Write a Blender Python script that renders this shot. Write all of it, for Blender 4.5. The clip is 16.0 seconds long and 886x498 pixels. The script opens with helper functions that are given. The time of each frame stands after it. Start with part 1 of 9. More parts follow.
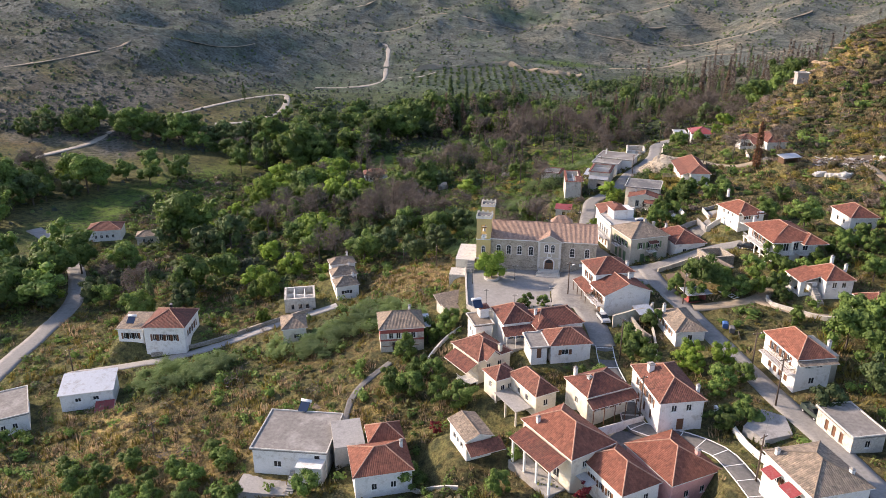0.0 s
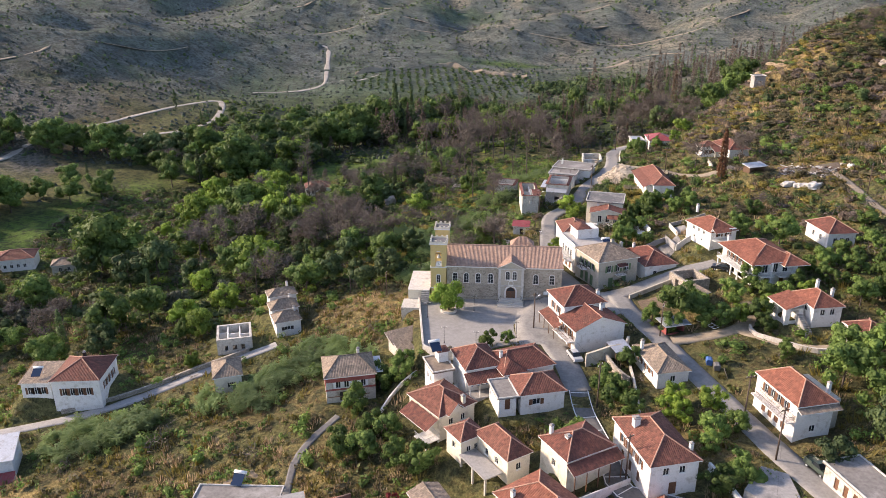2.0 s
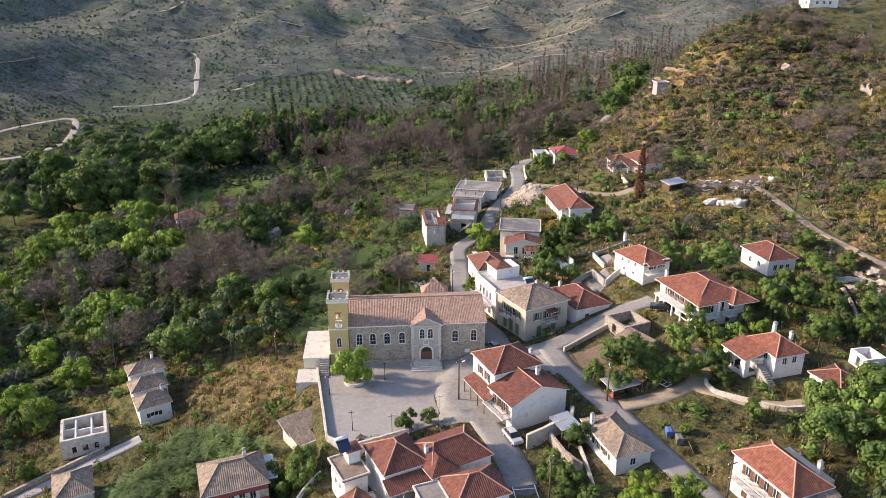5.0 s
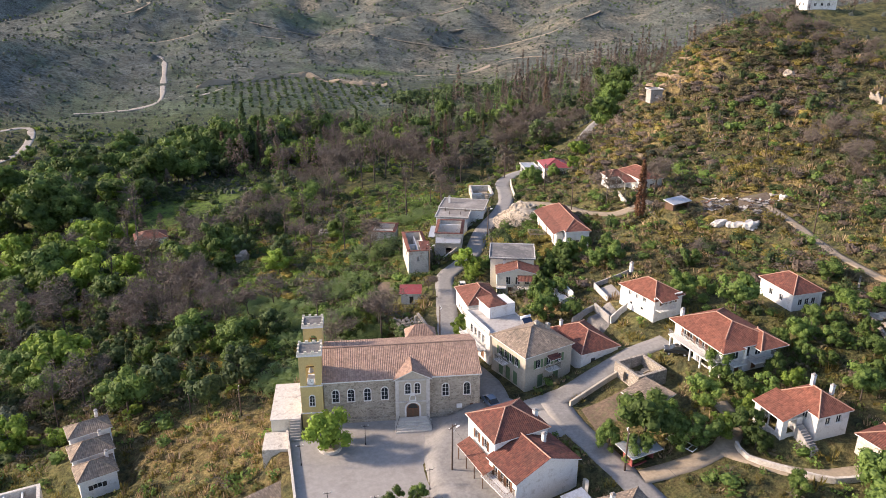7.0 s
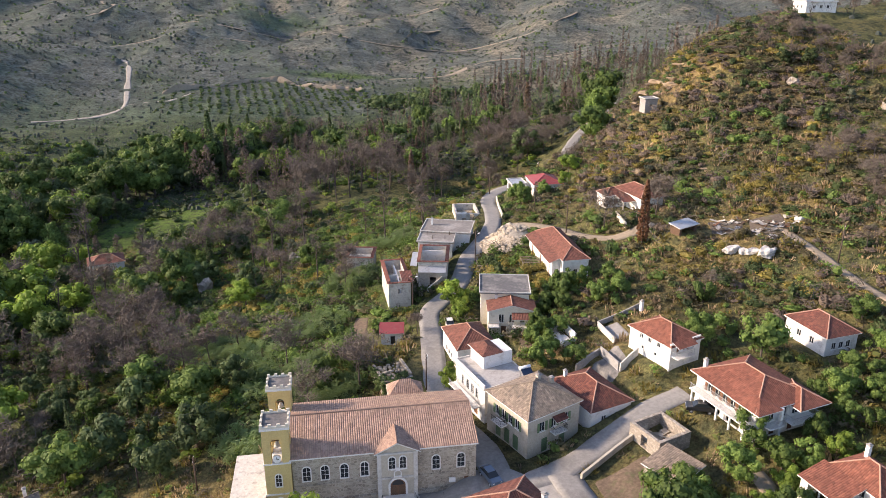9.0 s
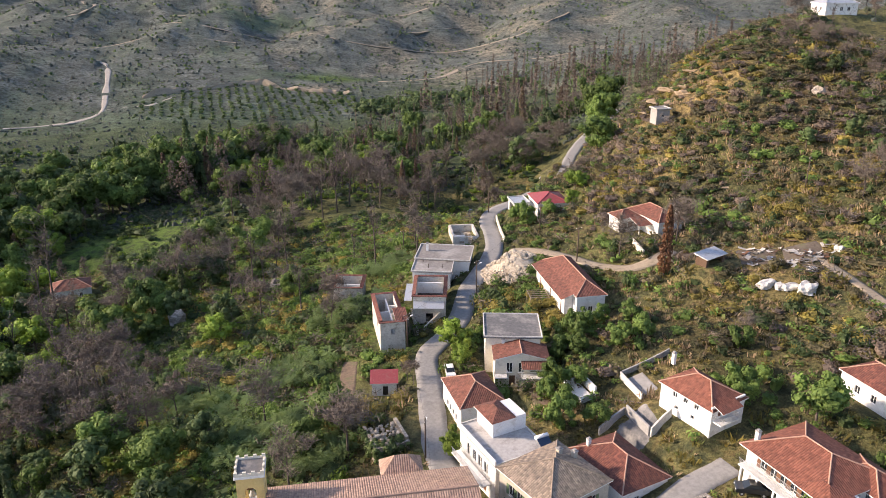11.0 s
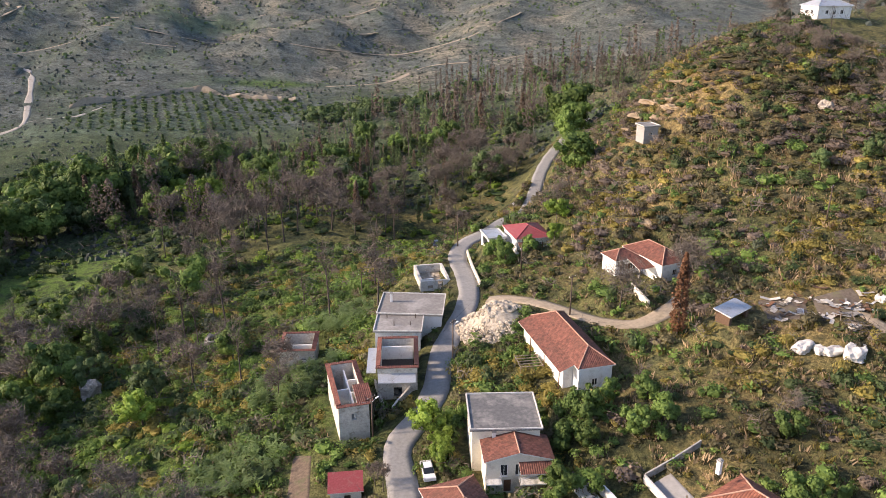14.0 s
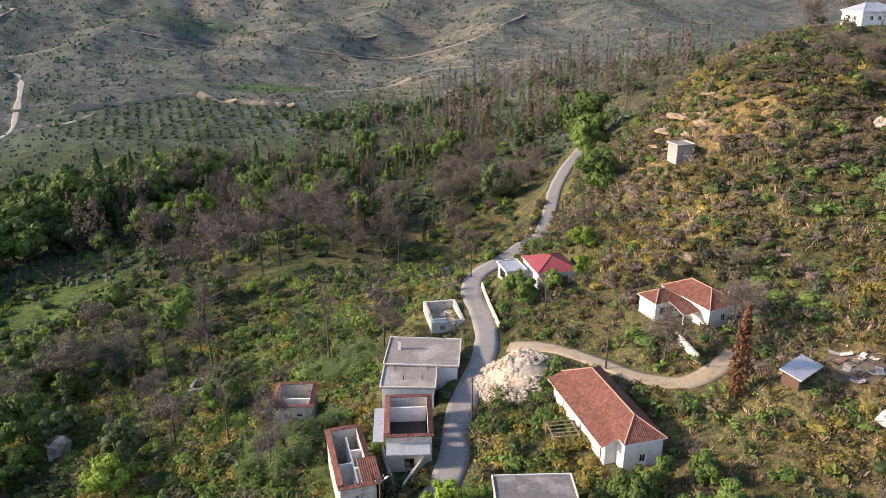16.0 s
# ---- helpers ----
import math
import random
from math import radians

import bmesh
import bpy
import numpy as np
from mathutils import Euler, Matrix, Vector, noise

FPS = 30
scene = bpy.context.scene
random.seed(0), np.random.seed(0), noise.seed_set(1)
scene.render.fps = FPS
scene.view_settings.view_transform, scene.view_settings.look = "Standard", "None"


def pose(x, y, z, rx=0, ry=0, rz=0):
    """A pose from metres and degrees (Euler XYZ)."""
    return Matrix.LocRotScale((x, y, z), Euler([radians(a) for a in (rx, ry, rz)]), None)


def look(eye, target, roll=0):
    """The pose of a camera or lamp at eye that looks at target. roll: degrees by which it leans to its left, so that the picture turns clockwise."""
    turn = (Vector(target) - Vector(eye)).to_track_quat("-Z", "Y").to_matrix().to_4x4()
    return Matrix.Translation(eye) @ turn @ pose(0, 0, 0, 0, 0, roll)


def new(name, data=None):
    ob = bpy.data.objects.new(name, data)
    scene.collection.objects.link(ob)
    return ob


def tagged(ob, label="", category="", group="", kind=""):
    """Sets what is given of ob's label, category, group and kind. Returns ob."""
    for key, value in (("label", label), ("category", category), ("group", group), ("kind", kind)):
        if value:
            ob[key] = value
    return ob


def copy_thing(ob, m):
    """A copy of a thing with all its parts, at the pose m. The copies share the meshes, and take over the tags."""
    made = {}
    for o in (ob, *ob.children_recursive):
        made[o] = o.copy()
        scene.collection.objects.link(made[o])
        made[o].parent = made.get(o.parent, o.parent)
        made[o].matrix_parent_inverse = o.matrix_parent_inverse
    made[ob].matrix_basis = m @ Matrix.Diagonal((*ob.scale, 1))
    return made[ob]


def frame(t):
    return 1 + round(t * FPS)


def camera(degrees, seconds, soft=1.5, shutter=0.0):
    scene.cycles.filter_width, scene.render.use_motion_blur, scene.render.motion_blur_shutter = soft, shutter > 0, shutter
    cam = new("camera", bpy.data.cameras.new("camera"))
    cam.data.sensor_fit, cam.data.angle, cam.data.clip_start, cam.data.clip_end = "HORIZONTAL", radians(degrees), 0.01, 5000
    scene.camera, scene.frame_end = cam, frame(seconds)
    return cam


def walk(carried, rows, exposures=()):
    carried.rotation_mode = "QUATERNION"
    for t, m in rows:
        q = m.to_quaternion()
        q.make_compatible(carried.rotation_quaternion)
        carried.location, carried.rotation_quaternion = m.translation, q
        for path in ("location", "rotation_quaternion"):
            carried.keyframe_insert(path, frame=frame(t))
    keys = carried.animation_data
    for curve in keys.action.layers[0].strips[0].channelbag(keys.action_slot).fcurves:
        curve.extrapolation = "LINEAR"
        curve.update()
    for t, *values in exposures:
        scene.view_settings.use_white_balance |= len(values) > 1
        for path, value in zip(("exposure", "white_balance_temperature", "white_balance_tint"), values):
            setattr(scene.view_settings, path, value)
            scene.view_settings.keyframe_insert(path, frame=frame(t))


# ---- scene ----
cam = camera(62.09, 16.0, 0.7)
# seconds, place in metres, heading and tilt in degrees
ROWS = [
    (0.0, 0.02, -0.00, 70.00, 1.20, -20.99),
    (0.5, -0.15, 4.62, 70.01, 0.26, -21.04),
    (1.0, -0.43, 9.22, 69.99, -0.81, -21.06),
    (1.5, -0.75, 13.79, 69.93, -1.93, -21.04),
    (2.0, -1.00, 18.38, 69.94, -3.21, -21.02),
    (2.5, -1.18, 22.96, 69.88, -4.80, -20.99),
    (3.0, -1.33, 27.53, 69.88, -6.45, -20.97),
    (3.5, -1.41, 32.10, 69.87, -8.10, -20.97),
    (4.0, -1.37, 36.73, 69.84, -9.74, -20.96),
    (4.5, -1.16, 41.42, 69.85, -11.37, -20.93),
    (7.0, 1.50, 64.77, 69.84, -14.36, -20.91),
    (7.5, 2.24, 69.42, 69.84, -15.60, -20.90),
    (8.0, 3.04, 74.05, 69.84, -16.19, -20.89),
    (8.5, 3.82, 78.62, 69.84, -16.28, -20.87),
    (9.0, 4.63, 83.21, 69.83, -16.33, -20.87),
    (11.5, 9.34, 106.54, 69.86, -18.06, -20.97),
    (12.0, 10.33, 111.12, 69.86, -19.78, -20.97),
    (12.5, 11.30, 115.71, 69.88, -20.79, -21.00),
    (13.0, 12.19, 120.30, 69.88, -21.06, -21.01),
    (13.5, 13.15, 124.92, 69.90, -21.15, -21.00),
    (14.0, 14.17, 129.52, 69.92, -21.20, -20.98),
    (14.5, 15.19, 134.12, 69.94, -21.21, -20.95),
    (15.0, 16.23, 138.73, 69.97, -21.22, -20.91),
    (15.5, 17.25, 143.30, 69.98, -21.24, -20.90),
    (16.0, 18.27, 147.88, 70.03, -21.27, -20.88),
]
walk(cam, [(t, pose(x, y, z, 90 + tilt, 0, yaw)) for t, x, y, z, yaw, tilt in ROWS], [(0.0, 0.87, 6560, 22), (16.0, 0.87, 6560, 22)])

# ---- light ----
SUN_FROM = (-0.86, 0.30, 0.42)
sun_dir = Vector(SUN_FROM).normalized()
world = bpy.data.worlds.new("sky")
scene.world = world
world.use_nodes = True
wn = world.node_tree
wn.nodes.clear()
sky = wn.nodes.new("ShaderNodeTexSky")
sky.sky_type = "NISHITA"
sky.sun_disc = False
sky.sun_elevation = math.asin(sun_dir.z)
sky.sun_rotation = math.atan2(sun_dir.x, sun_dir.y)
sky.air_density, sky.dust_density, sky.ozone_density = 1.0, 1.0, 1.0
wbg = wn.nodes.new("ShaderNodeBackground")
wbg.inputs["Strength"].default_value = 0.158
wout = wn.nodes.new("ShaderNodeOutputWorld")
wn.links.new(sky.outputs[0], wbg.inputs["Color"])
wn.links.new(wbg.outputs[0], wout.inputs["Surface"])
sun_data = bpy.data.lights.new("sun", "SUN")
sun_data.energy, sun_data.angle, sun_data.color = 4.3, radians(4.5), (1.0, 0.84, 0.62)
sun = new("sun", sun_data)
sun.matrix_basis = look((0, 0, 200), Vector((0, 0, 200)) - sun_dir)


# ---- materials ----
def nodes_of(name):
    m = bpy.data.materials.new(name)
    m.use_nodes = True
    nt = m.node_tree
    return m, nt, nt.nodes["Principled BSDF"]


def add(nt, kind, **values):
    n = nt.nodes.new(kind)
    for key, value in values.items():
        n.inputs[key].default_value = value
    return n


def ramp(nt, src, a, b, lo=0.35, hi=0.65):
    r = nt.nodes.new("ShaderNodeValToRGB")
    r.color_ramp.elements[0].position, r.color_ramp.elements[0].color = lo, (*a, 1)
    r.color_ramp.elements[1].position, r.color_ramp.elements[1].color = hi, (*b, 1)
    nt.links.new(src, r.inputs[0])
    return r.outputs[0]


def blend(nt, fac, a, b, kind="MIX"):
    m = nt.nodes.new("ShaderNodeMix")
    m.data_type, m.blend_type = "RGBA", kind
    for v, s in ((fac, m.inputs[0]), (a, m.inputs[6]), (b, m.inputs[7])):
        if hasattr(v, "is_linked"):
            nt.links.new(v, s)
        else:
            s.default_value = v if s == m.inputs[0] else (*v, 1)
    return m.outputs[2]


def noise_of(nt, scale, detail=4.0, rough=0.6, where=None):
    n = add(nt, "ShaderNodeTexNoise", Scale=scale, Detail=detail, Roughness=rough)
    if where is None:
        where = nt.nodes.new("ShaderNodeNewGeometry").outputs["Position"]
    nt.links.new(where, n.inputs["Vector"])
    return n.outputs["Fac"]


def bump_to(nt, bsdf, height, strength, distance):
    b = add(nt, "ShaderNodeBump", Strength=strength, Distance=distance)
    nt.links.new(height, b.inputs["Height"])
    nt.links.new(b.outputs[0], bsdf.inputs["Normal"])


def surface(name, a, b, stain=None, coarse=0.5, fine=6.0, rough=0.85, bump=0.3, metal=0.0):
    """Two tones at two scales, with stains of a third colour."""
    m, nt, bsdf = nodes_of(name)
    c = ramp(nt, noise_of(nt, fine, 5.0), a, b, 0.3, 0.7)
    if stain:
        mask = nt.nodes.new("ShaderNodeValToRGB")
        mask.color_ramp.elements[0].position, mask.color_ramp.elements[1].position = 0.52, 0.72
        nt.links.new(noise_of(nt, coarse, 6.0, 0.7), mask.inputs[0])
        c = blend(nt, mask.outputs[0], c, stain)
    nt.links.new(c, bsdf.inputs["Base Color"])
    bsdf.inputs["Roughness"].default_value, bsdf.inputs["Metallic"].default_value = rough, metal
    bsdf.inputs["Specular IOR Level"].default_value = 0.3
    bump_to(nt, bsdf, noise_of(nt, fine * 2.5, 4.0), bump, 0.03)
    return m


def tiles(name, a, b, dirt, grey=0.25):
    """Clay pantiles laid in courses up each slope, every tile a slightly different tone."""
    m, nt, bsdf = nodes_of(name)
    uv = nt.nodes.new("ShaderNodeUVMap")
    uv.uv_map = "slope"
    sep = nt.nodes.new("ShaderNodeSeparateXYZ")
    nt.links.new(uv.outputs[0], sep.inputs[0])

    def calc(op, x, y=None):
        n = nt.nodes.new("ShaderNodeMath")
        n.operation = op
        for v, s in ((x, n.inputs[0]), (y, n.inputs[1])):
            if v is None:
                continue
            if hasattr(v, "is_linked"):
                nt.links.new(v, s)
            else:
                s.default_value = v
        return n.outputs[0]
    u, v = calc("DIVIDE", sep.outputs[0], 0.30), calc("DIVIDE", sep.outputs[1], 0.40)
    cell = nt.nodes.new("ShaderNodeCombineXYZ")
    nt.links.new(calc("FLOOR", u), cell.inputs[0])
    nt.links.new(calc("FLOOR", v), cell.inputs[1])
    white = nt.nodes.new("ShaderNodeTexWhiteNoise")
    white.noise_dimensions = "3D"
    info = nt.nodes.new("ShaderNodeObjectInfo")
    nt.links.new(info.outputs["Random"], cell.inputs[2])
    nt.links.new(cell.outputs[0], white.inputs["Vector"])
    tone = blend(nt, white.outputs["Value"], a, b)
    patch = ramp(nt, noise_of(nt, 0.35, 6.0, 0.7), (0, 0, 0), (1, 1, 1), 0.45, 0.75)
    tone = blend(nt, calc("MULTIPLY", patch, grey), tone, dirt)
    fade = ramp(nt, noise_of(nt, 1.3, 5.0, 0.75), (0.62, 0.62, 0.64), (1.32, 1.26, 1.2), 0.3, 0.7)
    tone = blend(nt, 1.0, tone, fade, "MULTIPLY")
    gutter = calc("POWER", calc("ABSOLUTE", calc("SINE", calc("MULTIPLY", u, math.pi))), 0.7)
    course = calc("FRACT", v)
    low = calc("MULTIPLY", calc("LESS_THAN", gutter, 0.42), 0.38)
    tone = blend(nt, low, tone, dirt)
    nt.links.new(tone, bsdf.inputs["Base Color"])
    bsdf.inputs["Roughness"].default_value = 0.8
    bsdf.inputs["Specular IOR Level"].default_value = 0.25
    bump_to(nt, bsdf, calc("ADD", gutter, calc("MULTIPLY", course, -0.35)), 0.9, 0.07)
    return m


def stone(name, a, b, mortar, scale=2.2):
    m, nt, bsdf = nodes_of(name)
    geo = nt.nodes.new("ShaderNodeNewGeometry").outputs["Position"]
    mapping = nt.nodes.new("ShaderNodeMapping")
    mapping.inputs["Scale"].default_value = (1.0, 1.0, 1.7)
    nt.links.new(geo, mapping.inputs[0])
    v1 = add(nt, "ShaderNodeTexVoronoi", Scale=scale)
    v2 = add(nt, "ShaderNodeTexVoronoi", Scale=scale)
    v2.feature = "DISTANCE_TO_EDGE"
    nt.links.new(mapping.outputs[0], v1.inputs["Vector"])
    nt.links.new(mapping.outputs[0], v2.inputs["Vector"])
    grey = nt.nodes.new("ShaderNodeSeparateColor")
    nt.links.new(v1.outputs["Color"], grey.inputs[0])
    c = blend(nt, grey.outputs[0], a, b)
    joint = ramp(nt, v2.outputs["Distance"], (1, 1, 1), (0, 0, 0), 0.02, 0.09)
    c = blend(nt, joint, c, mortar)
    c = blend(nt, ramp(nt, noise_of(nt, 0.3, 5.0, 0.7), (0, 0, 0), (0.55, 0.55, 0.55), 0.45, 0.75), c, tuple(x * 0.55 for x in a))
    nt.links.new(c, bsdf.inputs["Base Color"])
    bsdf.inputs["Roughness"].default_value = 0.9
    bump_to(nt, bsdf, v2.outputs["Distance"], 0.6, 0.08)
    return m


def foliage(name, dark, light, glow=0.35):
    m, nt, bsdf = nodes_of(name)
    geo = nt.nodes.new("ShaderNodeNewGeometry")
    info = nt.nodes.new("ShaderNodeObjectInfo")
    tone = nt.nodes.new("ShaderNodeMapRange")
    tone.inputs["To Min"].default_value, tone.inputs["To Max"].default_value = 0.15, 0.75
    nt.links.new(geo.outputs["Random Per Island"], tone.inputs["Value"])
    c = blend(nt, tone.outputs[0], dark, light)
    patch = ramp(nt, noise_of(nt, 0.09, 3.0), tuple(0.62 for _ in light), (1.25, 1.2, 1.05), 0.35, 0.65)
    c = blend(nt, 1.0, c, patch, "MULTIPLY")
    hue = nt.nodes.new("ShaderNodeHueSaturation")
    span = nt.nodes.new("ShaderNodeMapRange")
    span.inputs["To Min"].default_value, span.inputs["To Max"].default_value = 0.72, 1.32
    nt.links.new(info.outputs["Random"], span.inputs["Value"])
    nt.links.new(span.outputs[0], hue.inputs["Value"])
    nt.links.new(c, hue.inputs["Color"])
    nt.links.new(hue.outputs[0], bsdf.inputs["Base Color"])
    bsdf.inputs["Roughness"].default_value = 0.65
    bsdf.inputs["Specular IOR Level"].default_value = 0.2
    if glow:
        tr = nt.nodes.new("ShaderNodeBsdfTranslucent")
        nt.links.new(hue.outputs[0], tr.inputs["Color"])
        mix = nt.nodes.new("ShaderNodeMixShader")
        mix.inputs[0].default_value = glow
        nt.links.new(bsdf.outputs[0], mix.inputs[1])
        nt.links.new(tr.outputs[0], mix.inputs[2])
        nt.links.new(mix.outputs[0], nt.nodes["Material Output"].inputs["Surface"])
    return m


M = {
    "white": surface("white_render", (0.66, 0.65, 0.62), (0.78, 0.77, 0.745), (0.47, 0.44, 0.385), 0.9, 5.0),
    "cream": surface("cream_render", (0.62, 0.57, 0.46), (0.72, 0.67, 0.56), (0.42, 0.37, 0.29), 0.6, 5.0),
    "grey": surface("grey_render", (0.40, 0.365, 0.295), (0.52, 0.475, 0.39), (0.27, 0.24, 0.19), 0.5, 4.0),
    "pink": surface("pink_render", (0.62, 0.33, 0.31), (0.70, 0.40, 0.37), (0.5, 0.3, 0.27), 0.5, 5.0),
    "redwall": surface("oxide_red_render", (0.26, 0.07, 0.06), (0.36, 0.10, 0.09), (0.30, 0.2, 0.18), 0.6, 5.0),
    "ochre": surface("ochre_render", (0.54, 0.41, 0.17), (0.63, 0.50, 0.23), (0.42, 0.33, 0.17), 0.5, 5.0),
    "old": surface("weathered_render", (0.42, 0.39, 0.34), (0.62, 0.59, 0.53), (0.22, 0.18, 0.14), 0.8, 3.0),
    "concrete": surface("concrete", (0.27, 0.26, 0.25), (0.36, 0.35, 0.33), (0.17, 0.16, 0.155), 0.35, 3.0),
    "dark_concrete": surface("dark_concrete", (0.10, 0.10, 0.10), (0.16, 0.155, 0.15), (0.33, 0.31, 0.28), 0.22, 2.0),
    "lane": surface("dark_paved_lane", (0.12, 0.116, 0.11), (0.18, 0.174, 0.165), (0.23, 0.22, 0.205), 0.3, 2.0),
    "paving": surface("paving", (0.26, 0.248, 0.23), (0.335, 0.32, 0.298), (0.20, 0.19, 0.175), 0.12, 1.5),
    "asphalt": surface("worn_asphalt", (0.205, 0.198, 0.186), (0.285, 0.276, 0.26), (0.155, 0.15, 0.14), 0.18, 2.0),
    "earth": surface("pale_earth", (0.26, 0.21, 0.15), (0.36, 0.30, 0.22), (0.18, 0.15, 0.10), 0.3, 2.0, 0.95, 0.6),
    "soil": surface("bare_soil", (0.10, 0.072, 0.05), (0.19, 0.14, 0.098), (0.10, 0.11, 0.05), 0.5, 2.2, 0.95, 0.8),
    "gravel": surface("pale_gravel", (0.28, 0.25, 0.21), (0.42, 0.385, 0.33), (0.18, 0.16, 0.12), 0.2, 1.0, 0.95, 0.6),
    "rubble": surface("rubble_stone", (0.34, 0.29, 0.22), (0.50, 0.44, 0.35), (0.22, 0.18, 0.13), 1.0, 3.0, 0.95, 0.6),
    "outcrop": surface("ochre_rock", (0.26, 0.19, 0.115), (0.40, 0.31, 0.20), (0.16, 0.125, 0.07), 0.5, 2.0, 0.95, 0.8),
    "wood": surface("dark_wood", (0.09, 0.055, 0.035), (0.16, 0.10, 0.065), None, 1, 9.0),
    "pole": surface("pole_wood", (0.07, 0.05, 0.04), (0.12, 0.09, 0.07), None, 1, 9.0),
    "bark": surface("bark", (0.07, 0.055, 0.045), (0.13, 0.105, 0.085), None, 1, 6.0),
    "burnt_bark": surface("burnt_bark", (0.05, 0.04, 0.035), (0.12, 0.10, 0.085), None, 1, 3.0),
    "twig": surface("dead_twig", (0.105, 0.086, 0.071), (0.185, 0.155, 0.127), None, 1, 2.0),
    "green_paint": surface("green_paint", (0.10, 0.16, 0.08), (0.15, 0.22, 0.12), None, 1, 6.0, 0.6),
    "brown_paint": surface("brown_paint", (0.12, 0.06, 0.035), (0.18, 0.09, 0.05), None, 1, 6.0, 0.6),
    "white_paint": surface("white_paint", (0.74, 0.74, 0.72), (0.84, 0.84, 0.82), None, 1, 6.0, 0.6),
    "metal": surface("galvanised_sheet", (0.42, 0.44, 0.46), (0.54, 0.56, 0.58), (0.30, 0.27, 0.24), 0.8, 4.0, 0.5, 0.15, 0.5),
    "red_sheet": surface("red_sheet", (0.22, 0.042, 0.045), (0.29, 0.068, 0.07), (0.24, 0.12, 0.1), 1, 4.0, 0.5),
    "pink_sheet": surface("faded_pink_sheet", (0.40, 0.19, 0.18), (0.50, 0.27, 0.25), (0.34, 0.22, 0.2), 1, 4.0, 0.6),
    "steps": surface("pale_stone_steps", (0.48, 0.45, 0.40), (0.58, 0.55, 0.49), (0.36, 0.33, 0.29), 0.6, 3.0),
    "parapet": surface("stained_parapet", (0.46, 0.44, 0.40), (0.62, 0.60, 0.56), (0.26, 0.24, 0.22), 0.9, 2.5),
    "slab": surface("stained_roof_slab", (0.16, 0.148, 0.135), (0.26, 0.242, 0.222), (0.40, 0.38, 0.35), 0.16, 1.6),
    "terrace": surface("stained_terrace", (0.34, 0.325, 0.305), (0.46, 0.44, 0.415), (0.18, 0.17, 0.16), 0.35, 2.0),
    "blue": surface("blue_plastic", (0.05, 0.12, 0.30), (0.08, 0.17, 0.38), None, 1, 4.0, 0.5),
    "black": surface("black_rubber", (0.02, 0.02, 0.02), (0.03, 0.03, 0.03), None, 1, 4.0, 0.6),
    # near-black, for ruin floors, some doors and shutters, and a chimney
    "dim": surface("near_black_surface", (0.03, 0.027, 0.025), (0.05, 0.045, 0.04), None, 1, 3.0),
    "tile": tiles("red_clay_tile", (0.135, 0.056, 0.042), (0.24, 0.102, 0.074), (0.11, 0.06, 0.045), 0.75),
    "tile_new": tiles("bright_clay_tile", (0.175, 0.066, 0.045), (0.275, 0.112, 0.074), (0.16, 0.07, 0.05), 0.5),
    "tile_dark": tiles("dark_red_tile", (0.12, 0.047, 0.037), (0.21, 0.082, 0.06), (0.085, 0.05, 0.04), 0.75),
    "tile_old": tiles("weathered_tile", (0.20, 0.165, 0.13), (0.36, 0.29, 0.22), (0.10, 0.09, 0.08), 0.6),
    "tile_church": tiles("pale_clay_tile", (0.29, 0.195, 0.15), (0.40, 0.28, 0.215), (0.20, 0.135, 0.105), 0.3),
    "ridge": surface("mortared_ridge_tile", (0.36, 0.20, 0.14), (0.48, 0.30, 0.22), (0.26, 0.15, 0.11), 1.2, 5.0),
    "ash_yard": surface("burnt_yard", (0.075, 0.06, 0.048), (0.15, 0.122, 0.095), (0.12, 0.115, 0.06), 0.5, 1.8, 0.95, 0.7),
    "stone": stone("rubble_masonry", (0.24, 0.205, 0.16), (0.44, 0.39, 0.315), (0.47, 0.42, 0.35), 2.0),
    "dry_stone": stone("old_stone_wall", (0.25, 0.22, 0.18), (0.48, 0.43, 0.36), (0.20, 0.17, 0.14), 2.6),
}
gm, gt, gb = nodes_of("window_glass")
gb.inputs["Base Color"].default_value = (0.025, 0.03, 0.035, 1)
gb.inputs["Roughness"].default_value = 0.12
M["glass"] = gm
sm, st_, sb = nodes_of("solar_glass")
sb.inputs["Base Color"].default_value = (0.02, 0.035, 0.07, 1)
sb.inputs["Roughness"].default_value = 0.15
M["solar"] = sm
for key, col in (("car_white", (0.78, 0.78, 0.78)), ("car_silver", (0.42, 0.44, 0.46)), ("car_black", (0.02, 0.021, 0.024)), ("car_green", (0.05, 0.07, 0.055)), ("car_blue", (0.08, 0.12, 0.18))):
    cm, ct, cb = nodes_of(key)
    cb.inputs["Base Color"].default_value, cb.inputs["Roughness"].default_value = (*col, 1), 0.3
    cb.inputs["Coat Weight"].default_value = 0.5
    M[key] = cm
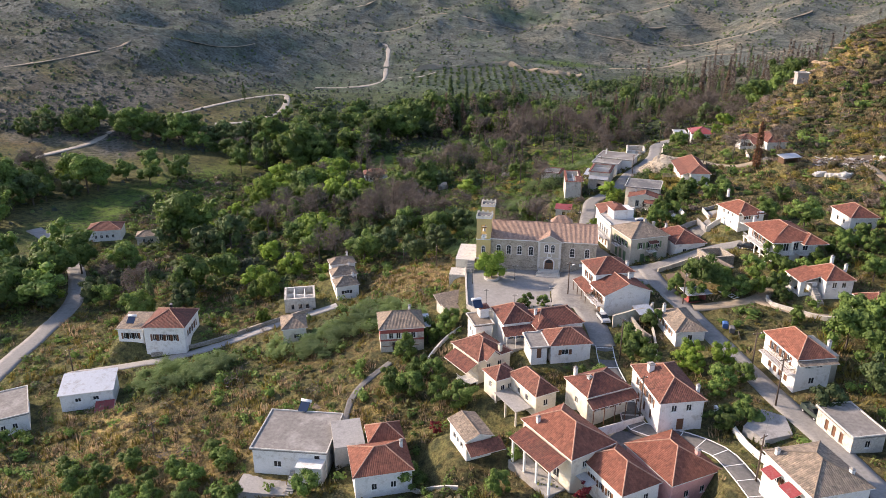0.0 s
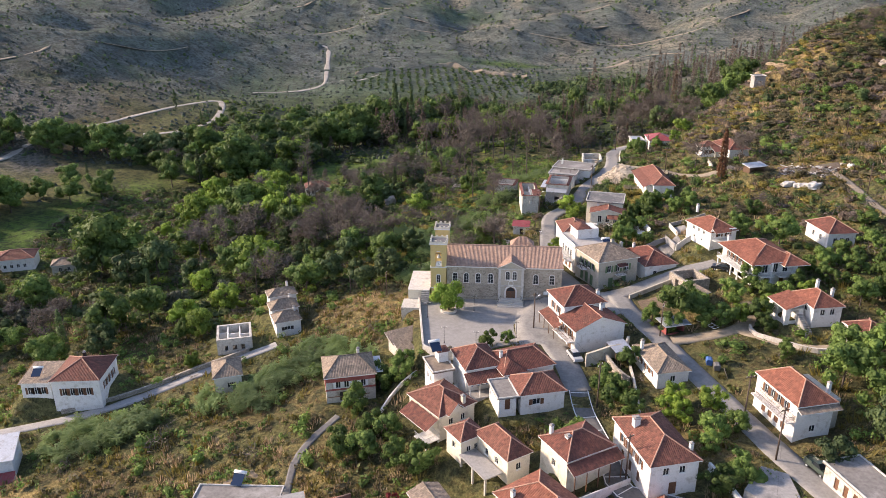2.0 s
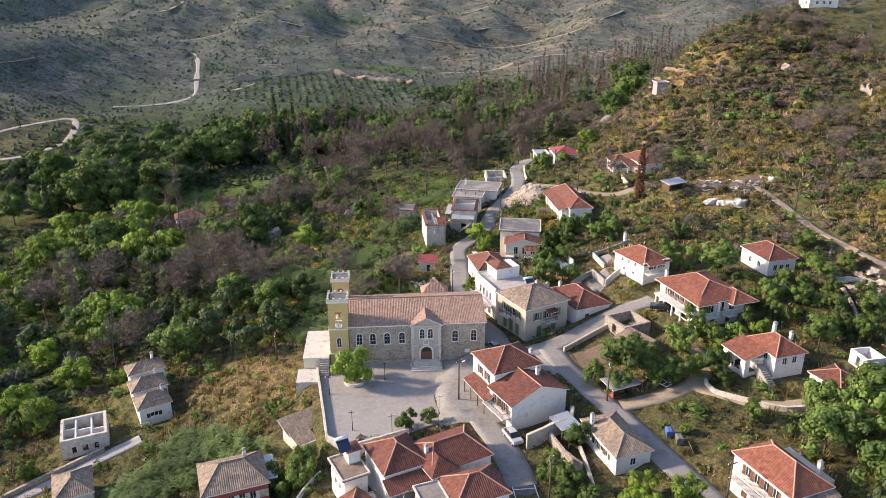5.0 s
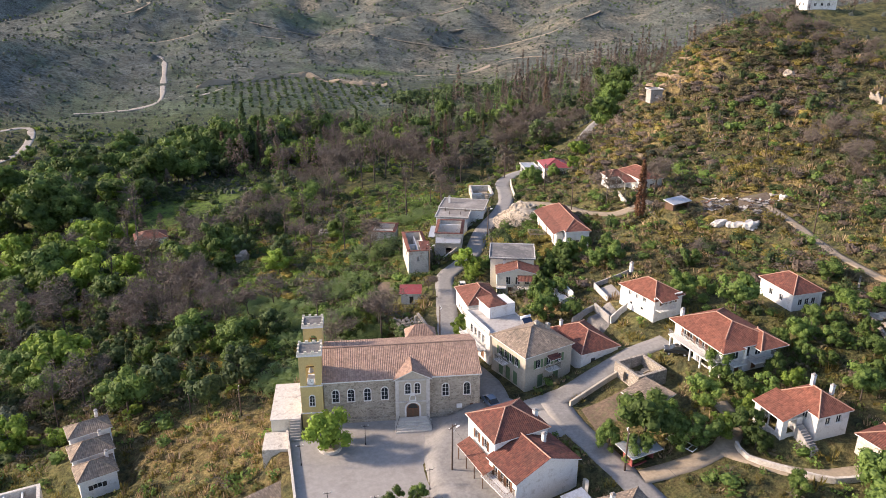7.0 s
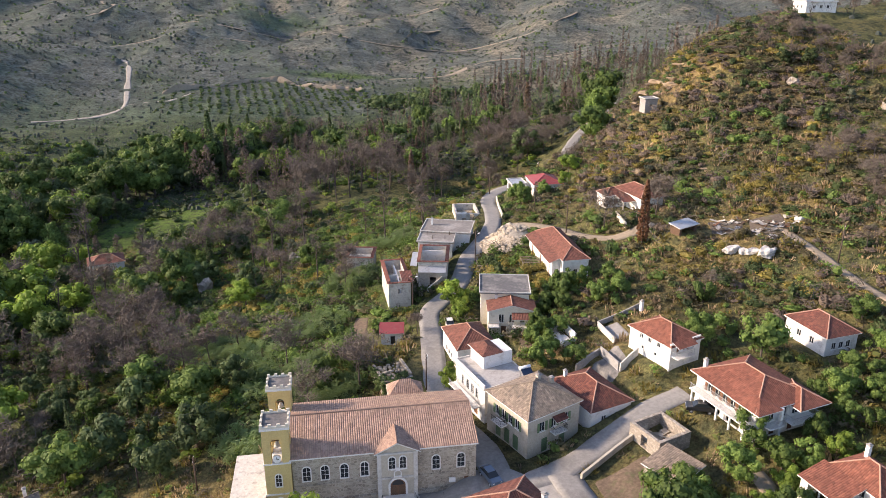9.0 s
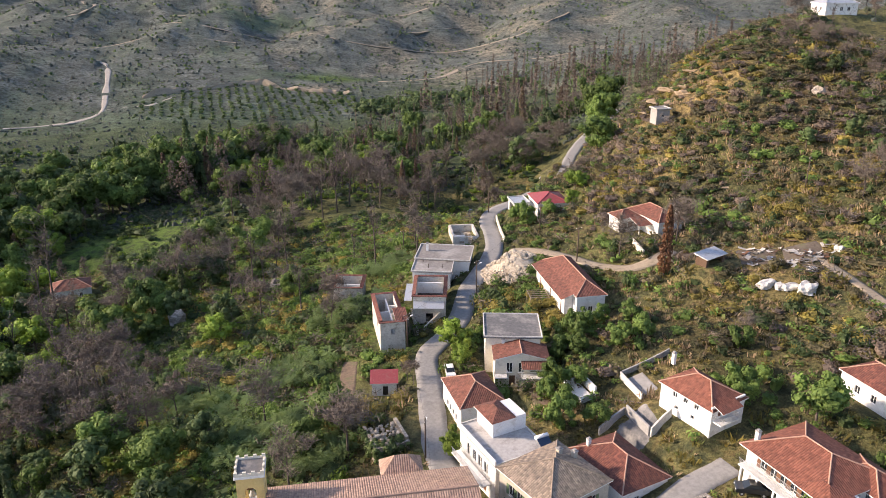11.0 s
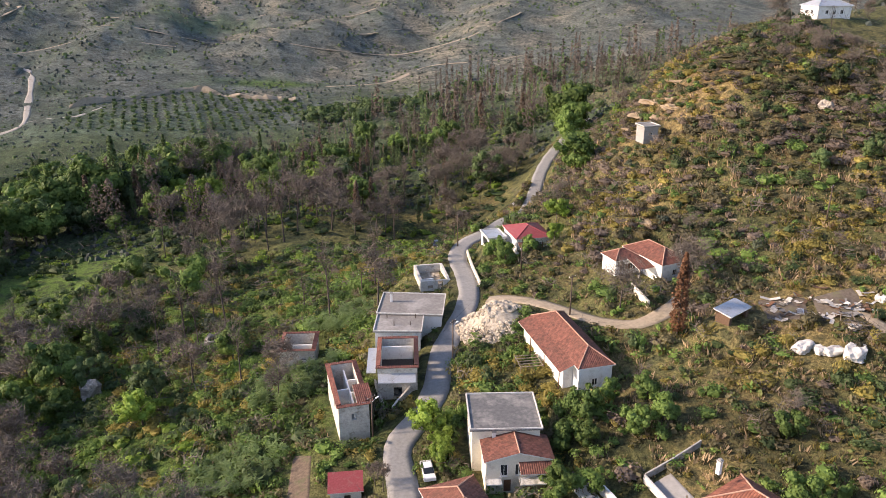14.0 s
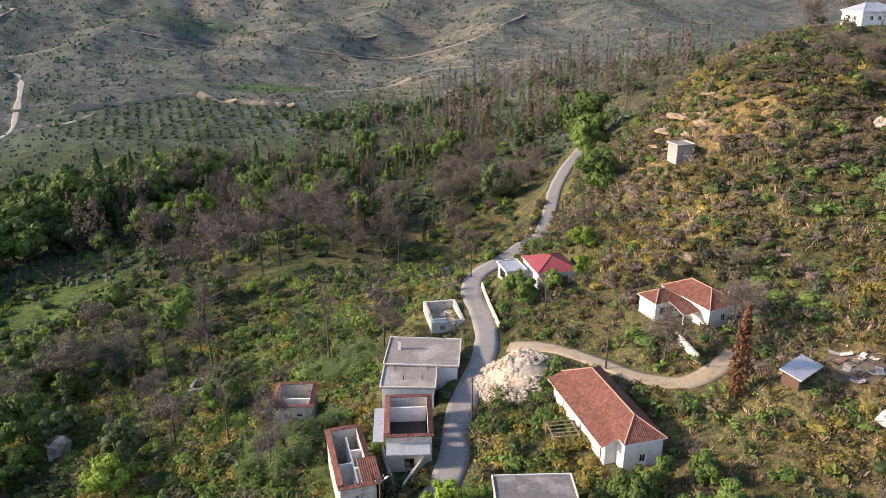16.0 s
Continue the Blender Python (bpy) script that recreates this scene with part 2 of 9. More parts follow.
LEAF = {
    "green": foliage("leaf_green", (0.058, 0.110, 0.028), (0.20, 0.29, 0.08), 0.36),
    "bright": foliage("leaf_bright", (0.115, 0.195, 0.028), (0.28, 0.39, 0.08), 0.42),
    "dark": foliage("leaf_dark", (0.05, 0.088, 0.038), (0.15, 0.205, 0.085), 0.36),
    "olive": foliage("leaf_olive", (0.075, 0.095, 0.065), (0.17, 0.195, 0.145), 0.35),
    "brown": foliage("leaf_scorched", (0.10, 0.08, 0.068), (0.18, 0.145, 0.125), 0.2),
    "rust": foliage("leaf_rust", (0.115, 0.08, 0.058), (0.195, 0.142, 0.102), 0.2),
    "crimson": foliage("crimson_flower", (0.16, 0.02, 0.03), (0.30, 0.05, 0.06), 0.3),
    "reed": foliage("reed_blade", (0.18, 0.29, 0.105), (0.35, 0.46, 0.21), 0.45),
    "ember": foliage("leaf_ember", (0.12, 0.06, 0.034), (0.23, 0.118, 0.066), 0.2),
    "straw": foliage("dry_grass", (0.24, 0.175, 0.109), (0.42, 0.33, 0.232), 0.3),
    "yellow": foliage("broom_shrub", (0.15, 0.135, 0.036), (0.31, 0.26, 0.085), 0.36),
    "scrub": foliage("scrub", (0.088, 0.083, 0.048), (0.22, 0.198, 0.118), 0.3),
    # far scrub, its green shifted grey-blue to paint in the haze
    "heath": foliage("hazed_far_scrub_leaf", (0.07, 0.09, 0.08), (0.15, 0.175, 0.155), 0.25),
    "grass": foliage("grass_blade", (0.10, 0.135, 0.042), (0.23, 0.25, 0.095), 0.34),
}


# ---- mesh helpers ----
def linked(name, bm, mats):
    me = bpy.data.meshes.new(name)
    bm.normal_update()
    bm.to_mesh(me)
    bm.free()
    for m in mats if isinstance(mats, (list, tuple)) else [mats]:
        me.materials.append(m)
    return new(name, me)


def part(name, bm, material, parent, label=""):
    ob = linked(name, bm, material)
    ob.parent = parent
    return tagged(ob, label)


def anchor(name, x, y, z, rz, label, category, group="", kind=""):
    ob = new(name)
    ob.matrix_basis = pose(x, y, z, 0, 0, rz)
    return tagged(ob, label, category, group, kind)


def hexa(bm, pts, slot=0):
    vs = [bm.verts.new(p) for p in pts]
    for f in ((3, 2, 1, 0), (4, 5, 6, 7), (0, 1, 5, 4), (1, 2, 6, 5), (2, 3, 7, 6), (3, 0, 4, 7)):
        bm.faces.new([vs[i] for i in f]).material_index = slot
    return vs


def box(bm, x0, x1, y0, y1, z0, z1, slot=0):
    return hexa(bm, [(x0, y0, z0), (x1, y0, z0), (x1, y1, z0), (x0, y1, z0), (x0, y0, z1), (x1, y0, z1), (x1, y1, z1), (x0, y1, z1)], slot)


def boxes(*rows):
    bm = bmesh.new()
    for r in rows:
        box(bm, *r)
    return bm


def tube(bm, a, b, r0, r1, sides=6, cap=False):
    a, b = Vector(a), Vector(b)
    q = (b - a).to_track_quat("Z", "Y")
    ring = []
    for p, r in ((a, r0), (b, r1)):
        ring.append([bm.verts.new(p + q @ Vector((r * math.cos(2 * math.pi * k / sides), r * math.sin(2 * math.pi * k / sides), 0))) for k in range(sides)])
    for k in range(sides):
        bm.faces.new((ring[0][k], ring[0][(k + 1) % sides], ring[1][(k + 1) % sides], ring[1][k])).smooth = True
    if cap:
        bm.faces.new(ring[1])
        bm.faces.new(ring[0][::-1])


def panel(p0, p1, z0, z1, th, holes=(), tops=None):
    """A wall from p0 to p1, thick to its left, with rectangular openings (u0, u1, z0, z1) through it."""
    bm = bmesh.new()
    p0, p1 = Vector((*p0, 0)), Vector((*p1, 0))
    d = (p1 - p0).normalized()
    n = Vector((-d.y, d.x, 0))
    L = (p1 - p0).length
    us = sorted({0.0, L, *[h[0] for h in holes], *[h[1] for h in holes]})
    zs = sorted({z0, z1, *[h[2] for h in holes], *[h[3] for h in holes]})
    free = {(i, k) for i in range(len(us) - 1) for k in range(len(zs) - 1) if not any(h[0] < (us[i] + us[i + 1]) / 2 < h[1] and h[2] < (zs[k] + zs[k + 1]) / 2 < h[3] for h in holes)}
    made = {}

    def at(i, k, s):
        if (i, k, s) not in made:
            made[i, k, s] = bm.verts.new(p0 + d * us[i] + n * (th * s) + Vector((0, 0, zs[k])))
        return made[i, k, s]
    for i, k in free:
        bm.faces.new((at(i, k, 0), at(i + 1, k, 0), at(i + 1, k + 1, 0), at(i, k + 1, 0)))
        bm.faces.new((at(i, k, 1), at(i, k + 1, 1), at(i + 1, k + 1, 1), at(i + 1, k, 1)))
        for near, e in (((i - 1, k), ((i, k), (i, k + 1))), ((i + 1, k), ((i + 1, k + 1), (i + 1, k))), ((i, k - 1), ((i + 1, k), (i, k))), ((i, k + 1), ((i, k + 1), (i + 1, k + 1)))):
            if near not in free:
                (a0, b0), (a1, b1) = e
                bm.faces.new((at(a0, b0, 0), at(a1, b1, 0), at(a1, b1, 1), at(a0, b0, 1)))
    bmesh.ops.recalc_face_normals(bm, faces=bm.faces)
    return bm


def slope_face(bm, uvl, pts, slot=0):
    """A roof plane; its map runs along the eave (first edge) and up the slope, in metres."""
    vs = [bm.verts.new(p) for p in pts]
    f = bm.faces.new(vs)
    f.material_index = slot
    o, e = Vector(pts[0]), (Vector(pts[1]) - Vector(pts[0])).normalized()
    up = (f.normal if f.normal.length else Vector((0, 0, 1)))
    f.normal_update()
    up = f.normal.cross(e).normalized()
    for loop in f.loops:
        r = loop.vert.co - o
        loop[uvl].uv = (r.dot(e), r.dot(up))
    return f


def roof_mesh(kind, x0, x1, y0, y1, z, rise, thick=0.16, ridge_cut=None):
    """Hip, gable or lean-to roof over a rectangle; slot 0 tiles, slot 1 the edge and the underside."""
    bm = bmesh.new()
    uvl = bm.loops.layers.uv.new("slope")
    lx, ly = x1 - x0, y1 - y0
    t = z + thick
    A, B, C, D = (x0, y0, t), (x1, y0, t), (x1, y1, t), (x0, y1, t)
    lines = []
    if kind == "hip":
        if lx >= ly:
            c = ridge_cut if ridge_cut is not None else ly / 2
            P, Q = (x0 + c, (y0 + y1) / 2, t + rise), (x1 - c, (y0 + y1) / 2, t + rise)
            if lx - 2 * c < 0.05:
                Q = P
            faces = [(A, B, Q, P) if Q != P else (A, B, P), (B, C, Q), (C, D, P, Q) if Q != P else (C, D, P), (D, A, P)]
        else:
            c = ridge_cut if ridge_cut is not None else lx / 2
            P, Q = ((x0 + x1) / 2, y0 + c, t + rise), ((x0 + x1) / 2, y1 - c, t + rise)
            faces = [(A, B, P), (B, C, Q, P), (C, D, Q), (D, A, P, Q)]
        lines = [(P, Q)] if P != Q else []
        lines += [(A, P), (B, Q if lx >= ly else P), (C, Q), (D, P if lx >= ly else Q)]
    elif kind == "gable_x":
        P, Q = (x0, (y0 + y1) / 2, t + rise), (x1, (y0 + y1) / 2, t + rise)
        faces = [(A, B, Q, P), (C, D, P, Q)]
        lines = [(P, Q)]
    elif kind == "gable_y":
        P, Q = ((x0 + x1) / 2, y0, t + rise), ((x0 + x1) / 2, y1, t + rise)
        faces = [(B, C, Q, P), (D, A, P, Q)]
        lines = [(P, Q)]
    elif kind == "lean_f":
        faces = [(A, B, (x1, y1, t + rise), (x0, y1, t + rise))]
    elif kind == "lean_l":
        faces = [(D, A, (x1, y0, t + rise), (x1, y1, t + rise))]
    for f in faces:
        slope_face(bm, uvl, f)
    for f in faces:
        vs = [bm.verts.new((p[0], p[1], p[2] - thick)) for p in f[::-1]]
        bm.faces.new(vs).material_index = 1
        for p, q in zip(f, f[1:] + f[:1]):
            if (p, q) in [(g[(i + 1) % len(g)], g[i]) for g in faces for i in range(len(g))]:
                continue
            bm.faces.new([bm.verts.new(v) for v in ((p[0], p[1], p[2] - thick), (q[0], q[1], q[2] - thick), q, p)]).material_index = 1
    return bm, lines


def ridge_tiles(lines, r=0.11):
    bm = bmesh.new()
    for a, b in lines:
        a, b = Vector(a), Vector(b)
        n = max(1, int((b - a).length / 0.45))
        for k in range(n):
            tube(bm, a.lerp(b, k / n), a.lerp(b, min(1, (k + 1.06) / n)), r * 1.08, r * 0.92, 6)
    return bm


def window(parent, p, d, w, h, style="plain", shutter=None, recess=0.1):
    """A window in an opening: p is its lower left corner on the outer face, d the way along the wall."""
    n = Vector((-d.y, d.x, 0))
    rz = math.degrees(math.atan2(d.y, d.x))

    def placed(ob):
        ob.matrix_basis = Matrix.Translation(p + n * recess) @ pose(0, 0, 0, 0, 0, rz)
        return ob
    f = 0.06
    rows = [(0, f, 0, 0.07, 0, h), (w - f, w, 0, 0.07, 0, h), (f, w - f, 0, 0.07, 0, f), (f, w - f, 0, 0.07, h - f, h)]
    if style == "door":
        fr = placed(part("door", boxes(*rows, (f, w - f, 0.02, 0.06, f, h - f)), shutter or M["brown_paint"], parent))
        return fr
    if w > 0.7:
        rows.append((w / 2 - 0.03, w / 2 + 0.03, 0, 0.06, f, h - f))
    fr = placed(part("window", boxes(*rows), M["white_paint"], parent))
    part("pane", boxes((f, w - f, 0.02, 0.035, f, h - f)), M["glass"], fr)
    if shutter:
        for x in (-0.48 * w, w + 0.02):
            part("shutter", boxes((x, x + 0.46 * w, -recess - 0.05, -recess - 0.008, 0.02, h - 0.02)), shutter, fr)
    sill = part("sill", boxes((-0.06, w + 0.06, -recess - 0.07, -recess + 0.02, -0.07, -0.004)), M["white_paint"], fr)
    return fr


SIDES = "frbl"


def walls(parent, x0, x1, y0, y1, z0, z1, mat, opens=(), th=0.28, names="wall"):
    """Four walls butted end to end with their windows and doors. opens: side, place along it, sill, width, height, style, shutter."""
    ends = {"f": ((x0, y0), (x1, y0)), "r": ((x1, y0 + th), (x1, y1 - th)), "b": ((x1, y1), (x0, y1)), "l": ((x0, y1 - th), (x0, y0 + th))}
    for s in SIDES:
        p0, p1 = ends[s]
        L = math.dist(p0, p1)
        mine = [o for o in opens if o[0] == s]
        holes = []
        for o in mine:
            u = o[1] * L if abs(o[1]) <= 1 else o[1]
            holes.append((max(0.05, u - o[3] / 2), min(L - 0.05, u + o[3] / 2), o[2], o[2] + o[4]))
        part(names, panel(p0, p1, z0, z1, th, holes), mat, parent)
        d = (Vector((*p1, 0)) - Vector((*p0, 0))).normalized()
        for o, h in zip(mine, holes):
            if len(o) > 5 and o[5] == "hole":
                continue
            window(parent, Vector((*p0, h[2])) + d * h[0], d, h[1] - h[0], h[3] - h[2], o[5] if len(o) > 5 else "plain", M[o[6]] if len(o) > 6 else None)


def gable_ends(parent, kind, x0, x1, y0, y1, z, rise, mat, th=0.28):
    for near in (True, False):
        bm = bmesh.new()
        if kind == "gable_x":
            x, m = (x0 if near else x1 - th), (y0 + y1) / 2
            a = [bm.verts.new((x, y, h)) for y, h in ((y0, z), (y1, z), (m, z + rise))]
            b = [bm.verts.new((x + th, y, h)) for y, h in ((y0, z), (y1, z), (m, z + rise))]
        else:
            y, m = (y0 if near else y1 - th), (x0 + x1) / 2
            a = [bm.verts.new((x, y, h)) for x, h in ((x0, z), (x1, z), (m, z + rise))]
            b = [bm.verts.new((x, y + th, h)) for x, h in ((x0, z), (x1, z), (m, z + rise))]
        for f in ((a[2], a[1], a[0]), (b[0], b[1], b[2]), (a[0], a[1], b[1], b[0]), (a[1], a[2], b[2], b[1]), (a[2], a[0], b[0], b[2])):
            bm.faces.new(f)
        bmesh.ops.recalc_face_normals(bm, faces=bm.faces)
        part("gable", bm, mat, parent)


def chimney(parent, x, y, z, h=1.1, mat="white", w=0.5):
    c = part("chimney", boxes((x - w / 2, x + w / 2, y - w / 2, y + w / 2, z - 0.9, z + h - 0.2)), M[mat], parent)
    part("cap", boxes((x - w * 0.62, x + w * 0.62, y - w * 0.62, y + w * 0.62, z + h - 0.2, z + h - 0.08), (x - w * 0.3, x + w * 0.3, y - w * 0.3, y + w * 0.3, z + h - 0.08, z + h + 0.1)), M["concrete"], c)


def balcony(parent, x0, x1, y0, y1, z, mat="white_paint", rail="metal", posts=0.0):
    """A slab with a railing round its outer edges, and posts down to the ground."""
    b = part("balcony", boxes((x0, x1, y0, y1, z - 0.16, z)), M["white"], parent)
    rows = []
    for k in range(int((x1 - x0) / 0.16) + 1):
        rows.append((x0 + 0.02 + k * 0.16, x0 + 0.045 + k * 0.16, y0 + 0.03, y0 + 0.055, z, z + 0.95))
    for k in range(1, int((y1 - y0) / 0.16)):
        for x in (x0 + 0.02, x1 - 0.05):
            rows.append((x, x + 0.025, y0 + k * 0.16, y0 + 0.025 + k * 0.16, z, z + 0.95))
    rows += [(x0, x1, y0 + 0.02, y0 + 0.065, z + 0.95, z + 1.0), (x0, x0 + 0.05, y0 + 0.065, y1, z + 0.95, z + 1.0), (x1 - 0.05, x1, y0 + 0.065, y1, z + 0.95, z + 1.0)]
    part("railing", boxes(*rows), M[rail], b)
    if posts:
        for x in (x0 + 0.1, x1 - 0.35):
            part("post", boxes((x, x + 0.25, y0 + 0.05, y0 + 0.3, z - posts, z - 0.16)), M["white"], b)


def solar_heater(x, y, z, rz):
    s = anchor("solar_water_heater", x, y, z, rz, "roof solar water heater with dark glass collector and white tank", "solar heater", "solar heaters")
    bm = bmesh.new()
    hexa(bm, [(-0.9, -0.9, 0.15), (0.9, -0.9, 0.15), (0.9, 0.7, 1.15), (-0.9, 0.7, 1.15), (-0.9, -0.95, 0.23), (0.9, -0.95, 0.23), (0.9, 0.65, 1.23), (-0.9, 0.65, 1.23)])
    part("collector", bm, M["solar"], s)
    bm = bmesh.new()
    tube(bm, (-1.0, 0.95, 1.3), (1.0, 0.95, 1.3), 0.28, 0.28, 12, True)
    part("tank", bm, M["white_paint"], s)
    for u, v, z2 in ((-0.85, -0.85, 0.3), (0.8, -0.85, 0.3), (-0.85, 0.85, 1.1), (0.8, 0.85, 1.1)):
        part("leg", boxes((u, u + 0.05, v, v + 0.05, 0, z2)), M["metal"], s)
    return s


def house(key, label, roof="hip", rise=2.0, wall="white", tile="tile", over=0.45, opens=(), chimneys=(), name="house", deep=3.0, cut=None, category="house", group="village houses", th=0.28, back=(0, 0)):
    """A house on its plot: walls with openings, roof, chimneys; back sets the left and front walls in under the roof."""
    x, y, rz, L, D, base, eave = PLOTS[key]
    h = anchor(name, x, y, base, rz, label, category, group)
    z1 = eave - base
    i = min(over, 0.35)
    walls(h, i + back[0], L - i, i + back[1], D - i, -deep, z1, M[wall], opens, th)
    if roof == "flat":
        part("roof", boxes((0, L, 0, D, z1, z1 + 0.22)), M["slab" if tile == "concrete" else tile], h)
        part("parapet", boxes((0, L, 0, 0.18, z1 + 0.22, z1 + 0.42), (0, L, D - 0.18, D, z1 + 0.22, z1 + 0.42), (0, 0.18, 0.18, D - 0.18, z1 + 0.22, z1 + 0.42), (L - 0.18, L, 0.18, D - 0.18, z1 + 0.22, z1 + 0.42)), M["parapet"], h)
    elif roof != "none":
        bm, lines = roof_mesh(roof, 0, L, 0, D, z1, rise, ridge_cut=cut)
        part("roof", bm, [M[tile], M["white"]], h)
        if lines:
            part("ridge_tiles", ridge_tiles(lines), M["ridge" if tile in ("tile", "tile_new", "tile_dark") else tile], h)
        if roof.startswith("gable"):
            gable_ends(h, roof, i, L - i, i, D - i, z1, rise * (1 - 2 * i / (D if roof == "gable_x" else L)), M[wall])
    for c in chimneys:
        chimney(h, *c)
    return h


def lean(parent, x0, x1, y0, y1, z, rise, tile="tile", kind="lean_f"):
    """A lower roof against a wall."""
    bm, _ = roof_mesh(kind, x0, x1, y0, y1, z, rise, 0.1)
    return part("lean_to_roof", bm, [M[tile], M["white"]], parent)


# ---- plots: nearest corner, heading, length, depth, floor and eaves heights ----
PLOTS = {}


def plot(key, x, y, rz, length, depth, floor, eaves):
    PLOTS[key] = (x, y, rz, length, depth, floor, eaves)


plot("flat_terrace", -34.6, 102.4, -5, 13.3, 11.8, -10.4, -5.6)
plot("red_hip", -16.0, 93.7, 14, 9.8, 8.6, -8.6, -4.5)
plot("red_hip_rear", -14.6, 102.6, 14, 6.2, 5.4, -8.0, -4.4)
plot("grey_shed", 1.5, 97.1, 23.8, 5.1, 7.3, -3.6, 0)
plot("big_red", 16.8, 88.9, 32, 8.8, 12.4, -2.6, 3.0)
plot("twin_red", 23.1, 83.4, 27, 7.3, 10.3, -3.6, 1.2)
plot("pink", 30.8, 86.2, 25, 9.4, 11.2, -3.8, 0.8)
plot("street_white", 32, 100, 8.8, 8, 12.5, 0.2, 5.6)
plot("low_red", 21.3, 103.2, 24.6, 8.8, 7.2, 0.6, 4.5)
plot("long_red", 13.3, 106.4, 28.5, 4.8, 8.9, -1.6, 2.5)
plot("small_red", 6.9, 111.7, 29.3, 5, 4.8, -1.8, 2.3)
plot("corner_gable", 4.0, 118.9, 34, 8.0, 9.2, -2.6, 2.0)
plot("hip_terrace", 17.3, 121.1, 9, 8.3, 6.8, 0.6, 4.2)
plot("terrace_part", 13.6, 120.6, 9, 3.7, 6.2, 0.6, 4.0)
plot("twin_ridge", 15.5, 127.7, 16.8, 10.2, 8.4, 0.8, 4.5)
plot("porch_red", 9, 128.6, 14.5, 7.1, 8.2, 0.6, 4.8)
plot("roof_terrace", 3.5, 130.4, 16, 4.2, 6.0, -1.8, 3.4)
plot("corner_shop", 29.5, 145.6, 12, 9.4, 8.5, 2, 8.2)
plot("shop_gable", 30.4, 139.0, 16, 11.2, 7.2, 1.6, 6.2)
plot("road_house", 56.3, 107.9, 9.1, 6.9, 10.6, 3.6, 9.2)
plot("tile_low", 44.6, 75.4, 14, 9.1, 10.3, 3.8, 7.9)
plot("flat_long", 57.6, 91.0, 10, 6.0, 8.8, 3.0, 5.9)
plot("lane_house", -73.4, 151.6, 0, 10.2, 10.6, -12.6, -8.5)
plot("lane_annex", -80.2, 153.0, 0, 6.6, 8.0, -12.8, -9.6)
plot("sheet_house", -83.2, 130.4, 16, 11.0, 8.0, -17.6, -13.8)
plot("west_flat", -95.5, 121.0, 30, 10.0, 12.0, -18.8, -15.0)
plot("lane_cottage", -39.9, 148.7, 15, 6.0, 7.4, -10.8, -7.3)
plot("red_old", -16.2, 136.3, 9, 9.8, 8.4, -5.8, -0.6)
plot("lane_ruin", -43.2, 165.3, 12, 8.2, 8.2, -11.0, -7.4)
plot("row_front", -31.1, 172.1, 20, 6.4, 5.2, -10.6, -7.0)
plot("row_middle", -32.8, 177.0, 20, 7.0, 5.0, -9.8, -6.1)
plot("row_back", -34.0, 181.8, 20, 7.2, 4.6, -8.8, -4.9)
plot("square_ruin", -1.8, 146.1, 26, 6.2, 7.4, -3.6, -1.0)
plot("hip_north", 39.8, 194.5, 0.2, 7.9, 10, 1, 5.6)
plot("terrace_north", 38.6, 176.4, 10, 8.6, 10.6, 2.0, 8.4)
plot("stone_mansion", 41.4, 165.5, 17.1, 10.7, 10.4, 2.6, 9.1)
plot("red_rear", 52.6, 167.8, 10, 8.4, 11.4, 3.6, 7.0)
plot("terrace_hip", 48.6, 203.2, -17, 9.6, 5.6, 3.0, 8.2)
plot("terrace_flat", 48.7, 208.3, -19.1, 10.2, 9.3, 3.2, 9.9)
plot("white_hip", 69.1, 173.2, 13.9, 7.6, 9.9, 8.8, 12.7)
plot("balcony_house", 69.1, 152.9, 6.7, 11.7, 13, 8.4, 13.3)
plot("east_hip", 92.3, 165.8, 2, 7.1, 9.4, 11.6, 14.7)
plot("arch_house", 73.4, 135.9, 4.9, 6.4, 7.7, 7.6, 11.4)
plot("arch_wing", 69.2, 137.6, 4.9, 4.2, 6.2, 7.6, 10.4)
plot("roofless_low", 33.9, 225.6, -5.4, 5.4, 14.3, 0.2, 6.5)
plot("roofless_tall", 42.2, 232.6, -18.4, 7.2, 11.2, 2, 8)
plot("slab_near", 45.6, 246, -23, 9, 7, 3, 7.6)
plot("slab_far", 48.1, 252.3, -25, 12.8, 9.7, 3.4, 7.9)
plot("roofless_far", 29.5, 256.7, -18.3, 7.3, 8.1, -2.6, 1.3)
plot("long_hip", 68.9, 213.6, -6, 6.3, 19.5, 8.2, 12.4)
plot("slope_house", 98.6, 233.6, 4.4, 7.1, 11.8, 14, 17.4)
plot("slope_wing", 92.4, 239.6, 2, 6.2, 5, 14, 17)
plot("road_ruin", 61.6, 265.7, -10.2, 7.1, 10.3, 4.8, 7)
plot("sheet_shed", 94.6, 210.8, 18, 6.4, 3.2, 16.4, 17.9)
plot("crimson_house", 84.9, 267, -8, 8.8, 10, 9.6, 13)
plot("crimson_porch", 80.2, 271.6, -6, 4.6, 6.2, 9.6, 12.2)
plot("pump_house", 124.5, 278.1, -5, 4.6, 4.4, 29.2, 33.2)
plot("white_hall", 189.0, 292.0, -8, 11.5, 8.0, 56.5, 59.6)
plot("pink_shed", 29.3, 212.9, -14, 5.0, 3.8, -1.0, 1.4)
plot("tile_cottage", 41.2, 124.6, 6.4, 6.3, 10.4, 2.6, 5.5)
plot("old_rear", 55.5, 149.0, 20, 5.6, 6.2, 5.2, 7.4)
plot("courtyard_ruin", 57.6, 157.0, 12, 6.6, 6.6, 5.4, 8.0)
plot("carport", 48.4, 141.2, 12, 4.6, 2.6, 4.0, 6.0)
plot("valley_roof", -42.0, 318.0, 10, 11.0, 8.0, -20.6, -17.2)
